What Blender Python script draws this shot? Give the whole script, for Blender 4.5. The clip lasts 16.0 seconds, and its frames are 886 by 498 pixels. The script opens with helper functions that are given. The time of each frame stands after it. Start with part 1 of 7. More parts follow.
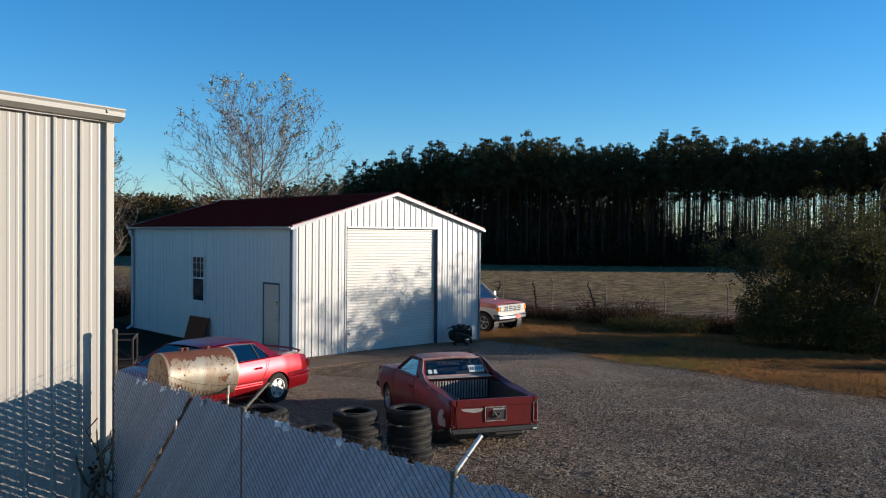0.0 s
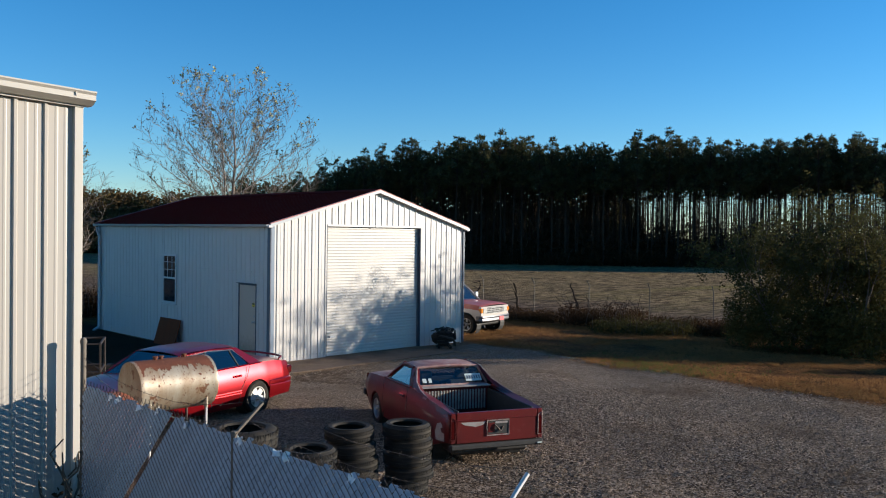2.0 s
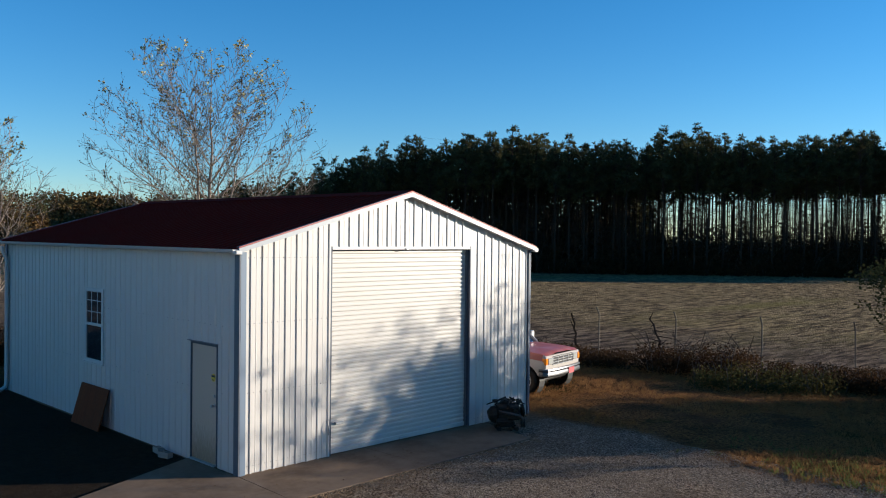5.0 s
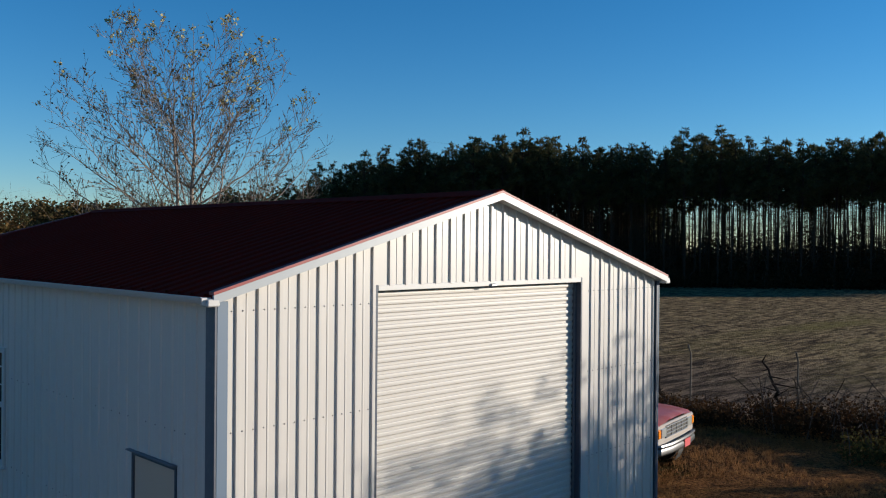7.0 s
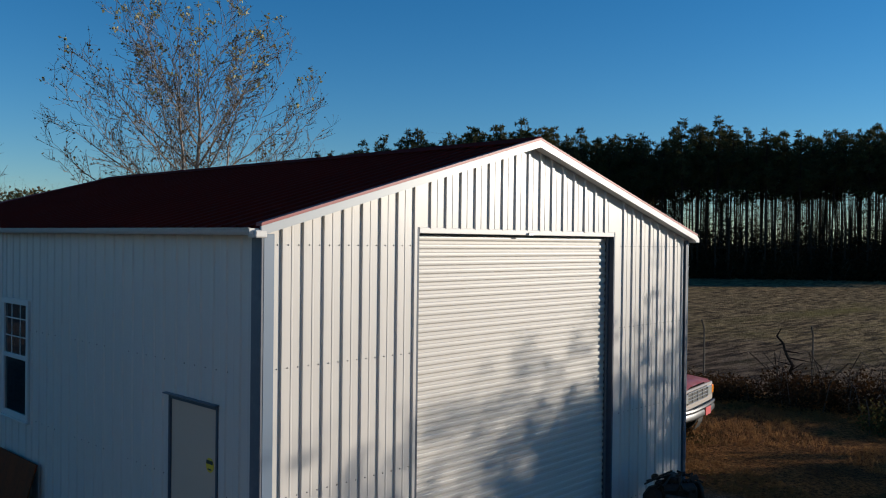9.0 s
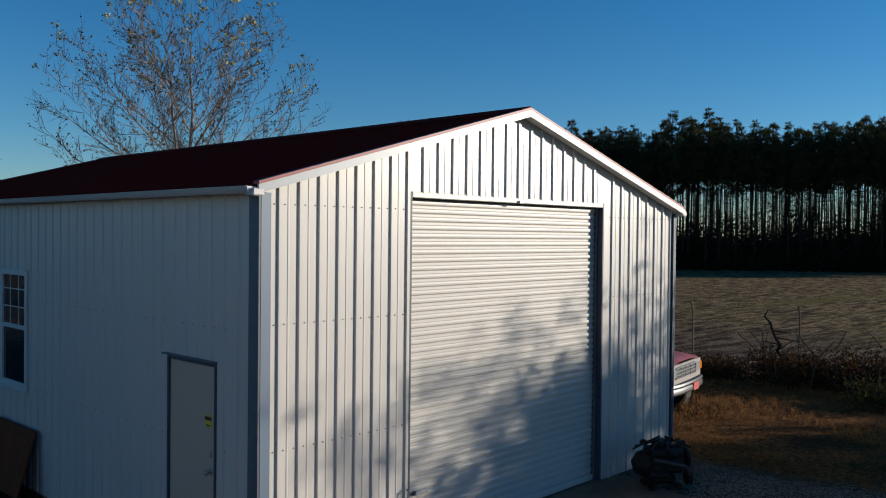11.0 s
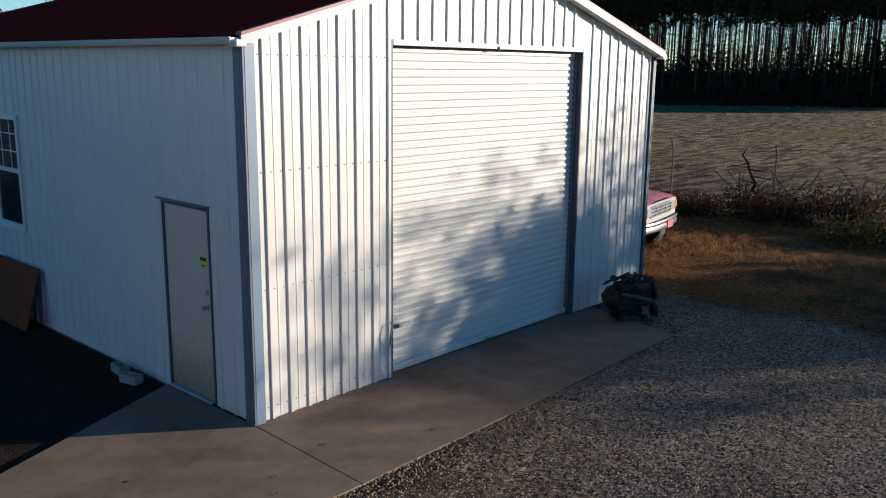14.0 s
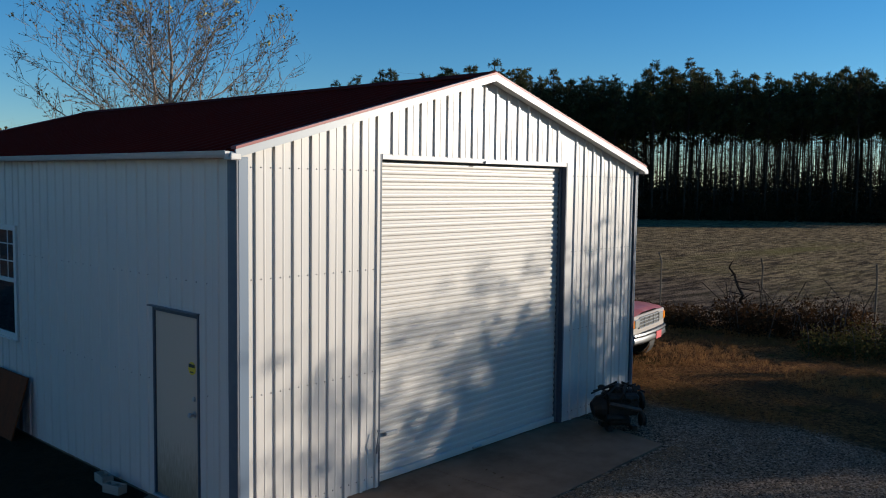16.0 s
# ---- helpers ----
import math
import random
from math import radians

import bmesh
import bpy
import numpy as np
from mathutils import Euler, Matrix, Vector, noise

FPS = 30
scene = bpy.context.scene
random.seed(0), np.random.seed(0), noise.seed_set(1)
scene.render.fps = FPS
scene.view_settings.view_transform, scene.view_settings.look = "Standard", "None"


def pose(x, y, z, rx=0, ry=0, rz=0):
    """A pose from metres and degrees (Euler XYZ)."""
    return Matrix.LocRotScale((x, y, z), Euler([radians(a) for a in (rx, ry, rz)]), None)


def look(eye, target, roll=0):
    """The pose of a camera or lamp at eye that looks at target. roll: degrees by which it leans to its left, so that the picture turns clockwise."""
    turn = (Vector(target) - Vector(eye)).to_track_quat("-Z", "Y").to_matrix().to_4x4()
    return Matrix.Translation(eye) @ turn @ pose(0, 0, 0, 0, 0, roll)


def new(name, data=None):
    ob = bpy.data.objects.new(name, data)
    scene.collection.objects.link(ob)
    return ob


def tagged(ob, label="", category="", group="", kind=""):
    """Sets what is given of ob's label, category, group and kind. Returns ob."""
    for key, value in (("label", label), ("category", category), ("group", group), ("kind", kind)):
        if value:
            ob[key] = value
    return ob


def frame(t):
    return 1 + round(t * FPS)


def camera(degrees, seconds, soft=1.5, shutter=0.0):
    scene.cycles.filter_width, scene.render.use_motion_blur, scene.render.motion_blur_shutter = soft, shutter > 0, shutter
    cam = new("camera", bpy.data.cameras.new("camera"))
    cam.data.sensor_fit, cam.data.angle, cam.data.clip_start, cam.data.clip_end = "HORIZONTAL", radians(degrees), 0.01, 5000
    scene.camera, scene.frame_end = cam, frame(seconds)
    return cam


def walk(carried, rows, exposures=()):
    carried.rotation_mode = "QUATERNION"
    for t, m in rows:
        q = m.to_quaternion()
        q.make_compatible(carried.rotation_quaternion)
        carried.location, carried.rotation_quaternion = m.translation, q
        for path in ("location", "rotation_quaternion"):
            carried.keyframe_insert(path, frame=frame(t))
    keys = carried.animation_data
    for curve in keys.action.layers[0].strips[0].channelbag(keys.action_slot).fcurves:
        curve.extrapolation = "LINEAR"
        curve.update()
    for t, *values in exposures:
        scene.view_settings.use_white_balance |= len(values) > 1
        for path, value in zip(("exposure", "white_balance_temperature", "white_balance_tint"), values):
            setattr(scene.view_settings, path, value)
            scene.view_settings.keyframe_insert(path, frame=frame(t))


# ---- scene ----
cam = camera(54.8, 16.0, 1.1)
PATH = [
    (0, (-0.573, -1.409, 3.5), (0.789, 0.055, 3.467), 0.5),
    (0.5, (-0.639, -1.325, 3.491), (0.75, 0.113, 3.457), 0.6),
    (1, (-0.659, -1.17, 3.493), (0.752, 0.247, 3.457), 0.7),
    (1.5, (-0.538, -0.912, 3.508), (0.876, 0.502, 3.471), 0.8),
    (2, (-0.21, -0.39, 3.505), (1.204, 1.025, 3.47), 0.8),
    (2.5, (0.281, 0.381, 3.542), (1.694, 1.796, 3.507), 0.8),
    (3, (0.939, 1.322, 3.601), (2.352, 2.737, 3.569), 0.8),
    (3.5, (1.73, 2.485, 3.691), (3.144, 3.899, 3.66), 0.8),
    (3.7, (2.095, 3.014, 3.721), (3.51, 4.428, 3.692), 0.8),
    (5.8, (7.073, 9.455, 4.168), (8.497, 10.859, 4.138), 0.6),
    (6, (7.544, 10.149, 4.219), (8.97, 11.552, 4.203), 0.6),
    (6.5, (8.295, 11.487, 4.228), (9.723, 12.887, 4.213), 0.6),
    (7, (8.613, 12.235, 4.161), (10.044, 13.631, 4.15), 0.5),
    (7.5, (8.641, 12.531, 4.035), (10.075, 13.925, 4.02), 0.5),
    (8, (8.563, 12.634, 3.907), (9.999, 14.026, 3.889), 0.5),
    (8.5, (8.462, 12.703, 3.759), (9.902, 14.091, 3.738), 0.6),
    (11, (8.224, 12.558, 3.29), (9.68, 13.928, 3.257), 0.6),
    (11.5, (8.206, 12.47, 3.301), (9.641, 13.813, 2.934), 0.6),
    (12, (8.128, 12.426, 3.328), (9.49, 13.676, 2.565), 0.7),
    (12.5, (8.078, 12.381, 3.352), (9.432, 13.616, 2.551), 0.8),
    (13, (8.056, 12.319, 3.369), (9.45, 13.595, 2.715), 0.7),
    (13.5, (8.037, 12.261, 3.422), (9.466, 13.571, 2.929), 0.7),
    (14, (7.994, 12.232, 3.459), (9.44, 13.549, 3.042), 0.7),
    (14.5, (7.982, 12.185, 3.504), (9.439, 13.512, 3.168), 0.7),
    (15, (7.954, 12.14, 3.494), (9.427, 13.477, 3.291), 0.7),
    (15.5, (7.934, 12.085, 3.481), (9.412, 13.424, 3.332), 0.7),
    (16, (7.906, 12.034, 3.426), (9.386, 13.37, 3.272), 0.8),
]
EXPOSURE = [(0, 0.78), (3.5, 0.78), (6, 0.66), (6.5, 0.54), (7, 0.37), (8, 0.2), (8.5, 0.15), (11, 0.05), (11.5, -0.06), (12, 0.12), (12.5, 0.74), (13, 1.05), (13.5, 1.05), (14, 0.82), (14.5, 0.7), (15, 0.58), (15.5, 0.37), (16, 0.31)]
walk(cam, [(t, look(eye, target, roll)) for t, eye, target, roll in PATH], EXPOSURE)

# ---- light ----
SUN_AZ = math.atan2(0.79, -0.613)      # clockwise from +y
SUN_EL = radians(10.5)
world = bpy.data.worlds.new("sky")
scene.world = world
world.use_nodes = True
wn = world.node_tree
sky = wn.nodes.new("ShaderNodeTexSky")
sky.sky_type = "NISHITA"
sky.sun_disc = False
sky.sun_elevation, sky.sun_rotation = SUN_EL, SUN_AZ
sky.air_density, sky.dust_density, sky.ozone_density = 1.0, 0.0, 4.3
sky.altitude = 700
tone = wn.nodes.new("ShaderNodeHueSaturation")
tone.inputs["Saturation"].default_value = 1.18
wn.links.new(sky.outputs[0], tone.inputs["Color"])
wn.links.new(tone.outputs[0], wn.nodes["Background"].inputs[0])
wn.nodes["Background"].inputs[1].default_value = 0.12
lamp = bpy.data.lights.new("sun", "SUN")
lamp.energy, lamp.angle, lamp.color = 5.0, radians(0.6), (1.0, 0.915, 0.785)
sun = new("sun", lamp)
sun.matrix_world = look((math.sin(SUN_AZ) * math.cos(SUN_EL) * 60, math.cos(SUN_AZ) * math.cos(SUN_EL) * 60, math.sin(SUN_EL) * 60), (0, 0, 0))


# ---- materials ----
def mat(name, color, rough=0.6, metal=0.0, tones=(), bump=(), spec=0.5, random_amount=0.0, trans=0.0):
    """tones: (scale, amount, colour, low, high[, stretch]) layers of noise; bump: (scale, strength, distance)."""
    m = bpy.data.materials.new(name)
    m.use_nodes = True
    nt = m.node_tree
    b = nt.nodes["Principled BSDF"]
    b.inputs["Roughness"].default_value, b.inputs["Metallic"].default_value = rough, metal
    b.inputs["Specular IOR Level"].default_value = spec
    co = nt.nodes.new("ShaderNodeTexCoord")
    rgb = nt.nodes.new("ShaderNodeRGB")
    rgb.outputs[0].default_value = (*color, 1)
    last = rgb.outputs[0]
    if random_amount:
        info = nt.nodes.new("ShaderNodeObjectInfo")
        geo = nt.nodes.new("ShaderNodeNewGeometry")
        add = nt.nodes.new("ShaderNodeMath")
        add.operation = "ADD"
        nt.links.new(info.outputs["Random"], add.inputs[0])
        nt.links.new(geo.outputs["Random Per Island"], add.inputs[1])
        rng = nt.nodes.new("ShaderNodeMapRange")
        rng.inputs["From Max"].default_value = 2
        rng.inputs["To Min"].default_value, rng.inputs["To Max"].default_value = 1 - random_amount, 1 + random_amount
        nt.links.new(add.outputs[0], rng.inputs["Value"])
        hsv = nt.nodes.new("ShaderNodeHueSaturation")
        nt.links.new(rng.outputs[0], hsv.inputs["Value"])
        nt.links.new(last, hsv.inputs["Color"])
        last = hsv.outputs[0]
    for layer in tones:
        scale, amount, col, low, high = layer[:5]
        tex = nt.nodes.new("ShaderNodeTexNoise")
        tex.inputs["Scale"].default_value = scale
        tex.inputs["Detail"].default_value = 6
        tex.inputs["Roughness"].default_value = 0.62
        src = co.outputs["Object"]
        if len(layer) > 5:
            mp = nt.nodes.new("ShaderNodeMapping")
            mp.inputs["Scale"].default_value = layer[5]
            nt.links.new(src, mp.inputs[0])
            src = mp.outputs[0]
        nt.links.new(src, tex.inputs["Vector"])
        rng = nt.nodes.new("ShaderNodeMapRange")
        rng.inputs["From Min"].default_value, rng.inputs["From Max"].default_value = low, high
        rng.inputs["To Max"].default_value = amount
        nt.links.new(tex.outputs[0], rng.inputs["Value"])
        mix = nt.nodes.new("ShaderNodeMix")
        mix.data_type = "RGBA"
        nt.links.new(rng.outputs[0], mix.inputs["Factor"])
        nt.links.new(last, mix.inputs[6])
        mix.inputs[7].default_value = (*col, 1)
        last = mix.outputs[2]
    nt.links.new(last, b.inputs["Base Color"])
    normal = None
    for scale, strength, dist in bump:
        tex = nt.nodes.new("ShaderNodeTexNoise")
        tex.inputs["Scale"].default_value, tex.inputs["Detail"].default_value = scale, 5
        nt.links.new(co.outputs["Object"], tex.inputs["Vector"])
        bp = nt.nodes.new("ShaderNodeBump")
        bp.inputs["Strength"].default_value, bp.inputs["Distance"].default_value = strength, dist
        nt.links.new(tex.outputs[0], bp.inputs["Height"])
        if normal:
            nt.links.new(normal, bp.inputs["Normal"])
        normal = bp.outputs[0]
    if normal:
        nt.links.new(normal, b.inputs["Normal"])
    if trans:
        b.inputs["Transmission Weight"].default_value = trans
    return m


def node(m, kind, **props):
    n = m.node_tree.nodes.new(kind)
    for k, v in props.items():
        if k == "op":
            n.operation = v
    return n


WHITE_METAL = mat("white_painted_steel", (0.53, 0.495, 0.46), 0.36, 0.0, [(3, 0.25, (0.46, 0.42, 0.385), 0.45, 0.75, (1, 1, 0.15)), (40, 0.1, (0.5, 0.48, 0.45), 0.5, 0.8)], [(2.2, 0.08, 0.02)], 0.5)
WHITE_TRIM = mat("white_trim", (0.53, 0.51, 0.49), 0.4, 0.0, [(5, 0.25, (0.5, 0.48, 0.45), 0.5, 0.8)])
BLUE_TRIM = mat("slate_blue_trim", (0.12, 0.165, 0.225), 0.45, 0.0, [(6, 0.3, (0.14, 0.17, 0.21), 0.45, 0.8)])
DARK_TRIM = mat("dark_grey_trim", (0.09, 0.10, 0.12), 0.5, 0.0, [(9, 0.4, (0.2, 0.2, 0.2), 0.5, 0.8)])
SHUTTER = mat("ivory_shutter_steel", (0.50, 0.465, 0.425), 0.42, 0.0, [(2, 0.2, (0.44, 0.40, 0.35), 0.45, 0.8), (30, 0.1, (0.5, 0.46, 0.4), 0.5, 0.8)], [(5, 0.06, 0.01)])
ROOF_RED = mat("burgundy_roof_steel", (0.16, 0.012, 0.007), 0.85, 0.0, [(1.2, 0.4, (0.12, 0.010, 0.007), 0.4, 0.7), (25, 0.2, (0.13, 0.03, 0.03), 0.55, 0.8)], [(3, 0.1, 0.02)], 0.03)
ROOF_EDGE = mat("red_roof_edge", (0.22, 0.02, 0.018), 0.5, 0.0, [(6, 0.3, (0.15, 0.015, 0.014), 0.45, 0.7)])
# white rake trim coloured darker and bluer, as if in shade
RAKE_SHADED = mat("shaded_white_rake_trim", (0.33, 0.345, 0.36), 0.4, 0.0, [(5, 0.25, (0.33, 0.37, 0.4), 0.5, 0.8)])
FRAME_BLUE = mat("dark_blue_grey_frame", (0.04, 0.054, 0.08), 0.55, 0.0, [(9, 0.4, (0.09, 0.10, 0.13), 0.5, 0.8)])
DOOR_PAINT = mat("old_white_door_paint", (0.50, 0.375, 0.29), 0.5, 0.0, [(2, 0.3, (0.45, 0.38, 0.31), 0.45, 0.8)])


def door_grime(m):
    """Brown splash dirt over the foot of the door, thinning out in streaks."""
    nt = m.node_tree
    b = nt.nodes["Principled BSDF"]
    src = b.inputs["Base Color"].links[0].from_socket
    co, sp, tx = nt.nodes.new("ShaderNodeTexCoord"), nt.nodes.new("ShaderNodeSeparateXYZ"), nt.nodes.new("ShaderNodeTexNoise")
    mp = nt.nodes.new("ShaderNodeMapping")
    mp.inputs["Scale"].default_value = (1, 14, 1.5)
    nt.links.new(co.outputs["Object"], sp.inputs[0])
    nt.links.new(co.outputs["Object"], mp.inputs[0])
    nt.links.new(mp.outputs[0], tx.inputs["Vector"])
    ad = nt.nodes.new("ShaderNodeMath")
    ad.operation = "MULTIPLY_ADD"
    nt.links.new(tx.outputs[0], ad.inputs[0])
    ad.inputs[1].default_value = 0.9
    nt.links.new(sp.outputs[2], ad.inputs[2])
    rg = nt.nodes.new("ShaderNodeMapRange")
    nt.links.new(ad.outputs[0], rg.inputs["Value"])
    rg.inputs["From Min"].default_value, rg.inputs["From Max"].default_value = 1.12, 0.5
    rg.inputs["To Max"].default_value = 0.8
    mx = nt.nodes.new("ShaderNodeMix")
    mx.data_type = "RGBA"
    nt.links.new(rg.outputs[0], mx.inputs["Factor"])
    nt.links.new(src, mx.inputs[6])
    mx.inputs[7].default_value = (0.17, 0.11, 0.055, 1)
    nt.links.new(mx.outputs[2], b.inputs["Base Color"])


door_grime(DOOR_PAINT)
BEIGE = mat("beige_painted_steel", (0.375, 0.335, 0.29), 0.45, 0.0, [(2, 0.25, (0.39, 0.35, 0.295), 0.45, 0.8, (1, 1, 0.12)), (30, 0.12, (0.4, 0.36, 0.3), 0.5, 0.8)], [(2, 0.06, 0.02)])
BEIGE_LIGHT = mat("cream_gutter_steel", (0.46, 0.42, 0.365), 0.45, 0.0, [(4, 0.4, (0.42, 0.38, 0.3), 0.5, 0.8, (1, 1, 0.5))])
STEEL = mat("galvanised_steel", (0.42, 0.43, 0.44), 0.45, 0.8, [(20, 0.4, (0.25, 0.26, 0.27), 0.45, 0.7)])
DARK_STEEL = mat("rusty_dark_steel", (0.055, 0.045, 0.04), 0.6, 0.5, [(14, 0.6, (0.1, 0.05, 0.028), 0.45, 0.7)])
RUBBER = mat("weathered_black_rubber", (0.017, 0.015, 0.013), 0.75, 0.0, [(5, 0.6, (0.06, 0.047, 0.032), 0.45, 0.72), (40, 0.3, (0.014, 0.014, 0.014), 0.5, 0.7)], [(60, 0.3, 0.004)], 0.2)
CONCRETE = mat("weathered_concrete", (0.205, 0.138, 0.092), 0.9, 0.0, [(0.9, 0.7, (0.10, 0.062, 0.038), 0.42, 0.66), (2.6, 0.35, (0.09, 0.06, 0.04), 0.5, 0.66), (6, 0.4, (0.235, 0.165, 0.115), 0.45, 0.75), (70, 0.3, (0.13, 0.105, 0.08), 0.5, 0.75)], [(90, 0.25, 0.004), (8, 0.15, 0.01)], 0.12)
BLOCK = mat("grey_concrete_block", (0.24, 0.22, 0.19), 0.9, 0.0, [(12, 0.4, (0.24, 0.23, 0.22), 0.4, 0.7)], [(80, 0.4, 0.005)])
SLAT_BLUE = mat("blue_grey_plastic_slat", (0.30, 0.375, 0.47), 0.42, 0.0, [(8, 0.4, (0.38, 0.45, 0.54), 0.45, 0.75), (1.1, 0.35, (0.2, 0.27, 0.36), 0.4, 0.7)], [(25, 0.1, 0.003)], 0.5, 0.25)
BARK = mat("grey_brown_bark", (0.085, 0.062, 0.045), 0.9, 0.0, [(7, 0.5, (0.15, 0.11, 0.08), 0.45, 0.7, (1, 1, 0.3))], [(30, 0.6, 0.02)])
DARK_BARK = mat("dark_vine_bark", (0.035, 0.024, 0.018), 0.95, 0.0, [(9, 0.5, (0.07, 0.05, 0.036), 0.45, 0.7)], [(40, 0.5, 0.01)], 0.1)
POST_GREY = mat("weathered_post", (0.15, 0.125, 0.10), 0.8, 0.2, [(20, 0.4, (0.1, 0.07, 0.05), 0.45, 0.7)])
PALE_BARK = mat("pale_sycamore_bark", (0.21, 0.155, 0.12), 0.85, 0.0, [(4, 0.5, (0.36, 0.29, 0.235), 0.45, 0.65), (20, 0.3, (0.17, 0.125, 0.1), 0.5, 0.7)], [(30, 0.4, 0.01)])
PINE_BARK = mat("pine_bark", (0.042, 0.029, 0.021), 0.95, 0.0, [(3, 0.5, (0.075, 0.05, 0.034), 0.45, 0.7, (1, 1, 0.2))], [], 0.1, 0.3)


def leaf_mat(name, a, b, rough=0.8):
    m = mat(name, a, rough, 0.0, [(0.35, 0.9, b, 0.4, 0.62)], [], 0.06, 0.35)
    nt = m.node_tree
    tr = nt.nodes.new("ShaderNodeBsdfTranslucent")
    mix = nt.nodes.new("ShaderNodeMixShader")
    mix.inputs[0].default_value = 0.3
    pb = nt.nodes["Principled BSDF"]
    nt.links.new(pb.inputs["Base Color"].links[0].from_socket, tr.inputs[0])
    nt.links.new(pb.outputs[0], mix.inputs[1])
    nt.links.new(tr.outputs[0], mix.inputs[2])
    nt.links.new(mix.outputs[0], nt.nodes["Material Output"].inputs[0])
    return m


PINE_LEAF = leaf_mat("pine_needles", (0.062, 0.068, 0.03), (0.085, 0.072, 0.034))
BUSH_LEAF = leaf_mat("privet_leaves", (0.06, 0.058, 0.02), (0.12, 0.088, 0.028))
AUTUMN_LEAF = leaf_mat("autumn_leaves", (0.46, 0.40, 0.2), (0.12, 0.12, 0.06))
WITHERED_LEAF = leaf_mat("withered_leaves", (0.15, 0.115, 0.065), (0.07, 0.055, 0.032))
BROWN_LEAF = leaf_mat("brown_thicket_leaves", (0.06, 0.03, 0.014), (0.03, 0.022, 0.01))
FAR_LEAF = leaf_mat("far_wood_leaves", (0.15, 0.085, 0.036), (0.06, 0.06, 0.024))
DRY_GRASS = leaf_mat("dry_grass", (0.33, 0.165, 0.065), (0.18, 0.10, 0.04))


# ---- mesh tools ----
class Mesh:
    """Collects faces and links them as one mesh object."""

    def __init__(self):
        self.v, self.f = [], []

    def add(self, verts, faces, m=None):
        k = len(self.v)
        self.v += [tuple(m @ Vector(p)) for p in verts] if m else [tuple(p) for p in verts]
        self.f += [tuple(i + k for i in f) for f in faces]
        return self

    def box(self, x0, x1, y0, y1, z0, z1, m=None, c=0.0):
        if c <= 0:
            v = [(x, y, z) for x in (x0, x1) for y in (y0, y1) for z in (z0, z1)]
            return self.add(v, [(0, 1, 3, 2), (4, 6, 7, 5), (0, 4, 5, 1), (2, 3, 7, 6), (0, 2, 6, 4), (1, 5, 7, 3)], m)
        v, idx = [], {}
        X, Y, Z = (x0, x1), (y0, y1), (z0, z1)
        for i in (0, 1):
            for j in (0, 1):
                for k in (0, 1):
                    sx, sy, sz = c if i == 0 else -c, c if j == 0 else -c, c if k == 0 else -c
                    for a, p in enumerate(((X[i], Y[j] + sy, Z[k] + sz), (X[i] + sx, Y[j], Z[k] + sz), (X[i] + sx, Y[j] + sy, Z[k]))):
                        idx[i, j, k, a] = len(v)
                        v.append(p)
        f = []
        for s in (0, 1):
            r = [(0, 0), (1, 0), (1, 1), (0, 1)]
            f.append([idx[s, a, b, 0] for a, b in r])
            f.append([idx[a, s, b, 1] for a, b in r])
            f.append([idx[a, b, s, 2] for a, b in r])
        for a in (0, 1):
            for b in (0, 1):
                f.append([idx[a, b, 0, 0], idx[a, b, 1, 0], idx[a, b, 1, 1], idx[a, b, 0, 1]])
                f.append([idx[a, 0, b, 0], idx[a, 1, b, 0], idx[a, 1, b, 2], idx[a, 0, b, 2]])
                f.append([idx[0, a, b, 1], idx[1, a, b, 1], idx[1, a, b, 2], idx[0, a, b, 2]])
        f += [[idx[i, j, k, 0], idx[i, j, k, 1], idx[i, j, k, 2]] for i in (0, 1) for j in (0, 1) for k in (0, 1)]
        return self.add(v, f, m)

    def tube(self, path, radii, seg=8, cap=True, m=None):
        path = [Vector(p) for p in path]
        n = len(path)
        if not isinstance(radii, (list, tuple)):
            radii = [radii] * n
        v, f = [], []
        side = None
        for i, p in enumerate(path):
            d = (path[min(i + 1, n - 1)] - path[max(i - 1, 0)]).normalized()
            if side is None:
                side = d.orthogonal().normalized()
            side = (side - d * side.dot(d))
            side = side.normalized() if side.length > 1e-6 else d.orthogonal().normalized()
            up = d.cross(side)
            for k in range(seg):
                a = 2 * math.pi * k / seg
                v.append(p + radii[i] * (side * math.cos(a) + up * math.sin(a)))
        for i in range(n - 1):
            for k in range(seg):
                f.append((i * seg + k, i * seg + (k + 1) % seg, (i + 1) * seg + (k + 1) % seg, (i + 1) * seg + k))
        if cap:
            f.append(tuple(range(seg))[::-1])
            f.append(tuple((n - 1) * seg + k for k in range(seg)))
        return self.add(v, f, m)

    def lathe(self, prof, seg=24, m=None, closed=False):
        """prof: (radius, height) pairs turned about z."""
        v, f = [], []
        n = len(prof)
        for k in range(seg):
            a = 2 * math.pi * k / seg
            v += [(r * math.cos(a), r * math.sin(a), z) for r, z in prof]
        for k in range(seg):
            for i in range(n if closed else n - 1):
                j, k2 = (i + 1) % n, (k + 1) % seg
                f.append((k * n + i, k2 * n + i, k2 * n + j, k * n + j))
        return self.add(v, f, m)

    def prism(self, poly, z0, z1, m=None):
        n = len(poly)
        v = [(x, y, z0) for x, y in poly] + [(x, y, z1) for x, y in poly]
        f = [tuple(range(n))[::-1], tuple(range(n, 2 * n))] + [(i, (i + 1) % n, n + (i + 1) % n, n + i) for i in range(n)]
        return self.add(v, f, m)

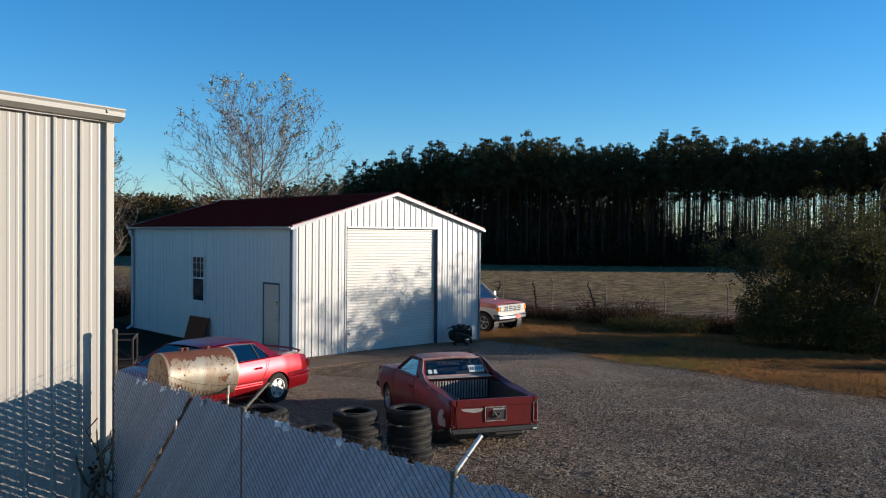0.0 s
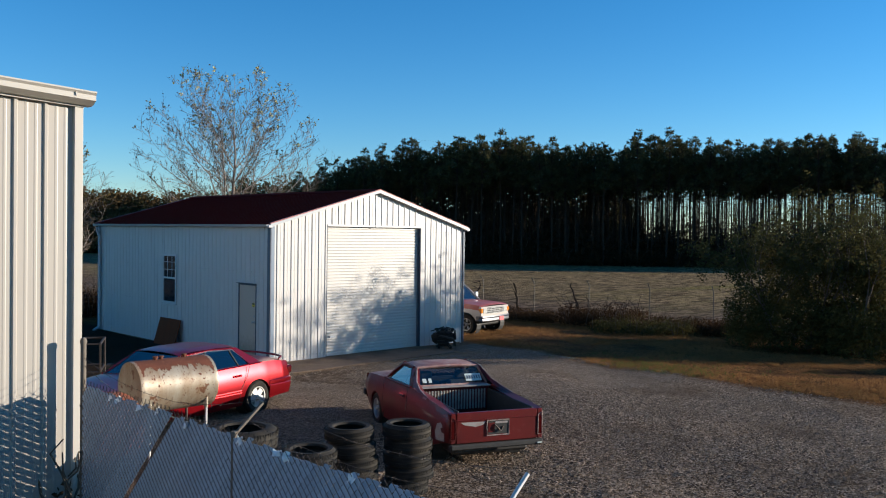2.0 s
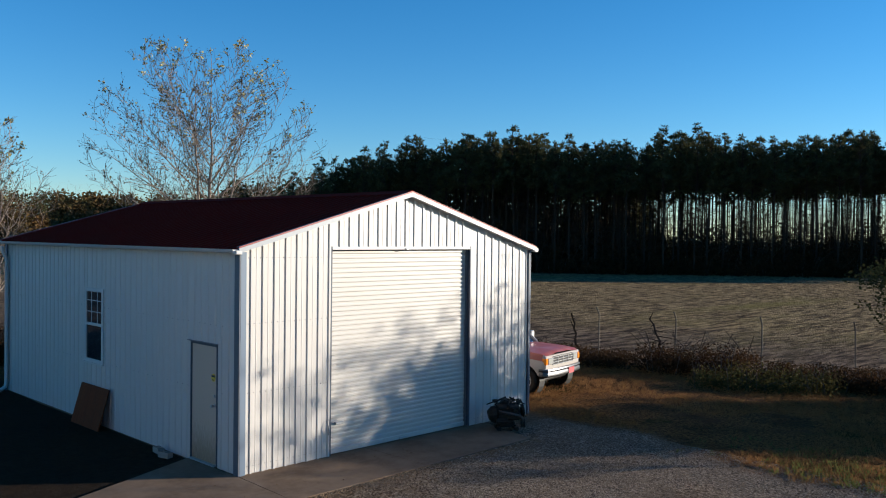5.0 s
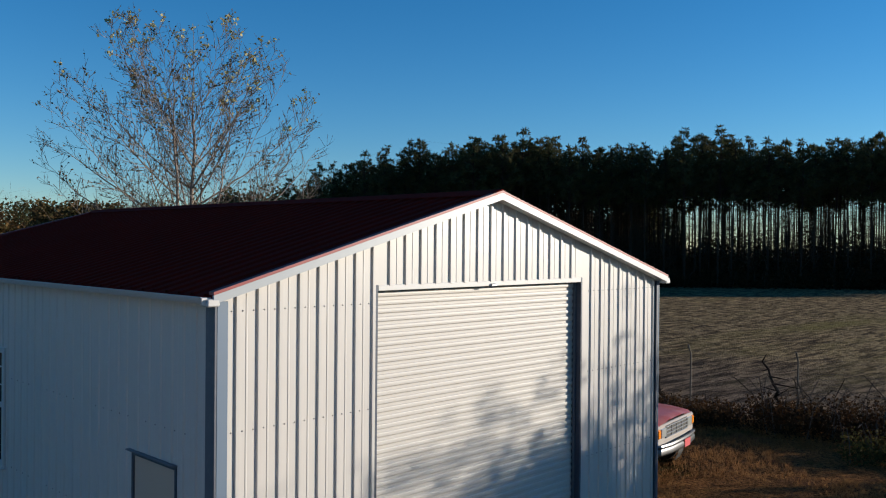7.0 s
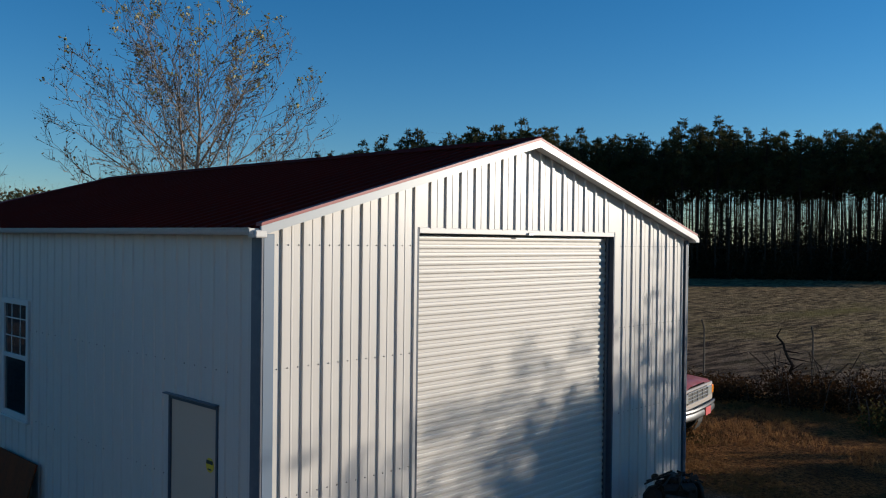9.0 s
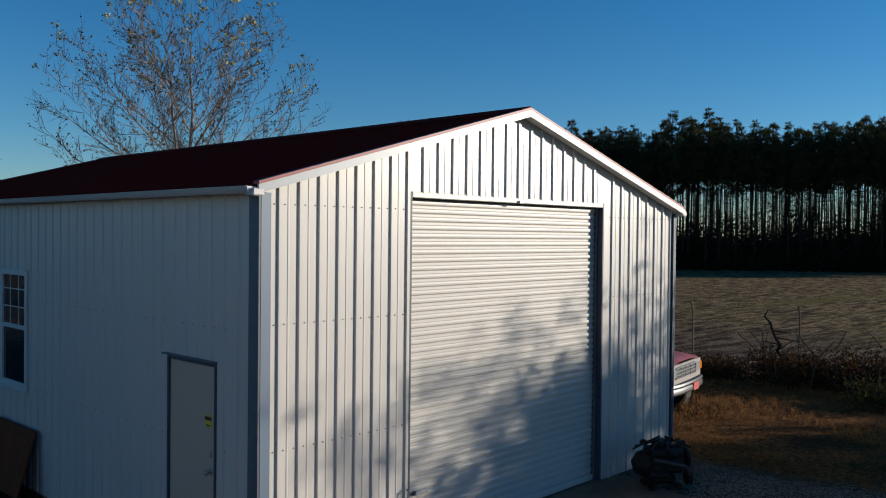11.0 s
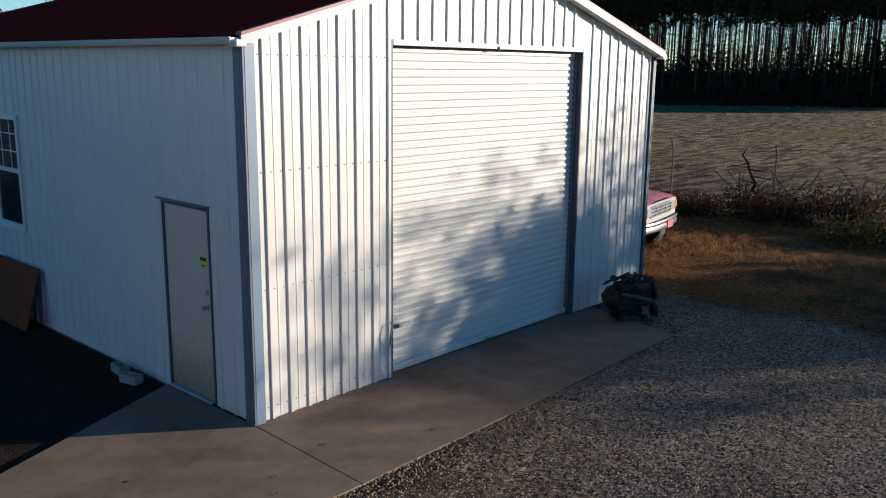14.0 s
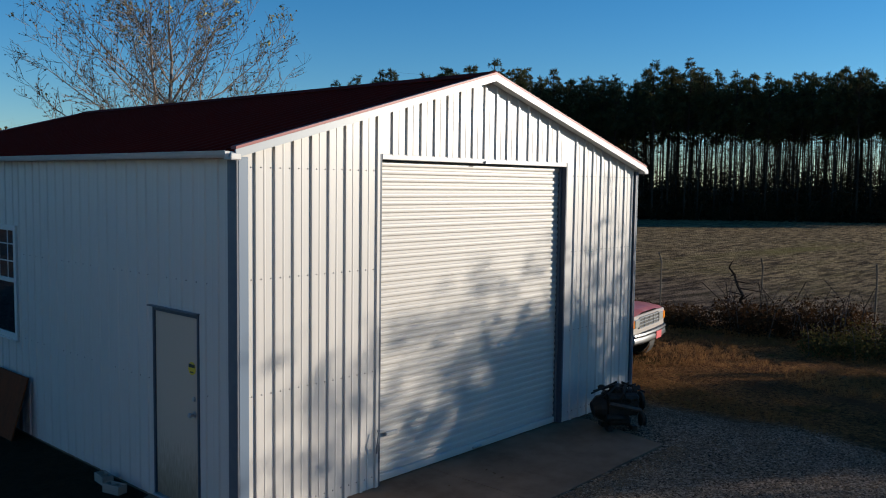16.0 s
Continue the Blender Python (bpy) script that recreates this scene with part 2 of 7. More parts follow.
    def grid(self, fn, nu, nv, m=None):
        v = [fn(i / nu, j / nv) for i in range(nu + 1) for j in range(nv + 1)]
        f = [(i * (nv + 1) + j, (i + 1) * (nv + 1) + j, (i + 1) * (nv + 1) + j + 1, i * (nv + 1) + j + 1) for i in range(nu) for j in range(nv)]
        return self.add(v, f, m)

    def data(self, name, material, smooth=0.0):
        me = bpy.data.meshes.new(name)
        me.from_pydata(self.v, [], self.f)
        me.materials.append(material)
        me.update()
        if smooth:
            bm = bmesh.new()
            bm.from_mesh(me)
            bmesh.ops.recalc_face_normals(bm, faces=bm.faces)
            for fc in bm.faces:
                fc.smooth = True
            for e in bm.edges:
                if len(e.link_faces) == 2 and e.calc_face_angle(0) > radians(smooth):
                    e.smooth = False
            bm.to_mesh(me)
            bm.free()
        elif len(self.f) < 20000:
            bm = bmesh.new()
            bm.from_mesh(me)
            bmesh.ops.recalc_face_normals(bm, faces=bm.faces)
            bm.to_mesh(me)
            bm.free()
        return me


def part(name, mesh, material, parent=None, label="", smooth=0.0, at=None):
    """One mesh object, under a thing or under a part where one is given."""
    me = mesh if isinstance(mesh, bpy.types.Mesh) else mesh.data(name, material, smooth)
    ob = new(name, me)
    if parent is not None:
        ob.parent = parent
    if at is not None:
        ob.matrix_basis = at
    if label:
        ob["label"] = label
    return ob


def thing(name, m, label, category, group="", kind=""):
    ob = new(name)
    ob.empty_display_size = 0.2
    ob.matrix_basis = m
    return tagged(ob, label, category, group, kind)


def lerp(a, b, t):
    return a + (b - a) * t


# ---- ground ----
def ground_material():
    m = bpy.data.materials.new("yard_ground")
    m.use_nodes = True
    nt = m.node_tree
    L, N = nt.links, nt.nodes
    b = N["Principled BSDF"]
    b.inputs["Roughness"].default_value = 0.95
    b.inputs["Specular IOR Level"].default_value = 0.04
    geo = N.new("ShaderNodeNewGeometry")
    sep = N.new("ShaderNodeSeparateXYZ")
    L.new(geo.outputs["Position"], sep.inputs[0])

    def noise_tex(scale, detail=6, rough=0.6, stretch=None):
        t = N.new("ShaderNodeTexNoise")
        t.inputs["Scale"].default_value, t.inputs["Detail"].default_value, t.inputs["Roughness"].default_value = scale, detail, rough
        src = geo.outputs["Position"]
        if stretch:
            mp = N.new("ShaderNodeMapping")
            mp.inputs["Rotation"].default_value = (0, 0, stretch[3])
            mp.inputs["Scale"].default_value = stretch[:3]
            L.new(src, mp.inputs[0])
            src = mp.outputs[0]
        L.new(src, t.inputs["Vector"])
        return t.outputs[0]

    def math_node(op, a, c):
        n = N.new("ShaderNodeMath")
        n.operation = op
        for k, v in enumerate((a, c)):
            if isinstance(v, (int, float)):
                n.inputs[k].default_value = v
            else:
                L.new(v, n.inputs[k])
        return n.outputs[0]

    def ramp(x, lo, hi):
        n = N.new("ShaderNodeMapRange")
        n.interpolation_type = "SMOOTHSTEP"
        L.new(x, n.inputs["Value"])
        n.inputs["From Min"].default_value, n.inputs["From Max"].default_value = lo, hi
        return n.outputs[0]

    def mix(f, a, c):
        n = N.new("ShaderNodeMix")
        n.data_type = "RGBA"
        for key, v in (("Factor", f), (6, a), (7, c)):
            if isinstance(v, tuple):
                n.inputs[key].default_value = (*v, 1)
            elif isinstance(v, (int, float)):
                n.inputs[key].default_value = v
            else:
                L.new(v, n.inputs[key])
        return n.outputs[2]

    x, y = sep.outputs[0], sep.outputs[1]
    wob = math_node("MULTIPLY", math_node("SUBTRACT", noise_tex(0.35, 5), 0.5), 5.0)
    xw = math_node("ADD", x, wob)
    # gravel: stones of grey and brown
    vor = N.new("ShaderNodeTexVoronoi")
    vor.inputs["Scale"].default_value = 40
    L.new(geo.outputs["Position"], vor.inputs["Vector"])
    vcol = N.new("ShaderNodeSeparateColor")
    L.new(vor.outputs["Color"], vcol.inputs[0])
    stone = mix(ramp(vcol.outputs[0], 0.15, 0.95), (0.05, 0.035, 0.025), (0.56, 0.43, 0.325))
    clump = noise_tex(11, 4, 0.75)
    stone = mix(math_node("MULTIPLY", ramp(clump, 0.5, 0.36), 0.7), stone, (0.075, 0.052, 0.036))
    stone = mix(ramp(vcol.outputs[1], 0.7, 0.95), stone, (0.25, 0.165, 0.10))
    dirt = mix(noise_tex(9), (0.08, 0.052, 0.032), (0.18, 0.12, 0.075))
    worn = ramp(noise_tex(0.28, 7, 0.65), 0.48, 0.64)
    gravel = mix(math_node("MULTIPLY", worn, 0.75), stone, dirt)
    # brown soil worked up between the stones along the apron
    near = math_node("MULTIPLY", ramp(math_node("ADD", y, math_node("MULTIPLY", wob, 0.8)), 12.6, 16.4), ramp(math_node("ADD", x, wob), 17.5, 13.0))
    gravel = mix(math_node("MULTIPLY", near, math_node("MULTIPLY", ramp(noise_tex(4, 7, 0.75), 0.62, 0.42), 0.7)), gravel, (0.085, 0.052, 0.032))
    # dry grass and leaf litter
    grass = mix(ramp(noise_tex(14, 8, 0.8), 0.38, 0.62), (0.07, 0.03, 0.012), (0.36, 0.165, 0.055))
    grass = mix(ramp(noise_tex(0.5, 6), 0.57, 0.68), grass, (0.095, 0.06, 0.015))
    grass = mix(ramp(noise_tex(0.9, 7), 0.55, 0.7), grass, (0.17, 0.075, 0.035))
    grass = mix(math_node("MULTIPLY", ramp(noise_tex(0.3, 7, 0.7), 0.48, 0.62), 0.6), grass, (0.04, 0.026, 0.015))
    # mown field with rows
    rows = ramp(noise_tex(1.0, 8, 0.8, (0.5, 3.2, 1, 0.86)), 0.4, 0.62)
    field = mix(rows, (0.05, 0.034, 0.021), (0.50, 0.35, 0.18))
    field = mix(ramp(noise_tex(0.06, 5, 0.6, (0.5, 2.0, 1, 0.86)), 0.52, 0.72), field, (0.24, 0.19, 0.065))
    field = mix(math_node("MULTIPLY", ramp(noise_tex(2.2, 8, 0.75), 0.46, 0.62), 0.75), field, (0.06, 0.042, 0.026))
    bare = math_node("ADD", math_node("ADD", x, math_node("MULTIPLY", y, 0.21)), math_node("MULTIPLY", wob, 1.2))
    field = mix(math_node("MULTIPLY", ramp(bare, 50, 38), 0.72), field, mix(rows, (0.03, 0.021, 0.018), (0.23, 0.16, 0.125)))
    # borders
    d1 = math_node("SUBTRACT", math_node("ADD", x, math_node("MULTIPLY", wob, 0.22)), 19.2)
    bend = math_node("MULTIPLY", math_node("MINIMUM", math_node("MAXIMUM", math_node("SUBTRACT", y, 13.5), 0.0), 2.6), 0.4)
    to_grass = ramp(math_node("SUBTRACT", d1, bend), -0.35, 0.45)
    far_y = ramp(math_node("ADD", y, math_node("MULTIPLY", wob, 0.2)), 19.5, 21.5)
    to_grass = math_node("MAXIMUM", to_grass, far_y)
    # dark dirt left of the shed, with its shade painted into the colour
    left_shade = math_node("MULTIPLY", ramp(y, 16.5, 18.0), ramp(math_node("SUBTRACT", 13.2, x), -0.3, 0.6))
    d2 = math_node("ADD", x, math_node("MULTIPLY", y, 0.21))
    to_field = ramp(math_node("ADD", d2, math_node("MULTIPLY", wob, 0.25)), 33.2, 34.6)
    d3 = ramp(math_node("ADD", y, wob), 36, 39)
    to_field = math_node("MAXIMUM", to_field, d3)
    col = mix(to_grass, gravel, grass)
    # near-black mix stands in for the shade over that dirt
    col = mix(math_node("MULTIPLY", left_shade, 0.92), col, mix(noise_tex(6, 7, 0.7), (0.012, 0.009, 0.006), (0.05, 0.036, 0.024)))
    col = mix(to_field, col, field)
    L.new(col, b.inputs["Base Color"])
    bp = N.new("ShaderNodeBump")
    bp.inputs["Strength"].default_value, bp.inputs["Distance"].default_value = 1.0, 0.03
    L.new(vor.outputs["Distance"], bp.inputs["Height"])
    bp.invert = True
    bp2 = N.new("ShaderNodeBump")
    bp2.inputs["Strength"].default_value, bp2.inputs["Distance"].default_value = 0.9, 0.16
    L.new(noise_tex(7, 8, 0.75), bp2.inputs["Height"])
    L.new(bp.outputs[0], bp2.inputs["Normal"])
    L.new(bp2.outputs[0], b.inputs["Normal"])
    return m


GROUND = ground_material()


def ground_z(x, y):
    """Height of the yard: level by the slab, falling gently to the field."""
    z = -0.03
    z += 0.035 * noise.noise(Vector((x * 0.35, y * 0.35, 0))) + 0.015 * noise.noise(Vector((x * 1.3, y * 1.3, 4)))
    rise = max(0.0, min(1.0, (16.8 - y) / 3.4)) * max(0.0, min(1.0, (18.5 - x) / 4))
    z += 0.15 * rise * rise * (3 - 2 * rise)
    far = max(0.0, min(1.0, (x - 19.5) / 8))
    z -= 0.10 * far
    if 9.0 < x < 18.9 and 16.5 < y < 17.32:
        z = lerp(z, -0.012, 0.85)
    if 8.0 < x < 20.4 and 17.32 < y < 30:
        z = min(z, -0.028)
    return z


def axis(lo, hi, step, reach):
    a = [lo + step * i for i in range(int((hi - lo) / step) + 1)]
    s, p, q = step, a[0], a[-1]
    while p > -reach:
        s *= 1.35
        p -= s
        q += s
        a = [p] + a + [q]
    return a


gx, gy = axis(-4, 32, 0.4, 1500), axis(-4, 34, 0.4, 1500)
gm = Mesh()
gm.v = [(x, y, ground_z(x, y)) for x in gx for y in gy]
gm.f = [(i * len(gy) + j, (i + 1) * len(gy) + j, (i + 1) * len(gy) + j + 1, i * len(gy) + j + 1) for i in range(len(gx) - 1) for j in range(len(gy) - 1)]
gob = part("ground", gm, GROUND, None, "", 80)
tagged(gob, "grey gravel yard giving way to dry brown grass and a mown field", "ground", kind="structure")

# ---- concrete apron ----
apron = thing("concrete_apron", pose(0, 0, 0), "weathered tan concrete apron with joints before the shed doors", "pavement", kind="structure")
SLABS = [
    [(15.29, 17.23), (18.16, 17.30), (18.52, 18.90), (15.29, 18.90)],
    [(12.468, 17.19), (15.285, 17.23), (15.285, 18.90), (12.552, 18.90)],
    [(9.52, 17.17), (12.463, 17.19), (12.547, 18.90), (12.547, 20.46), (9.50, 19.16)],
    [(8.35, 15.95), (9.515, 17.17), (9.495, 19.155), (7.2, 18.15), (7.2, 15.95)],
]
for poly in SLABS:
    s = Mesh()
    c = Vector((sum(p[0] for p in poly) / len(poly), sum(p[1] for p in poly) / len(poly)))
    inner = [tuple(Vector(p) + (c - Vector(p)).normalized() * 0.006) for p in poly]
    n = len(poly)
    s.add([(x, y, -0.16) for x, y in poly] + [(x, y, -0.008) for x, y in poly] + [(x, y, 0.004) for x, y in inner],
          [(i, (i + 1) % n, n + (i + 1) % n, n + i) for i in range(n)] + [(n + i, n + (i + 1) % n, 2 * n + (i + 1) % n, 2 * n + i) for i in range(n)] + [tuple(range(2 * n, 3 * n))])
    part("slab", s, CONCRETE, apron)
crack = Mesh().tube([(10.05, 17.19, 0.004), (10.16, 17.5, 0.004), (10.27, 17.78, 0.004), (10.40, 18.06, 0.004)], 0.0022, 4)
part("crack", crack, DARK_TRIM, apron, "dark hairline crack")

# ---- metal shed ----
SX0, SX1, SY0, SY1 = 12.58, 19.93, 18.86, 29.60
EAVE, PEAK, MID = 3.665, 4.755, 16.245
RIB = 0.2286
shed = thing("metal_shed", pose(0, 0, 0), "white ribbed steel shed with a burgundy roof on the concrete apron", "shed", kind="structure")


def sheet_profile(width, h=0.018, phase=0.5):
    """Cross-section of a ribbed wall sheet: (along, out)."""
    pts = [(0.0, 0.0)]
    for i in range(-1, int(width / RIB) + 2):
        c = RIB * (i + phase)
        if c + 0.036 > width or c < 0.036:
            continue
        for d, o in ((-0.030, 0), (-0.018, h), (0.018, h), (0.030, 0), (0.086, 0), (0.092, 0.004), (0.104, 0.004), (0.110, 0)):
            if c + d < width:
                pts.append((c + d, o))
    pts.append((width, 0.0))
    return pts


def wall_sheet(width, z0, top, place, thick=0.03, h=0.020, phase=0.5):
    """A sheet from z0 to top(along); place(along, out, z) gives the point."""
    pr = sheet_profile(width, h, phase)
    n = len(pr)
    v = [place(a, o, z0) for a, o in pr] + [place(a, o, top(a)) for a, o in pr]
    v += [place(pr[0][0], -thick, z0), place(pr[-1][0], -thick, z0), place(pr[0][0], -thick, top(0)), place(pr[-1][0], -thick, top(width))]
    f = [(i, i + 1, n + i + 1, n + i) for i in range(n - 1)]
    f += [(2 * n, 2 * n + 2, 2 * n + 3, 2 * n + 1), (0, n, 2 * n + 2, 2 * n), (n - 1, 2 * n + 1, 2 * n + 3, 2 * n - 1)]
    return Mesh().add(v, f)


def roof_z(x):
    return PEAK - abs(x - MID) * (PEAK - EAVE) / (MID - SX0 + 0.2) - 0.04


RD0, RD1, RDZ = 14.445, 18.025, 3.675     # roll-up door opening
# front sheets: beside the door full height, above it the gable
edges = [SX0, SX0 + 4.4 * RIB, RD0 - 0.02]


def phase_at(a):
    return (0.9 - (a - SX0) / RIB) % 1.0


edges_r = [RD1 + 0.02, SX0 + 28.4 * RIB, SX1]
for a, c in list(zip(edges[:-1], edges[1:])) + list(zip(edges_r[:-1], edges_r[1:])):
    part("wall_panel", wall_sheet(c - a, 0.0, lambda s, a=a: roof_z(a + s), lambda s, o, z, a=a: (a + s, SY0 - o, z), phase=phase_at(a)), WHITE_METAL, shed)
xs = [RD0 - 0.02] + [SX0 + RIB * (k + 0.4) for k in (12, 16, 20)] + [RD1 + 0.02]
for a, c in zip(xs[:-1], xs[1:]):
    part("wall_panel", wall_sheet(c - a, RDZ + 0.05, lambda s, a=a: roof_z(a + s), lambda s, o, z, a=a: (a + s, SY0 - o, z), phase=phase_at(a)), WHITE_METAL, shed)
# side wall with entry door and window
DY0, DY1, DZ = 19.535, 20.456, 2.072
WY0, WY1, WZ0, WZ1 = 23.98, 24.84, 1.25, 2.755
ys = [SY0 + k * (SY1 - SY0) / 12 for k in range(13)]


def side_piece(a, c, z0, z1):
    if c - a < 0.02:
        return
    part("wall_panel", wall_sheet(c - a, z0, lambda s: z1, lambda s, o, z, a=a: (SX0 - o * 0.7, a + s, z)), WHITE_METAL, shed)


for a, c in zip(ys[:-1], ys[1:]):
    cuts = sorted({a, c} | {p for p in (DY0, DY1, WY0, WY1) if a < p < c})
    for p, q in zip(cuts[:-1], cuts[1:]):
        m_ = (p + q) / 2
        if DY0 < m_ < DY1:
            side_piece(p, q, DZ, EAVE)
        elif WY0 < m_ < WY1:
            side_piece(p, q, -0.12, WZ0)
            side_piece(p, q, WZ1, EAVE)
        else:
            side_piece(p, q, -0.12 if p > DY1 - 0.01 else 0.0, EAVE)
for a, c in zip(ys[:-1], ys[1:]):
    part("wall_panel", wall_sheet(c - a, -0.1, lambda s: EAVE, lambda s, o, z, a=a: (SX1 + o, a + s, z)), WHITE_METAL, shed)
bx = [SX0 + k * (SX1 - SX0) / 8 for k in range(9)]
for a, c in zip(bx[:-1], bx[1:]):
    part("wall_panel", wall_sheet(c - a, -0.1, lambda s, a=a: roof_z(a + s), lambda s, o, z, a=a: (a + s, SY1 + o, z)), WHITE_METAL, shed)
part("floor_slab", Mesh().box(SX0 + 0.04, SX1 - 0.04, SY0 + 0.04, SY1 - 0.04, -0.14, -0.005), CONCRETE, shed)
# foundation curb along the shaded side
part("curb", Mesh().box(SX0 - 0.03, SX0 - 0.004, DY1 + 0.06, SY1, -0.2, -0.02, None, 0.006), CONCRETE, shed)
# corner trims; shade on the front left one's side face is painted dark grey
for x, y, sx, sy in ((SX0, SY0, -1, -1), (SX1, SY0, 1, -1), (SX0, SY1, -1, 1), (SX1, SY1, 1, 1)):
    t = Mesh()
    t.box(*sorted((x + sx * 0.05, x + sx * 0.026)), *sorted((y + sy * 0.05, y - sy * 0.10)), -0.1 if sy > 0 else 0.004, EAVE - 0.02, None, 0.004)
    t2 = Mesh()
    t2.box(*sorted((x + sx * 0.0255, x - sx * (0.085 if sx < 0 else 0.03))), *sorted((y + sy * 0.05, y + sy * 0.026)), -0.1 if sy > 0 else 0.004, EAVE - 0.02, None, 0.004)
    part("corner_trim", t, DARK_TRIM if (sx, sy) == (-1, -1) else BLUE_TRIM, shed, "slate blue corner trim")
    # front and back faces on the right use the darker blue
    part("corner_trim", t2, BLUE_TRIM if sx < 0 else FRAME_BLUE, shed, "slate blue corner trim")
# roof sheets, ribs running down the slope
RY0, RY1 = SY0 - 0.13, SY1 + 0.13
for sgn in (-1, 1):
    e = (SX0 - 0.12) if sgn < 0 else (SX1 + 0.12)
    k = 12
    for i in range(k):
        y0, y1 = lerp(RY0, RY1, i / k), lerp(RY0, RY1, (i + 1) / k)
        pr = sheet_profile(y1 - y0, 0.022)
        n = len(pr)
        ze = PEAK - (PEAK - EAVE - 0.03) * 1.0
        v = [(MID + sgn * 0.02, y0 + a, PEAK + o) for a, o in pr] + [(e, y0 + a, ze + o) for a, o in pr]
        v += [(MID + sgn * 0.02, y0, PEAK - 0.02), (MID + sgn * 0.02, y1, PEAK - 0.02), (e, y0, ze - 0.02), (e, y1, ze - 0.02)]
        f = [(j, j + 1, n + j + 1, n + j) for j in range(n - 1)] + [(2 * n, 2 * n + 1, 2 * n + 3, 2 * n + 2), (n, 2 * n - 1, 2 * n + 3, 2 * n + 2), (0, n, 2 * n + 2, 2 * n), (n - 1, 2 * n - 1, 2 * n + 3, 2 * n + 1)]
        part("roof_panel", Mesh().add(v, f), ROOF_RED, shed)
rc = Mesh()
rc.prism([(-0.19, -0.035), (0, 0.03), (0.19, -0.035), (0.19, -0.027), (0, 0.045), (-0.19, -0.027)], 0, RY1 - RY0 + 0.02, Matrix.Translation((MID, RY0 - 0.01, PEAK + 0.012)) @ Matrix(((1, 0, 0, 0), (0, 0, 1, 0), (0, 1, 0, 0), (0, 0, 0, 1))))
part("ridge_cap", rc, ROOF_RED, shed)
# rake trims on both gables; shade of the left slopes is put into their colour
for yy, s in ((RY0, -1), (RY1, 1)):
    for sgn in (-1, 1):
        e = (SX0 - 0.12) if sgn < 0 else (SX1 + 0.12)
        ze = EAVE + 0.03
        t = Mesh()
        ya, yb = sorted((yy, yy + s * 0.022))
        t.add([(x, y, z + d) for x, z in ((MID, PEAK), (e, ze)) for y in (ya, yb) for d in (-0.066, 0.012)], [(0, 1, 3, 2), (4, 6, 7, 5), (0, 4, 5, 1), (2, 3, 7, 6), (0, 2, 6, 4), (1, 5, 7, 3)])
        part("rake_trim", t, RAKE_SHADED if sgn < 0 else WHITE_TRIM, shed, "pale rake trim")
        t = Mesh()
        yc = SY0 - 0.024 if s < 0 else SY1 + 0.024
        ya, yb = sorted((yy + 0.001 * s, yc))
        t.add([(x, y, z + d) for x, z in ((MID, PEAK), (e, ze)) for y in (ya, yb) for d in (-0.063, -0.052)], [(0, 1, 3, 2), (4, 6, 7, 5), (0, 4, 5, 1), (2, 3, 7, 6), (0, 2, 6, 4), (1, 5, 7, 3)])
        part("soffit", t, WHITE_TRIM, shed)
        t = Mesh()
        ya, yb = sorted((yy + s * 0.023, yy - s * 0.06))
        t.add([(x, y, z + d) for x, z in ((MID, PEAK), (e, ze)) for y in (ya, yb) for d in (0.013, 0.042)], [(0, 1, 3, 2), (4, 6, 7, 5), (0, 4, 5, 1), (2, 3, 7, 6), (0, 2, 6, 4), (1, 5, 7, 3)])
        part("roof_edge", t, ROOF_EDGE, shed, "burgundy roof edge strip")
        # returns of the trim at the eave
        part("rake_end", Mesh().box(e - 0.06, e + 0.06, *sorted((yy + s * 0.024, yy - s * 0.10)), ze - 0.085, ze - 0.02, None, 0.01), WHITE_TRIM, shed)
# gutters: open troughs of sheet steel
for sgn, e in ((-1, SX0 - 0.12), (1, SX1 + 0.12)):
    prof = [(0.0, -0.02), (0.0, -0.11), (0.015, -0.125), (0.075, -0.125), (0.10, -0.075), (0.11, -0.03), (0.125, -0.015), (0.125, -0.005), (0.112, -0.005), (0.098, -0.03), (0.088, -0.072), (0.07, -0.112), (0.02, -0.112), (0.012, -0.10), (0.012, -0.02)]
    g = Mesh()
    n = len(prof)
    for yy in (RY0 + 0.02, RY1 - 0.02):
        g.v += [(e + sgn * a * 0.8, yy, EAVE + 0.03 + z * 0.5) for a, z in prof]
    g.f = [(i, (i + 1) % n, n + (i + 1) % n, n + i) for i in range(n)] + [tuple(range(n)), tuple(range(n, 2 * n))]
    part("gutter", g, WHITE_TRIM, shed, "white steel gutter")
    part("gutter_cap", Mesh().box(*sorted((e + sgn * 0.003, e + sgn * 0.098)), RY0 + 0.012, RY0 + 0.0185, EAVE - 0.03, EAVE + 0.024, None, 0.003), WHITE_TRIM, shed)
    d = Mesh()
    xx = e + sgn * 0.05
    wx = (SX0 - 0.07) if sgn < 0 else (SX1 + 0.09)
    d.tube([(xx, SY1 - 0.15, EAVE - 0.09), (xx, SY1 - 0.15, EAVE - 0.2), (wx, SY1 - 0.15, EAVE - 0.42), (wx, SY1 - 0.15, 0.22), (wx + sgn * 0.03, SY1 - 0.2, 0.08), (wx + sgn * 0.28, SY1 - 0.35, -0.02)], 0.045, 8)
    part("downspout", d, WHITE_TRIM, shed, "white downspout", 40)
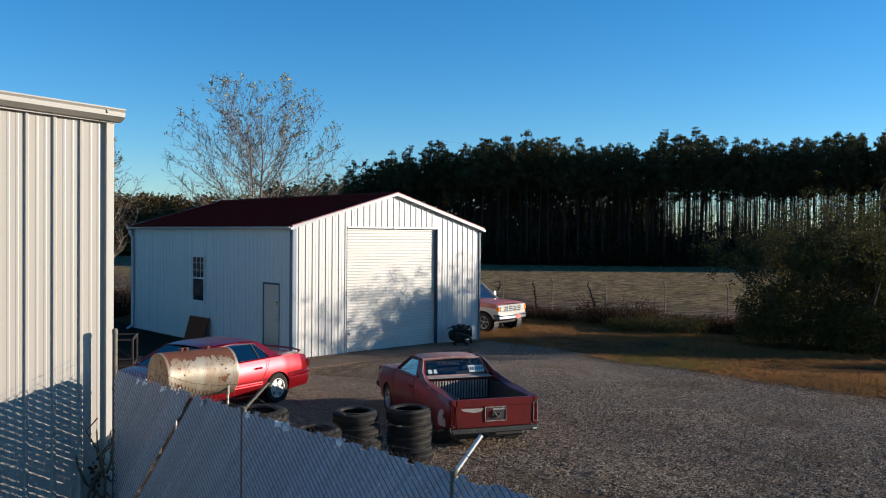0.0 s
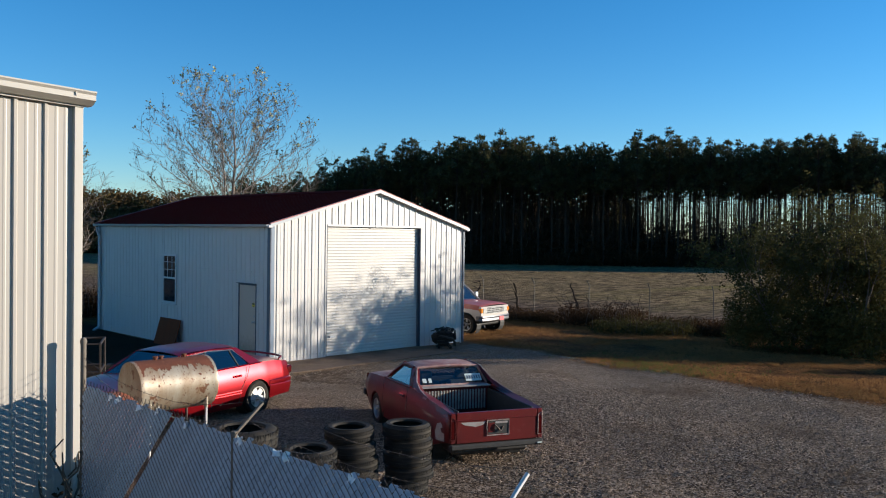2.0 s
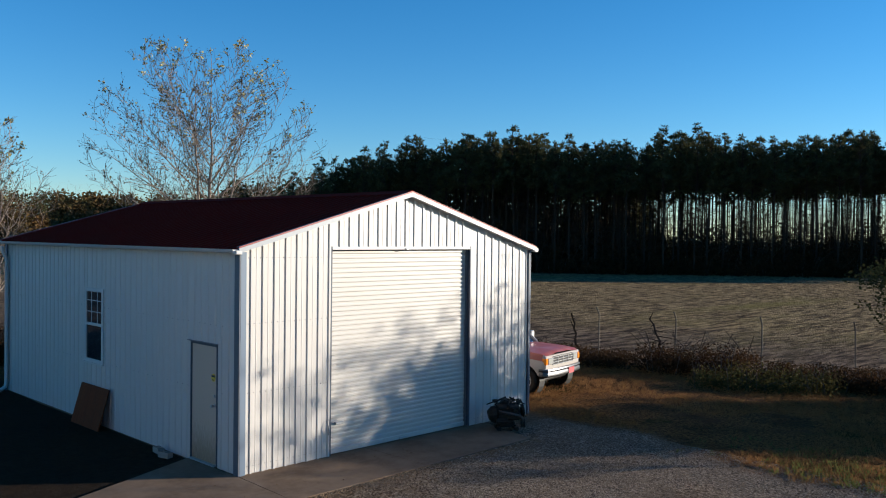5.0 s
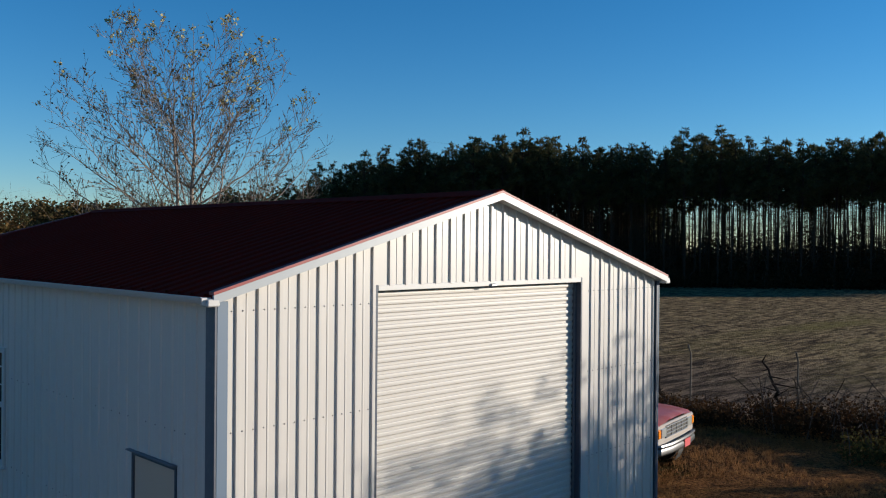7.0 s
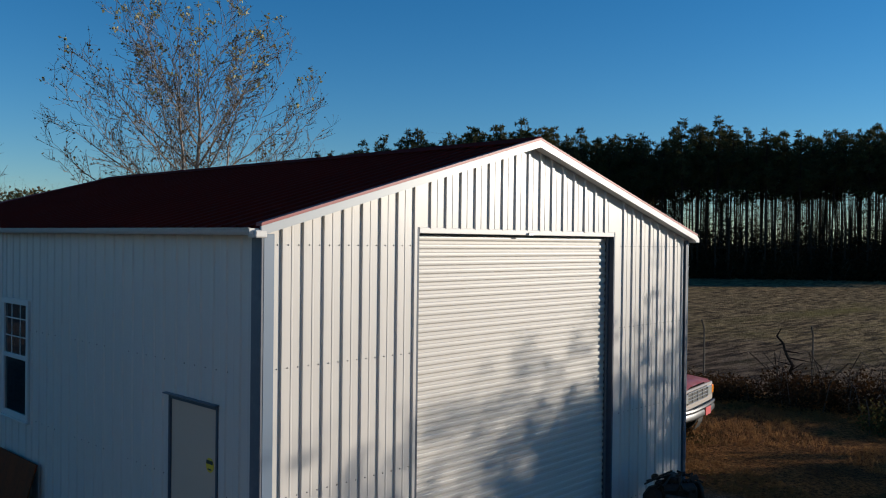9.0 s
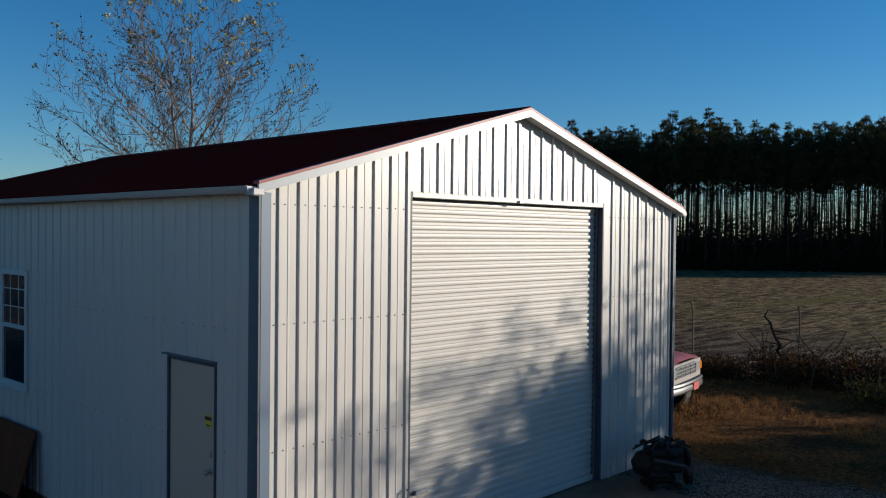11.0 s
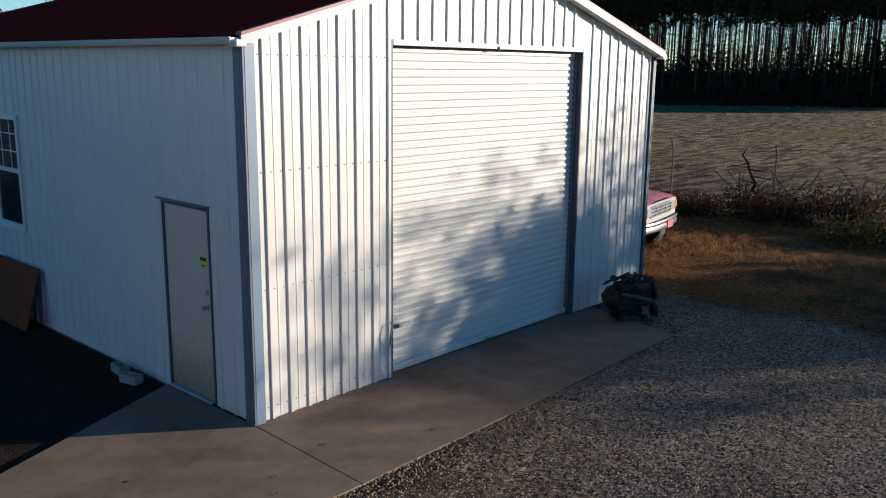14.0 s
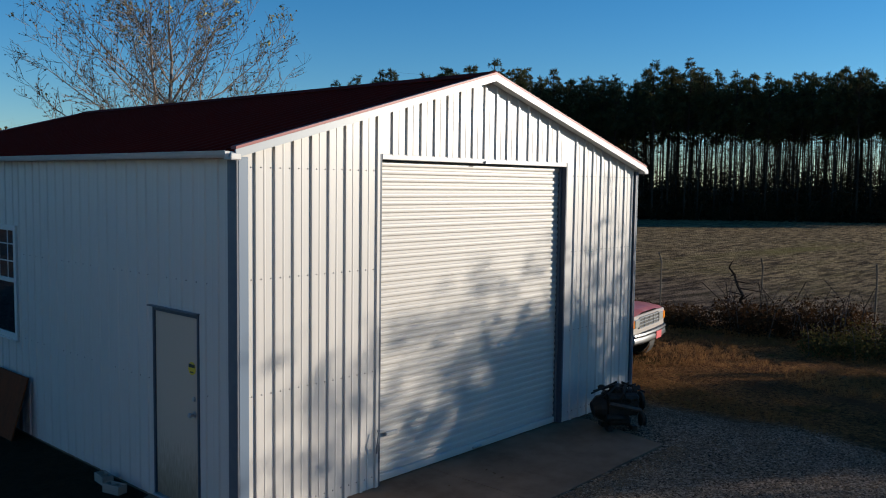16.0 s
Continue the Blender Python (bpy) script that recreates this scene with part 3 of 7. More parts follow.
# roll-up door
rd = part("roll_up_door", Mesh().box(RD0 + 0.01, RD1 - 0.01, SY0 + 0.119, SY0 + 0.17, 0.1, RDZ), DARK_TRIM, shed, "ivory corrugated steel roll-up door, shut")
SLAT = 0.087
sm = Mesh()
pts = [(0.0, -0.007), (0.024, -0.007), (0.030, -0.0055), (0.038, 0.0055), (0.042, 0.007), (0.058, 0.0078), (0.0745, 0.007), (0.0785, 0.0055), (0.0855, -0.0055), (SLAT, -0.007)]
x0, x1 = RD0 + 0.02, RD1 - 0.02
n = len(pts)
sm.add([(x, -o, z) for x in (x0, x1) for z, o in pts] + [(x, 0.0105, z) for x in (x0, x1) for z in (0.0, SLAT)],
       [(i, i + 1, n + i + 1, n + i) for i in range(n - 1)] + [tuple(range(n)) + (2 * n + 1, 2 * n), tuple(range(n, 2 * n)) + (2 * n + 3, 2 * n + 2)])
slat_data = sm.data("slat", SHUTTER)
k = 0
while 0.09 + (k + 1) * SLAT < RDZ + 0.06:
    part("slat", slat_data, SHUTTER, rd, "", 0, Matrix.Translation((0, SY0 + 0.105, 0.09 + k * SLAT)))
    k += 1
part("bottom_bar", Mesh().box(x0, x1, SY0 + 0.075, SY0 + 0.13, 0.006, 0.088, None, 0.008), SHUTTER, rd)
lift = Mesh().box(MID - 0.09, MID + 0.09, SY0 + 0.045, SY0 + 0.0745, 0.03, 0.055, None, 0.006)
part("lift_handle", lift, STEEL, rd, "galvanised lift handle")
part("slide_bolt", Mesh().box(RD0 + 0.16, RD0 + 0.36, SY0 + 0.06, SY0 + 0.097, 0.52, 0.57, None, 0.008), STEEL, rd)
# jambs and header
for x, s in ((RD0, -1), (RD1, 1)):
    part("door_jamb", Mesh().box(*sorted((x + s * (0.055 if s < 0 else 0.035), x)), SY0 - 0.012, SY0 + 0.28, 0.004, RDZ + 0.06, None, 0.004), FRAME_BLUE, shed, "dark slate blue door jamb")
    part("guide_rail", Mesh().box(*sorted((x - s * 0.002, x - s * 0.035)), SY0 + 0.06, SY0 + 0.092, 0.004, RDZ, None, 0.004), DARK_TRIM, shed)
part("door_header", Mesh().box(RD0 - 0.0005, RD1 + 0.0005, SY0 - 0.014, SY0 + 0.28, RDZ, RDZ + 0.06, None, 0.004), WHITE_TRIM, shed, "white door header trim")
part("header_latch", Mesh().box(MID - 0.05, MID + 0.03, SY0 - 0.04, SY0 - 0.015, RDZ - 0.005, RDZ + 0.03, None, 0.006), STEEL, shed)
# bent pull bar at the left jamb
hk = Mesh().tube([(RD0 - 0.06, SY0 - 0.03, 0.66), (RD0 - 0.075, SY0 - 0.07, 0.64), (RD0 - 0.11, SY0 - 0.08, 0.52), (RD0 - 0.10, SY0 - 0.06, 0.42), (RD0 - 0.07, SY0 - 0.03, 0.40)], 0.009, 6)
part("pull_bar", hk, DARK_TRIM, shed)
# entry door
ed = part("entry_door", Mesh().box(SX0 + 0.012, SX0 + 0.055, DY0 + 0.05, DY1 - 0.05, 0.03, DZ - 0.05, None, 0.003), DOOR_PAINT, shed, "dirty off-white steel entry door, shut")
for a, c, z0, z1 in ((DY0 + 0.012, DY0 + 0.045, 0.006, DZ + 0.0), (DY1 - 0.045, DY1 - 0.012, 0.006, DZ + 0.0)):
    part("door_frame", Mesh().box(SX0 - 0.006, SX0 + 0.07, a, c, z0, z1, None, 0.004), FRAME_BLUE, ed, "dark slate blue door frame")
part("door_frame", Mesh().box(SX0 - 0.006, SX0 + 0.07, DY0 + 0.0455, DY1 - 0.0455, DZ - 0.045, DZ + 0.0, None, 0.004), FRAME_BLUE, ed, "dark slate blue door frame")
part("drip_cap", Mesh().box(SX0 - 0.055, SX0 - 0.005, DY0 - 0.02, DY1 + 0.02, DZ + 0.0005, DZ + 0.014, None, 0.003), DARK_TRIM, ed)
part("threshold", Mesh().box(SX0 - 0.045, SX0 + 0.07, DY0 + 0.0455, DY1 - 0.0455, 0.005, 0.028, None, 0.004), STEEL, ed)
kn = Mesh().lathe([(0.0, 0.075), (0.02, 0.074), (0.029, 0.06), (0.026, 0.045), (0.013, 0.036), (0.012, 0.012), (0.032, 0.010), (0.034, 0.0)], 16, Matrix.Translation((SX0 + 0.011, DY0 + 0.115, 1.03)) @ pose(0, 0, 0, 0, -90, 0))
part("door_knob", kn, STEEL, ed, "brushed steel door knob", 40)
bo = Mesh().lathe([(0.0, 0.018), (0.022, 0.016), (0.027, 0.0)], 16, Matrix.Translation((SX0 + 0.011, DY0 + 0.115, 1.19)) @ pose(0, 0, 0, 0, -90, 0))
part("deadbolt", bo, STEEL, ed, "", 40)
YELLOW = mat("yellow_vinyl", (0.65, 0.45, 0.03), 0.5, 0.0, [(20, 0.3, (0.5, 0.33, 0.02), 0.4, 0.7)])
BLACK = mat("black_plastic", (0.02, 0.02, 0.02), 0.5, 0.0, [(30, 0.4, (0.05, 0.05, 0.05), 0.45, 0.7)])
stk = part("sticker", Mesh().lathe([(0.0, 0.003), (0.068, 0.003), (0.068, 0.0)], 28, Matrix.Translation((SX0 + 0.0115, DY0 + 0.16, 1.50)) @ pose(0, 0, 0, 0, -90, 0)), YELLOW, ed, "round yellow sticker with dark bars")
part("sticker_bar", Mesh().box(SX0 + 0.0045, SX0 + 0.0082, DY0 + 0.105, DY0 + 0.215, 1.51, 1.545, None, 0.001), BLACK, ed)
part("sticker_bar", Mesh().box(SX0 + 0.0045, SX0 + 0.0082, DY0 + 0.13, DY0 + 0.19, 1.455, 1.468, None, 0.001), BLACK, ed)
# window
GLASS = mat("dark_window_glass", (0.02, 0.025, 0.03), 0.04, 0.0, [], [(1.5, 0.02, 0.01)], 0.8)
win = part("window", Mesh().box(SX0 - 0.012, SX0 + 0.0, WY0 + 0.05, WY1 - 0.05, WZ0 + 0.05, WZ1 - 0.05), GLASS, shed, "white single-hung window with divided upper sash")
for nm, y0, y1, z0, z1 in (("frame", WY0 - 0.02, WY0 + 0.055, WZ0 - 0.02, WZ1 + 0.02), ("frame", WY1 - 0.055, WY1 + 0.02, WZ0 - 0.02, WZ1 + 0.02), ("frame", WY0 + 0.0555, WY1 - 0.0555, WZ0 - 0.02, WZ0 + 0.05), ("frame", WY0 + 0.0555, WY1 - 0.0555, WZ1 - 0.05, WZ1 + 0.02), ("meeting_rail", WY0 + 0.0555, WY1 - 0.0555, 2.0, 2.055)):
    part(nm, Mesh().box(SX0 - 0.035, SX0 + 0.03, y0, y1, z0, z1, None, 0.004), WHITE_TRIM, win, "white window frame")
for j in (1, 2):
    part("muntin", Mesh().box(SX0 - 0.018, SX0 - 0.0125, lerp(WY0, WY1, j / 3) - 0.008, lerp(WY0, WY1, j / 3) + 0.008, 2.056, WZ1 - 0.0505), WHITE_TRIM, win)
    part("muntin", Mesh().box(SX0 - 0.0178, SX0 - 0.0126, WY0 + 0.056, WY1 - 0.056, lerp(2.05, WZ1, j / 3) - 0.007, lerp(2.05, WZ1, j / 3) + 0.007), WHITE_TRIM, win)
part("sill", Mesh().box(SX0 - 0.06, SX0 + 0.0, WY0 - 0.03, WY1 + 0.03, WZ0 - 0.045, WZ0 - 0.0205, None, 0.005), WHITE_TRIM, win)
# screws in rows
SCREW = mat("dark_screw", (0.12, 0.12, 0.13), 0.5, 0.6)
sc = Mesh().lathe([(0.0, 0.006), (0.006, 0.005), (0.008, 0.0)], 6).data("screw", SCREW)
for z in (0.13, 1.33, 2.47, 3.55):
    for i in range(66):
        x = SX0 + RIB * (0.5 * i + 0.15)
        if RD0 - 0.1 < x < RD1 + 0.12 or x > SX1 - 0.1:
            continue
        part("screw", sc, SCREW, shed, "", 0, Matrix.Translation((x, SY0 - 0.001, z)) @ pose(0, 0, 0, 90, 0, 0))
for z in (1.27, 2.40):
    for i in range(56):
        y = SY0 + 0.15 + 0.19 * i
        if (z < 2 and DY0 - 0.05 < y < DY1 + 0.05) or WY0 - 0.03 < y < WY1 + 0.03:
            continue
        part("screw", sc, SCREW, shed, "", 0, Matrix.Translation((SX0 - 0.001, y, z)) @ pose(0, 0, 0, 0, -90, 0))

# ---- beige building ----
beige = thing("metal_building", pose(0, 0, 0), "tall beige ribbed steel building with a cream gutter beside the fence", "building", kind="structure")
BX1, BY0, BTOP = 3.575, 9.0, 4.87


def deep_sheet(x0, x1, place, top):
    """Sheet with tall ribs 0.305 m apart and two low swages between."""
    pts, x = [], x1
    c = x1 - 0.062
    ribs = []
    while c > x0 + 0.02:
        ribs.append(c)
        c -= 0.305
    pts.append((x0, 0.0))
    for c in sorted(ribs):
        for d, o in ((-0.215, 0), (-0.205, 0.0025), (-0.185, 0.0025), (-0.175, 0), (-0.12, 0), (-0.11, 0.0025), (-0.09, 0.0025), (-0.08, 0), (-0.03, 0), (-0.016, 0.022), (0.012, 0.022), (0.026, 0)):
            if pts[-1][0] < c + d < x1:
                pts.append((c + d, o))
    pts.append((x1, 0.0))
    n = len(pts)
    v = [place(a, o, -0.1) for a, o in pts] + [place(a, o, top) for a, o in pts] + [place(x0, -0.05, -0.1), place(x1, -0.05, -0.1), place(x0, -0.05, top), place(x1, -0.05, top)]
    return Mesh().add(v, [(i, i + 1, n + i + 1, n + i) for i in range(n - 1)] + [(2 * n, 2 * n + 1, 2 * n + 3, 2 * n + 2), (0, n, 2 * n + 2, 2 * n), (n - 1, 2 * n - 1, 2 * n + 3, 2 * n + 1), tuple(range(n, 2 * n)) + (2 * n + 3, 2 * n + 2)])


for i in range(10):
    a, c = BX1 - 0.915 * (i + 1), BX1 - 0.915 * i
    part("wall_panel", deep_sheet(a, c, lambda s, o, z: (s, BY0 - o, z + (0.04 * (BX1 - s) if z > 1 else 0)), BTOP), BEIGE, beige)
for i in range(9):
    a, c = BY0 + 0.05 + 0.915 * i, BY0 + 0.05 + 0.915 * (i + 1)
    part("wall_panel", deep_sheet(a, c, lambda s, o, z: (BX1 + o - 0.05, s, z), BTOP), BEIGE, beige)
part("corner_trim", Mesh().box(BX1 - 0.085, BX1 + 0.012, BY0 - 0.046, BY0 + 0.10, -0.1, BTOP - 0.004, None, 0.006), BEIGE_LIGHT, beige, "cream corner trim")
part("wall_cap", Mesh().box(-9.2, 0.02, BY0 - 0.062, BY0 - 0.036, -0.05, -0.001, Matrix.Translation((BX1, 0, BTOP)) @ Matrix.Rotation(0.04, 4, "Y"), 0.004), BEIGE_LIGHT, beige)
gp = [(0.02, 0.0), (-0.10, 0.0), (-0.20, 0.05), (-0.20, 0.105), (-0.225, 0.13), (-0.225, 0.145), (-0.19, 0.145), (0.02, 0.145)]
g = Mesh()
n = len(gp)
g.v = [(xx, BY0 + a, BTOP - 0.03 + z + 0.045 * (BX1 - xx)) for xx in (BX1 - 9.3, BX1 + 0.085) for a, z in gp]
g.f = [(i, (i + 1) % n, n + (i + 1) % n, n + i) for i in range(n)] + [tuple(range(n)), tuple(range(n, 2 * n))]
part("gutter", g, BEIGE_LIGHT, beige, "cream box gutter")
part("gutter_seam", Mesh().box(BX1 - 0.14, BX1 - 0.12, BY0 - 0.212, BY0 - 0.199, BTOP + 0.05, BTOP + 0.11, None, 0.002), BEIGE, beige)
rf = Mesh()
for z in (0.146, 0.03):
    rf.v += [(xx, yy, BTOP + z + 0.04 * (BX1 - xx)) for xx, yy in ((BX1 - 9.3, BY0 + 0.021), (BX1 + 0.12, BY0 + 0.021), (BX1 + 0.12, BY0 + 8.4), (BX1 - 9.3, BY0 + 8.4))]
rf.f = [(0, 1, 2, 3), (4, 7, 6, 5), (0, 4, 5, 1), (1, 5, 6, 2), (2, 6, 7, 3), (3, 7, 4, 0)]
part("roof", rf, BEIGE_LIGHT, beige)
part("wall", Mesh().box(BX1 - 9.2, BX1 - 0.1, BY0 + 8.27, BY0 + 8.32, -0.1, BTOP + 0.02), BEIGE, beige)
part("wall", Mesh().box(BX1 - 9.2, BX1 - 9.15, BY0 + 0.06, BY0 + 8.265, -0.1, BTOP + 0.3), BEIGE, beige)

# ---- slatted chain-link fence ----
FX, FTOP, FY0, FY1 = 3.52, 1.84, -3.4, 8.78
fence = thing("chain_link_fence", pose(0, 0, 0), "chain-link fence woven with diagonal blue-grey privacy slats and barbed wire", "fence", kind="structure")
FH = FTOP + 0.02
def fence_slat(cut):
    """One diagonal slat with pinched edges at every wire; cut is the share of its full run."""
    h, sl = FH * cut, Mesh()
    n = max(2, int(FH * cut / 0.039))
    for i in range(n + 1):
        d, w = h * i / n, (0.0335 if i % 2 else 0.0388)
        sl.v += [(-0.001, d - w, -d), (-0.001, d + w, -d), (0.001, d + w, -d), (0.001, d - w, -d)]
    for i in range(n):
        sl.f += [(4 * i + j, 4 * i + (j + 1) % 4, 4 * i + 4 + (j + 1) % 4, 4 * i + 4 + j) for j in range(4)]
    sl.f += [(0, 3, 2, 1), (4 * n, 4 * n + 1, 4 * n + 2, 4 * n + 3)]
    return sl.data("slat", SLAT_BLUE)


slat_mesh = fence_slat(1.0)
random.seed(5)
PITCH = 0.078
count = int((FY1 - FY0) / PITCH)
gaps = {int((6.78 - FY0) / PITCH)}
for i in range(-2, count):
    y = FY0 + i * PITCH
    if i in gaps:
        continue
    length = min(1.0, (FY1 - y) / FH)
    start = max(0.0, (FY0 - y) / FH)
    if length < 0.05 or start > 0:
        continue
    slip = random.uniform(-0.02, 0.03)
    part("slat", slat_mesh if length == 1.0 else fence_slat(length), SLAT_BLUE, fence, "", 0, Matrix.Translation((FX + random.uniform(-0.0005, 0.0005), y + slip, FTOP - slip)) @ Matrix.Rotation(random.uniform(-0.0015, 0.0015), 4, "X"))
# woven wires: two families of diagonals with bent tips
wires = Mesh()
for i in range(-22, count + 22):
    y = FY0 + i * PITCH
    for s in (-1, 1):
        a = (y + (PITCH / 2 if s > 0 else 0), FTOP + 0.03)
        e = (a[0] + s * FH, 0.0)
        lo, hi = sorted((a[0], e[0]))
        ya, yb = max(lo, FY0), min(hi, FY1)
        if yb - ya < 0.05:
            continue
        f1, f2 = (ya - a[0]) / (e[0] - a[0]), (yb - a[0]) / (e[0] - a[0])
        f1, f2 = min(f1, f2), max(f1, f2)
        p = [(FX + s * 0.007, lerp(a[0], e[0], t), lerp(a[1], e[1], t)) for t in (f1, f2)]
        wires.tube(p, 0.003 if s > 0 else 0.0025, 4, False)
        if f1 < 0.01:
            wires.tube([p[0], (FX, a[0] - s * 0.012, a[1] + 0.03)], 0.0022, 3, False)
wo = part("wire_mesh", wires, DARK_STEEL, fence, "dull grey woven wire mesh")
wo["kind"] = "stuff"
POSTS = (-3.0, -0.05, 2.88, 5.76, 8.80)
for y in POSTS:
    corner = y > 8
    p = Mesh().tube([(FX + 0.02, y, -0.2), (FX + 0.02, y, 2.28 if corner else FTOP + 0.02)], 0.03 if corner else 0.028, 12)
    po = part("post", p, POST_GREY, fence, "galvanised fence post", 40)
    if corner:
        part("post_cap", Mesh().lathe([(0.034, 0.0), (0.036, 0.03), (0.026, 0.06), (0.0, 0.07)], 14, Matrix.Translation((FX + 0.02, y, 2.275))), POST_GREY, po, "", 40)
        for z in (0.5, 1.1, 1.6):
            part("tension_band", Mesh().lathe([(0.0302, 0), (0.035, 0), (0.035, 0.022), (0.0302, 0.022)], 14, Matrix.Translation((FX + 0.02, y, z)), True), DARK_STEEL, po)
    else:
        part("wire_arm", Mesh().tube([(FX + 0.02, y, FTOP - 0.01), (FX + 0.29, y, FTOP + 0.22)], 0.015, 8), WHITE_TRIM if y < 4 else POST_GREY, po, "pale angled arm for barbed wire", 40)
part("top_wire", Mesh().tube([(FX + 0.012, FY0, FTOP - 0.03), (FX + 0.012, FY1, FTOP - 0.03)], 0.004, 5), STEEL, fence)
random.seed(8)
for off in (0.12, 0.32):
    pth = []
    for i in range(len(POSTS) - 1):
        y0, y1 = POSTS[i], POSTS[i + 1]
        z0 = FTOP + 0.03 + off * 0.7
        z1 = (2.10 + off * 0.4 - 0.1) if y1 > 8 else z0
        sag = 0.10 + 0.12 * off if i < 3 else 0.22
        for k in range(12):
            t = k / 12
            xx = lerp(FX + 0.02 + off * 0.8, FX + 0.02 if y1 > 8 else FX + 0.02 + off * 0.8, t)
            pth.append((xx + random.uniform(-0.01, 0.01), lerp(y0, y1, t), lerp(z0, z1, t) - sag * 4 * t * (1 - t)))
    pth.append((FX + 0.02, POSTS[-1], 2.10 + off * 0.4 - 0.1))
    bw = Mesh().tube(pth, 0.002, 4, False)
    for i in range(len(pth) - 1):
        for k in range(2):
            c = Vector(pth[i]).lerp(Vector(pth[i + 1]), (k + 0.5) / 2)
            for _ in range(2):
                d = Vector((random.uniform(-1, 1), random.uniform(-0.4, 0.4), random.uniform(-1, 1))).normalized() * 0.02
                bw.tube([c - d, c + d], 0.0014, 3, False)
    part("barbed_wire", bw, DARK_STEEL, fence)


# ---- trees and shrubs ----
def leaves(mesh, rng, centre, radius, count, size, flat=1.0):
    """Small bent leaf blades scattered in a clump."""
    for _ in range(count):
        while True:
            p = Vector((rng.uniform(-1, 1), rng.uniform(-1, 1), rng.uniform(-1, 1)))
            if p.length < 1:
                break
        p = Vector(centre) + Vector((p.x * radius, p.y * radius, p.z * radius * flat))
        d = Vector((rng.gauss(0, 1), rng.gauss(0, 1), rng.gauss(0, 0.7))).normalized()
        s = d.orthogonal().normalized()
        s = (Matrix.Rotation(rng.uniform(0, 6.28), 3, d) @ s)
        l, w = size * rng.uniform(0.6, 1.3), size * rng.uniform(0.28, 0.5)
        mesh.add([p - d * l * 0.5, p + s * w, p + d * l * 0.5, p - s * w], [(0, 1, 2, 3)])


def limb(mesh, rng, start, direction, length, radius, depth, tips, seg=5, spread=0.5, up=0.25, kids=(3, 4), twist=0.12, thin=0.62):
    steps = 4 if depth > 1 else 3
    p, d = Vector(start), Vector(direction).normalized()
    path, rad = [p.copy()], [radius]
    nodes = []
    for i in range(steps):
        d = (d + Vector((rng.gauss(0, twist), rng.gauss(0, twist), rng.gauss(0, twist) + up * 0.12))).normalized()
        p = p + d * (length / steps)
        path.append(p.copy())
        rad.append(lerp(radius, radius * 0.38, (i + 1) / steps))
        nodes.append((p.copy(), d.copy(), rad[-1]))
    mesh.tube(path, rad, max(3, seg), False)
    if depth == 0:
        tips.append((p, d))
        return
    for i in range(rng.randint(*kids)):
        q, dd, rr = nodes[min(steps - 1, rng.randint(1, steps - 1))]
        side = Vector((rng.gauss(0, 1), rng.gauss(0, 1), rng.gauss(0, 0.6)))
        side = (side - dd * side.dot(dd)).normalized()
        nd = (dd * (1 - spread * 0.5) + side * spread + Vector((0, 0, up))).normalized()
        limb(mesh, rng, q, nd, length * rng.uniform(0.5, 0.8), rr * thin, depth - 1, tips, seg - 1, spread, up, kids, twist, thin)
    limb(mesh, rng, path[-1], d, length * 0.55, rad[-1], depth - 1, tips, seg - 1, spread, up, kids, twist, thin)


def dome(z, base, wide, top, radius):
    """Half-width of a dome-shaped crown at height z."""
    if z <= base or z >= top:
        return 0.0
    if z < wide:
        return radius * (0.35 + 0.65 * (z - base) / (wide - base))
    return radius * math.sqrt(max(0.0, 1 - ((z - wide) / (top - wide)) ** 2.0))


def curved(p0, p1, p2, n, rng, wob):
    """Points along a bent branch, slightly crooked."""
    out = []
    for i in range(n + 1):
        t = i / n
        p = p0 * (1 - t) ** 2 + p1 * 2 * t * (1 - t) + p2 * t * t
        k = wob * min(t, 1.0) * (0 if i in (0, n) else 1)
        out.append(p + Vector((rng.gauss(0, k), rng.gauss(0, k), rng.gauss(0, k * 0.6))))
    return out


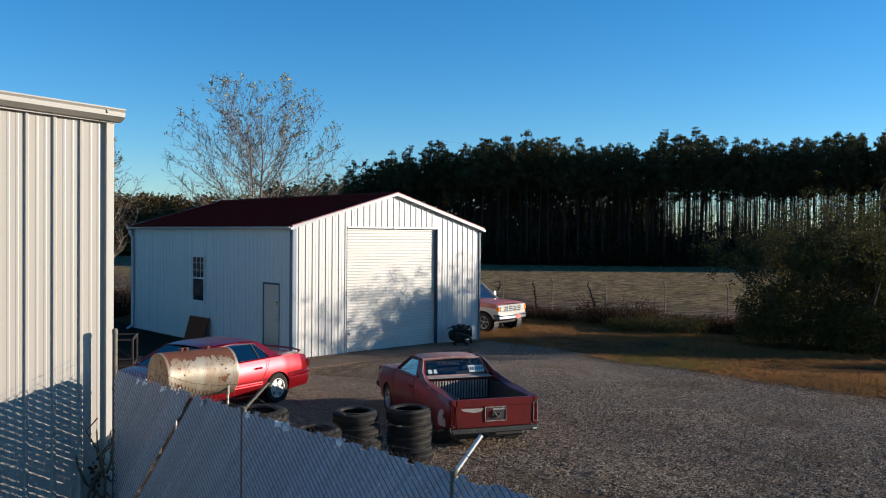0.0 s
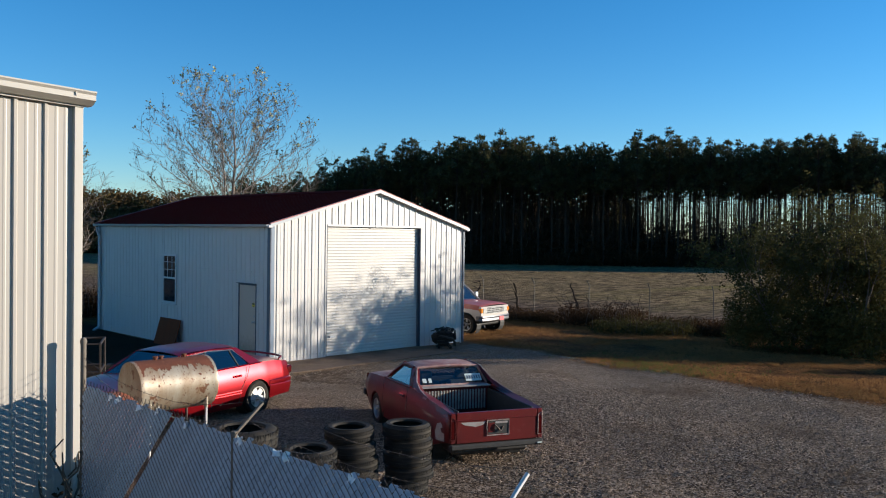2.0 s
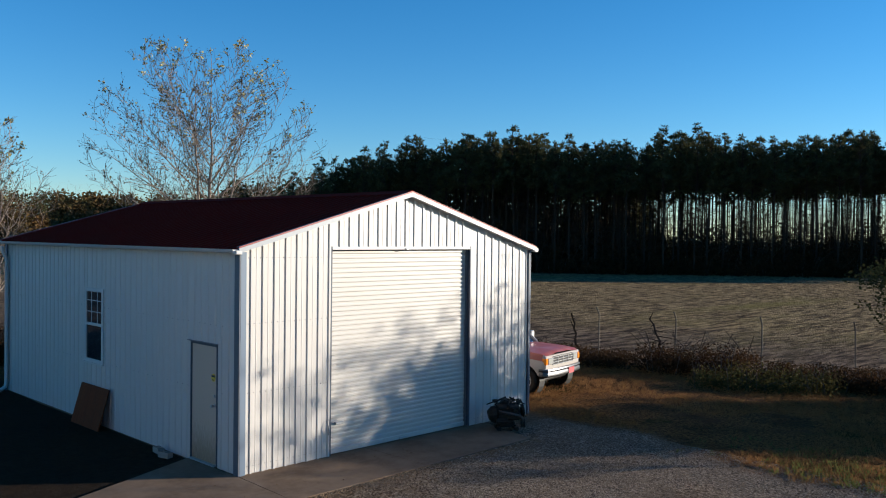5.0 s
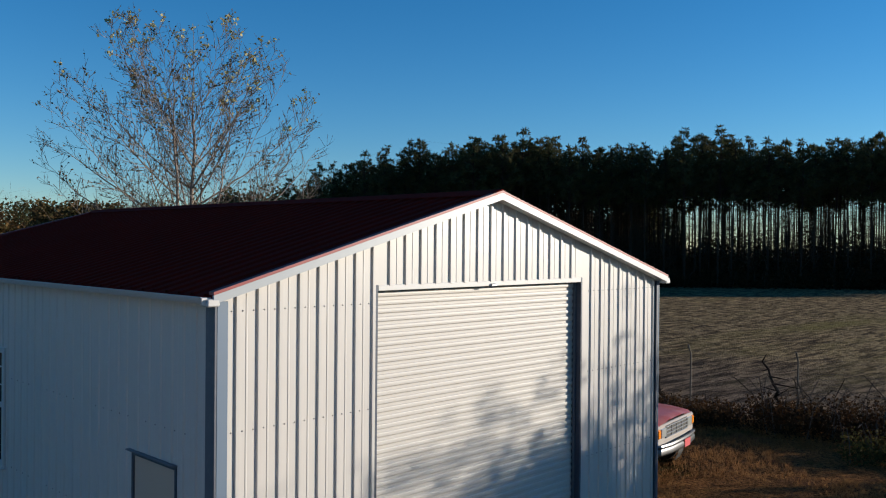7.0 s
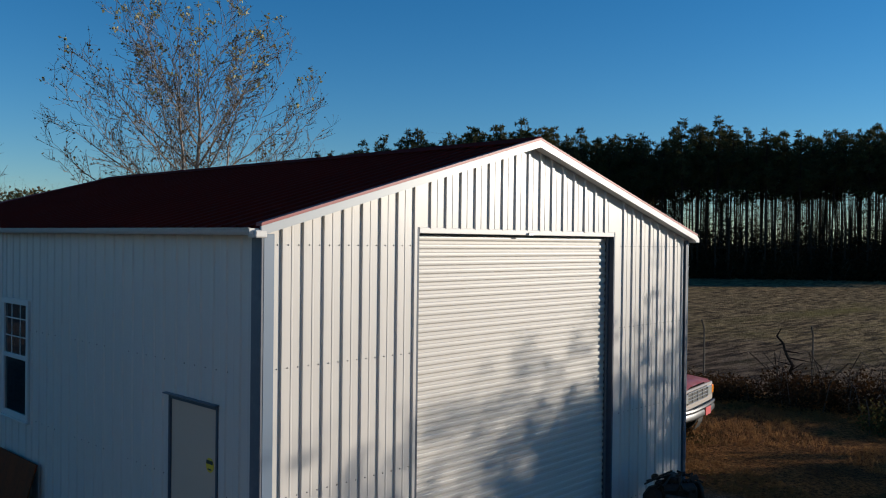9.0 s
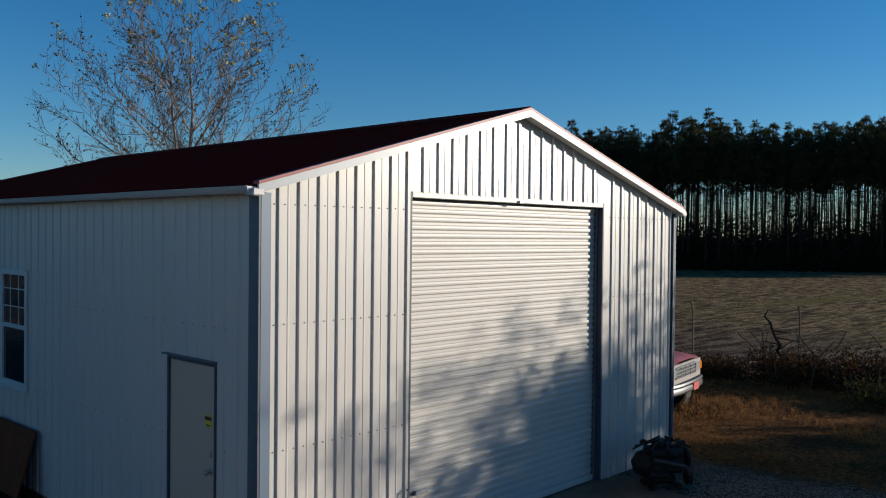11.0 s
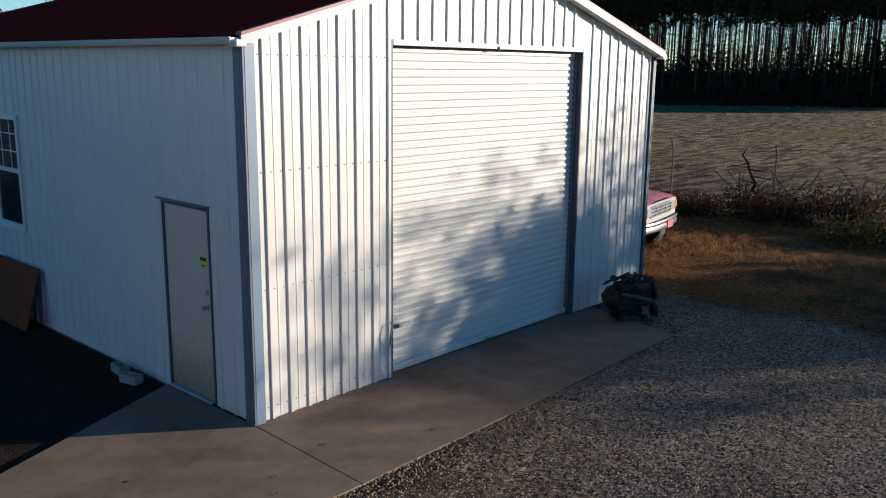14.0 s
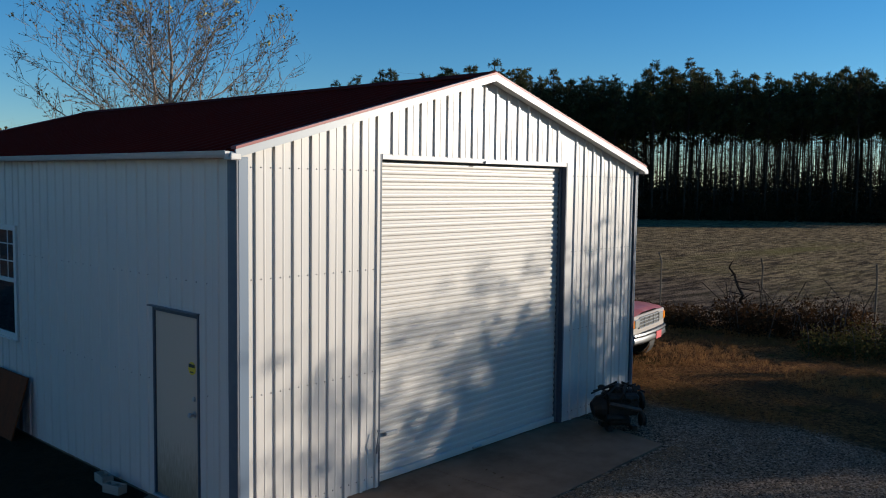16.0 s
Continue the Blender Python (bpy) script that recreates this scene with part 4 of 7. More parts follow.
def bare_tree(name, m, seed, crown, limbs, bark, leaf, label, trunk_r, clumps, specks):
    """Late autumn tree: upswept limbs fanning from a low fork, fine twigs, a few last leaves."""
    base, wide, top, radius = crown
    rng = random.Random(seed)
    t = thing(name, m, label, "tree")
    trunk, wood, twigs, lf, sp = Mesh(), Mesh(), Mesh(), Mesh(), Mesh()
    # two or three leaders from one foot
    leaders = []
    for k, (ang, lean, hh) in enumerate(((0.4, 0.015, 0.93), (3.3, 0.06, 0.84), (5.2, 0.07, 0.7))):
        tip = Vector((math.cos(ang) * lean * top * 1.6, math.sin(ang) * lean * top * 1.6, top * hh))
        path = curved(Vector((math.cos(ang) * 0.12, math.sin(ang) * 0.12, -0.25)), Vector((math.cos(ang) * lean * top * 1.1, math.sin(ang) * lean * top * 1.1, top * 0.42)), tip, 16, rng, 0.05)
        r0 = trunk_r * (1.0, 0.72, 0.6)[k]
        rad = [max(0.011, r0 * (1 - i / 16) ** 1.15) for i in range(17)]
        trunk.tube(path, rad, 8, False)
        leaders.append((path, rad))
    branches = [(p[5:], r[5:], 1.0) for p, r in leaders]
    for k in range(limbs):
        path, rad = leaders[(0, 1, 0, 2)[k % 4]]
        f = (k + 0.5) / limbs
        i = max(2, min(13, 2 + int(11 * f + rng.uniform(-0.8, 0.8))))
        p0 = path[i]
        ang = k * 2.39996 + rng.uniform(-0.35, 0.35)
        zt = lerp(base + 0.9, top * 0.985, f ** 0.72) + rng.uniform(-0.5, 0.5)
        rr = dome(min(zt, top - 0.12), base, wide, top, radius) * rng.uniform(0.93, 1.02)
        p2 = Vector((math.cos(ang) * rr, math.sin(ang) * rr, min(zt, top)))
        if p2.z < p0.z + 0.8:
            p2.z = p0.z + 0.8
        p1 = Vector((lerp(p0.x, p2.x, 0.52), lerp(p0.y, p2.y, 0.52), lerp(p0.z, p2.z, 0.36)))
        pts = curved(p0, p1, p2, 12, rng, 0.06)
        r0 = min(rad[i] * 0.55, 0.02 + 0.012 * (p2 - p0).length)
        rd = [max(0.007, r0 * (1 - j / 12) ** 0.9) for j in range(13)]
        wood.tube(pts, rd, 5, False)
        branches.append((pts, rd, 1.0))

    def inside(p):
        return math.hypot(p.x, p.y) < dome(p.z, base, wide, top + 0.25, radius * 1.05) + 0.15

    ends = []
    for pts, rd, _ in branches:
        length = sum((pts[i + 1] - pts[i]).length for i in range(len(pts) - 1))
        n = int(length / 0.32)
        for k in range(n):
            f = 0.3 + 0.7 * (k + rng.random()) / n
            x = min(len(pts) - 1.001, f * (len(pts) - 1))
            i = int(x)
            p = pts[i].lerp(pts[i + 1], x - i)
            d = (pts[i + 1] - pts[i]).normalized()
            side = Vector((rng.gauss(0, 1), rng.gauss(0, 1), rng.gauss(0.1, 0.5)))
            side = (side - d * side.dot(d)).normalized()
            ln = rng.uniform(0.6, 1.9) * (1.12 - 0.65 * f)
            e = p + (d * 0.62 + side * 0.72 + Vector((0, 0, 0.22))).normalized() * ln
            if not inside(e):
                e = p + (e - p) * 0.45
            q = (p + e) / 2 - Vector((0, 0, 0.07 * ln))
            sub = curved(p, q, e, 4, rng, 0.02)
            wood.tube(sub, [min(rd[i] * 0.6, 0.013), 0.011, 0.009, 0.0075, 0.006], 3, False)
            ends.append(e)
            for j in range(int(ln / 0.14) + 1):
                u = rng.uniform(0.2, 1.0) * 3.999
                a = sub[int(u)].lerp(sub[int(u) + 1], u % 1)
                dd = (sub[int(u) + 1] - sub[int(u)]).normalized()
                v = (dd * 0.7 + Vector((rng.gauss(0, 0.55), rng.gauss(0, 0.55), rng.gauss(0.25, 0.4)))).normalized() * rng.uniform(0.18, 0.5)
                twigs.tube([a, a + v * 0.5 + Vector((0, 0, -0.015)), a + v], [0.006, 0.0052, 0.0042], 3, False)
                if rng.random() < specks:
                    leaves(sp, rng, a + v * rng.uniform(0.5, 1.0), 0.05, 1, 0.085)
    part("trunk", trunk, bark, t, "", 60)
    part("limb_mass", wood, bark, t, "pale upswept branches", 60)["kind"] = "stuff"
    part("twig_mass", twigs, BARK, t, "fine dark twigs")["kind"] = "stuff"
    part("dead_leaves", sp, WITHERED_LEAF, t, "small dark withered leaves")["kind"] = "stuff"
    ends = [e for e in ends if (e.z > top * 0.62 or math.hypot(e.x, e.y) > radius * 0.8) and rng.random() < 0.06 + 1.1 * max(0.0, (e.z - wide) / (top - wide)) ** 2.6]
    for e in rng.sample(ends, min(clumps, len(ends))):
        leaves(lf, rng, e, 0.16, rng.randint(3, 8), 0.13)
    part("crown", lf, leaf, t, "last yellow leaves at the branch tips")
    return t


bare_tree("sycamore_tree", pose(23.9, 39.6, -0.1, 0, 0, 20), 3, (2.6, 6.7, 12.4, 5.0), 54, PALE_BARK, AUTUMN_LEAF, "tall nearly bare autumn tree with yellow leaves at its top", 0.17, 300, 0.7)
bare_tree("sycamore_tree", pose(15.6, 41.5, -0.1, 0, 0, 80), 11, (1.6, 4.3, 8.3, 2.4), 26, PALE_BARK, AUTUMN_LEAF, "pale-barked nearly bare tree beside the field", 0.15, 60, 0.35)


def pine_meshes(seed, height):
    rng = random.Random(seed)
    tr = Mesh()
    bend = rng.uniform(-0.3, 0.3)
    tr.tube([(0, 0, -0.3), (bend * 0.3, 0.1, height * 0.35), (bend, 0, height * 0.7), (bend * 1.2, 0, height)], [0.105, 0.092, 0.07, 0.03], 5, False)
    start = height * rng.uniform(0.56, 0.66)
    for k in range(34):
        z = rng.uniform(height * 0.18, start * 1.05)
        a = rng.uniform(0, 6.28)
        q = rng.uniform(0.5, 1.5)
        tr.tube([(bend * z / height, 0, z), (math.cos(a) * q, math.sin(a) * q, z + rng.uniform(-0.2, 0.4))], [0.03, 0.01], 3, False)
    cr = Mesh()
    z = start
    while z < height + 0.15:
        f = min(1.0, (z - start) / (height - start))
        r = (2.25 * (1 - f) ** 0.7 + 0.2) * rng.uniform(0.7, 1.2) * min(1.0, 0.55 + f * 3)
        for k in range(rng.randint(4, 6) if f < 0.85 else 3):
            a = rng.uniform(0, 6.28)
            q = rng.uniform(0.3, 1.0) * r
            c = Vector((bend + math.cos(a) * q, math.sin(a) * q, z + rng.uniform(-0.25, 0.3) + q * 0.28))
            tr.tube([(bend, 0, z - 0.2), c], [0.035, 0.01], 3, False)
            size = rng.uniform(0.5, 0.85) * (1 - 0.35 * f)
            # brush of needles pointing out and up
            for _ in range(26):
                d = Vector((rng.gauss(0, 1) + math.cos(a) * 0.5, rng.gauss(0, 1) + math.sin(a) * 0.5, rng.gauss(0.55, 0.8))).normalized()
                s_ = d.orthogonal().normalized()
                s_ = Matrix.Rotation(rng.uniform(0, 6.28), 3, d) @ s_
                l, w = size * rng.uniform(0.45, 1.1), size * rng.uniform(0.06, 0.10)
                o = c + d * 0.05 * size
                cr.add([o, o + d * l * 0.55 + s_ * w, o + d * l, o + d * l * 0.55 - s_ * w], [(0, 1, 2, 3)])
        z += rng.uniform(0.26, 0.42)
    return tr.data("trunk", PINE_BARK), cr.data("crown", PINE_LEAF)


PINES = [pine_meshes(20 + k, 15.0) for k in range(7)]


def pine(x, y, s, k, turn, label):
    t = thing("pine_tree", pose(x, y, -0.15, 0, 0, turn) @ Matrix.Diagonal((s * random.uniform(0.9, 1.1), s * random.uniform(0.9, 1.1), s, 1)), label, "tree", "planted pine wood")
    part("trunk", PINES[k][0], PINE_BARK, t)
    part("crown", PINES[k][1], PINE_LEAF, t)


random.seed(21)
EDGE0, EDGE_D = Vector((63.5, 89.0)), Vector((27, -32)).normalized()
INWARD = Vector((0.765, 0.645))
WL = "tall slender pine with a bare trunk and dark high crown"
for row in range(6):
    s = 0.0
    while s < 112:
        p = EDGE0 + EDGE_D * s + INWARD * (row * 3.4 + random.uniform(-1.2, 1.2))
        low_end = min(1.0, 0.72 + s * 0.02)
        h = (1.0 + 0.03 * math.sin(s * 0.31) + 0.0006 * s + random.uniform(-0.09, 0.05)) * low_end
        if not (row > 4 and s > 50):
            pine(p.x, p.y, h, random.randrange(7), random.uniform(0, 360), WL)
        s += random.uniform(1.2, 2.3) * (1 + 0.08 * row)


def thicket(name, m, seed, length, depth, height, n, leaf, bark, label, size=0.11, per=26, category="bush", stems=60, kind="", even=0.12, clump=0.32):
    """Tangled hedge: arching stems with leaf clumps along them."""
    rng = random.Random(seed)
    t = thing(name, m, label, category, kind=kind)
    st, lf = Mesh(), Mesh()
    for _ in range(stems):
        x, y = rng.uniform(-length / 2, length / 2), rng.uniform(-depth / 2, depth / 2)
        h = height * rng.uniform(0.5, 1.15)
        dx, dy = rng.gauss(0, 0.35) * h, rng.gauss(0, 0.35) * h
        st.tube([(x, y, -0.1), (x + dx * 0.3, y + dy * 0.3, h * 0.6), (x + dx, y + dy, h), (x + dx * 1.7, y + dy * 1.7, h * 0.9)], [0.018, 0.012, 0.008, 0.004], 3, False)
    for _ in range(n):
        x, y = rng.uniform(-length / 2, length / 2), rng.uniform(-depth / 2, depth / 2)
        prof = max(even, 0.55 + 0.75 * noise.noise(Vector((x * 0.45 + seed, y * 0.6, 0))))
        h = height * prof * (1 - 0.5 * abs(2 * y / depth) ** 2)
        leaves(lf, rng, (x, y, rng.uniform(0.05, max(0.1, h))), clump, per, size)
    part("stem_mass", st, bark, t)["kind"] = "stuff"
    part("foliage", lf, leaf, t)
    return t


# dark understorey along the wood's edge, and the deep wood behind it
wood_mid = EDGE0 + EDGE_D * 55
ang = math.degrees(math.atan2(EDGE_D.y, EDGE_D.x))
p = wood_mid + INWARD * 0.5
thicket("wood_undergrowth", pose(p.x, p.y, -0.15, 0, 0, ang), 35, 128, 4, 3.0, 3000, BROWN_LEAF, BARK, "low brown brush at the foot of the pines", 0.3, 12, "undergrowth", 300, "stuff", 0.55, 0.8)
p = wood_mid + INWARD * 5
thicket("wood_undergrowth", pose(p.x, p.y, -0.15, 0, 0, ang), 31, 128, 8, 5.9, 5000, BROWN_LEAF, BARK, "dark brown undergrowth among the pine trunks", 0.33, 13, "undergrowth", 300, "stuff", 0.5, 0.9)
p = wood_mid + INWARD * 21
thicket("wood_undergrowth", pose(p.x, p.y, -0.15, 0, 0, ang), 34, 134, 8, 8.6, 5000, PINE_LEAF, BARK, "dark brush along the back of the pine wood", 0.4, 14, "undergrowth", 100, "stuff", 0.4, 1.0)
p = EDGE0 + EDGE_D * 14 + INWARD * 24
thicket("wood_undergrowth", pose(p.x, p.y, -0.15, 0, 0, ang), 32, 62, 10, 15.0, 4600, PINE_LEAF, BARK, "dense dark wood behind the pines", 0.55, 14, "undergrowth", 200, "stuff", 0.75, 1.1)
# thin young stems deeper in the wood
random.seed(36)
st = Mesh()
for k in range(1500):
    q = EDGE0 + EDGE_D * random.uniform(18, 116) + INWARD * random.uniform(2, 22)
    h = random.uniform(8.5, 13)
    b = random.gauss(0, 0.25)
    st.tube([(q.x, q.y, -0.2), (q.x + b, q.y + b * 0.5, h)], [random.uniform(0.035, 0.07), 0.02], 4, False)
    for j in range(14):
        z, a = random.uniform(3, h), random.uniform(0, 6.28)
        c = random.uniform(0.4, 1.3)
        st.tube([(q.x + b * z / h, q.y + b * 0.5 * z / h, z), (q.x + math.cos(a) * c, q.y + math.sin(a) * c, z + random.uniform(-0.2, 0.5))], [0.022, 0.008], 3, False)
o = part("young_stems", st, PINE_BARK)
tagged(o, "thin dark stems and dead twigs among the pines", "undergrowth", kind="stuff")
# distant mixed wood beyond the shed
for k, (x, y, ln, hh, sd) in enumerate(((40, 150, 70, 11.5, 41), (-22, 158, 70, 11.0, 42), (74, 126, 44, 10.5, 43))):
    thicket("far_wood", pose(x, y, -0.3, 0, 0, 8 - 14 * k), sd, ln, 12, hh, 4200, FAR_LEAF, PALE_BARK, "distant sunlit wood of brown and green trees", 0.5, 20, "wood", 160, "stuff", 0.9, 1.2)
random.seed(33)
for k in range(26):
    x = random.uniform(-30, 95)
    y = 150 - abs(x - 30) * 0.12 + random.uniform(-4, 6)
    pine(x, y, random.uniform(0.5, 0.68), random.randrange(7), random.uniform(0, 360), "distant pine among brown trees")
# small brown and dark trees between shed roof and wood
for x, y, h, sd in ((49, 83, 7.2, 51), (54, 88, 8.0, 52)):
    thicket("brown_oak", pose(x, y, -0.2, 0, 0, 30), sd, 5, 5, h, 260, BROWN_LEAF, BARK, "rounded oak with brown autumn leaves", 0.3, 22, "tree", 30)


def shrub(m, seed, height, radius, count, leaf, label, size=0.078, bare=0.2, name="privet_bush"):
    """Many-stemmed shrub with an uneven leafy crown and bare tips."""
    rng = random.Random(seed)
    t = thing(name, m, label, "bush")
    wood, tips = Mesh(), []
    for i in range(9):
        a = rng.uniform(0, 6.28)
        q = rng.uniform(0, radius * 0.35)
        lean = rng.uniform(0.1, 0.75)
        limb(wood, rng, (math.cos(a) * q, math.sin(a) * q, -0.1), (math.cos(a) * lean, math.sin(a) * lean, 1), height * rng.uniform(0.45, 0.6), 0.05, 3, tips, 5, 0.6, 0.22, (3, 4), 0.12, 0.65)
    part("stem_mass", wood, BARK, t, "", 60)["kind"] = "stuff"
    lf = Mesh()
    for _ in range(count):
        p, d = rng.choice(tips)
        if p.z > height * (1 - bare) and rng.random() < 0.75:
            continue
        leaves(lf, rng, p - d * rng.uniform(0, 1.5) + Vector((rng.gauss(0, 0.06), rng.gauss(0, 0.06), rng.gauss(0, 0.06))), 0.17, 14, size)
    for _ in range(int(count * 0.8)):
        a, q = rng.uniform(0, 6.28), radius * math.sqrt(rng.random())
        leaves(lf, rng, (math.cos(a) * q, math.sin(a) * q, rng.uniform(0.15, height * 0.48) * (1.1 - q / radius * 0.5)), 0.2, 12, size)
    part("foliage", lf, leaf, t)
    return t


shrub(pose(28.3, 11.6, -0.12, 0, 0, 0), 61, 5.0, 2.1, 2500, BUSH_LEAF, "large dark green privet bush with bare tips beside the yard")
shrub(pose(28.2, 8.8, -0.12, 0, 0, 70), 62, 4.4, 1.8, 2300, BUSH_LEAF, "large dark green privet bush with bare tips beside the yard")
# low bush out of view, added only to cast shade on the grass
shrub(pose(28.4, 5.3, -0.12, 0, 0, 150), 63, 1.2, 1.5, 700, BUSH_LEAF, "unseen low green bush added to shade the yard's edge")
# brambles along the far fence and behind the shed
def far_fence(y):
    return 29.24 - (y - 20.5) * 0.21
for y, ln, h, sd in ((15.4, 4.4, 0.55, 71), (19.5, 3.4, 1.15, 72), (23.4, 3.8, 0.5, 73), (28.0, 5.0, 0.4, 74)):
    thicket("bramble_thicket", pose(far_fence(y) - 0.5, y, -0.12, 0, 0, 102), sd, ln, 2.0, h, int(130 * ln), BROWN_LEAF, BARK, "tangled brown bramble thicket along the field fence", 0.07, 20, "bush", int(14 * ln))
thicket("bramble_thicket", pose(27.7, 16.9, -0.12, 0, 0, 115), 78, 3.6, 1.6, 0.6, 360, BUSH_LEAF, BARK, "low green and brown bramble thicket before the field fence", 0.06, 18, "bush", 40)
for x, y, ln, h, sd in ((8.6, 32.2, 6, 1.7, 76), (13.6, 34.4, 6, 1.6, 77)):
    thicket("bramble_thicket", pose(x, y, -0.1, 0, 0, 20), sd, ln, 1.6, h, int(90 * ln), BROWN_LEAF, BARK, "dark tangled bramble thicket before the field", 0.10, 20, "bush", int(24 * ln))
# far chain-link posts with arms and wires
ff = thing("field_fence", pose(0, 0, 0), "old galvanised fence posts with barbed wire along the field", "fence", kind="structure")
fys = (7.85, 10.35, 12.9, 15.4, 17.9, 20.45, 22.95, 25.45, 27.95, 30.45)
for i, y in enumerate(fys):
    x = far_fence(y)
    lean = (0.05, -0.03, 0.0, 0.06, 0.0, -0.04, 0.0, 0.05, -0.03, 0.0)[i]
    part("post", Mesh().tube([(x, y, -0.3), (x + lean, y + lean, 1.42), (x + lean - 0.2, y + lean - 0.03, 1.66)], 0.022, 8), POST_GREY, ff, "weathered fence post", 40)
for z in (0.3, 0.75, 1.2, 1.5):
    part("fence_wire", Mesh().tube([(far_fence(y), y, z - 0.05 * (k % 2)) for k, y in enumerate(np.linspace(7.85, 30.45, 40))], 0.003, 3, False), POST_GREY, ff)
# vine stubs climbing the posts
random.seed(81)
for y in (20.8, 23.6, 25.6):
    x = far_fence(y)
    v = Mesh()
    pth = [Vector((x, y, -0.1))]
    for k in range(9):
        pth.append(pth[-1] + Vector((random.gauss(0, 0.07), random.gauss(0.02, 0.1), 0.165)))
    v.tube(pth, [0.055 - 0.0035 * k for k in range(10)], 5, False)
    for k in range(3, 10):
        e = pth[k] + Vector((random.gauss(0, 0.2), random.gauss(0, 0.25), random.gauss(0.05, 0.15)))
        v.tube([pth[k], e], [0.025, 0.006], 4, False)
    o = part("dead_vine", v, DARK_BARK, None)
    tagged(o, "bare twisted vine stem on the field fence", "vine", "vines on the field fence")


# ---- vehicles ----
def paint(name, color, rough, tones=(), coat=0.0, metal=0.0):
    m = mat(name, color, rough, metal, list(tones), [(1.5, 0.03, 0.02)])
    b = m.node_tree.nodes["Principled BSDF"]
    b.inputs["Coat Weight"].default_value = coat
    b.inputs["Coat Roughness"].default_value = 0.05
    return m


RED_PAINT = paint("bright_red_metallic_paint", (0.27, 0.003, 0.008), 0.3, [(1.5, 0.3, (0.2, 0.002, 0.006), 0.45, 0.75)], 0.4, 0.7)
MAROON_PAINT = paint("faded_maroon_paint", (0.125, 0.008, 0.007), 0.45, [(1.3, 0.7, (0.065, 0.007, 0.007), 0.42, 0.66), (7, 0.35, (0.16, 0.04, 0.032), 0.57, 0.72), (22, 0.5, (0.07, 0.02, 0.015), 0.6, 0.68)], 0.15)
MAROON_PAINT.node_tree.nodes["Principled BSDF"].inputs["Specular IOR Level"].default_value = 0.25
CHALKY = paint("oxidised_pink_paint", (0.34, 0.19, 0.16), 0.65, [(3, 0.8, (0.2, 0.05, 0.045), 0.45, 0.6), (12, 0.5, (0.48, 0.40, 0.34), 0.52, 0.66)])
PALE_TRIM = mat("tarnished_bright_trim", (0.36, 0.29, 0.25), 0.6, 0.1, [(9, 0.8, (0.16, 0.05, 0.04), 0.46, 0.6)])
PRIMER = paint("bare_primer_patch", (0.33, 0.29, 0.26), 0.7, [(6, 0.5, (0.22, 0.12, 0.10), 0.45, 0.65)])
TRUCK_WHITE = paint("old_white_truck_paint", (0.42, 0.37, 0.33), 0.4, [(4, 0.35, (0.45, 0.36, 0.3), 0.5, 0.75)], 0.3)
TRUCK_RED = paint("faded_red_truck_paint", (0.34, 0.07, 0.05), 0.5, [(2.2, 0.7, (0.4, 0.16, 0.13), 0.45, 0.65), (14, 0.3, (0.35, 0.06, 0.05), 0.5, 0.7)], 0.2)
CHROME = mat("dull_chrome", (0.42, 0.42, 0.42), 0.38, 0.9, [(12, 0.3, (0.35, 0.33, 0.3), 0.5, 0.75)])
BUMPER = mat("weathered_bumper_chrome", (0.10, 0.10, 0.105), 0.35, 0.75, [(12, 0.4, (0.14, 0.12, 0.1), 0.5, 0.75)])
ALLOY = mat("cast_alloy", (0.5, 0.49, 0.47), 0.45, 0.7, [(18, 0.3, (0.4, 0.4, 0.38), 0.5, 0.75)])
INTERIOR = mat("dark_grey_cloth", (0.035, 0.035, 0.04), 0.9, 0.0, [(15, 0.4, (0.06, 0.06, 0.065), 0.4, 0.7)])
SEAT = mat("grey_seat_cloth", (0.12, 0.12, 0.125), 0.9, 0.0, [(25, 0.4, (0.08, 0.08, 0.085), 0.4, 0.7)])
LAMP_RED = mat("red_tail_lens", (0.06, 0.003, 0.003), 0.15, 0.0, [(8, 0.3, (0.12, 0.004, 0.005), 0.45, 0.7)])
LAMP_AMBER = mat("amber_lens", (0.75, 0.22, 0.02), 0.2, 0.0, [(8, 0.3, (0.6, 0.15, 0.01), 0.45, 0.7)])
LAMP_CLEAR = mat("clear_headlamp", (0.4, 0.4, 0.38), 0.3, 0.4)
PLATE = mat("pale_plate", (0.55, 0.6, 0.55), 0.5, 0.0, [(10, 0.3, (0.4, 0.45, 0.42), 0.45, 0.7)])
PLATE_RED = mat("red_plate", (0.5, 0.05, 0.06), 0.5, 0.0, [(10, 0.3, (0.4, 0.04, 0.05), 0.45, 0.7)])
TRIM_BLACK = mat("grey_black_trim", (0.022, 0.02, 0.018), 0.7, 0.0, [(9, 0.5, (0.05, 0.045, 0.04), 0.45, 0.75)])


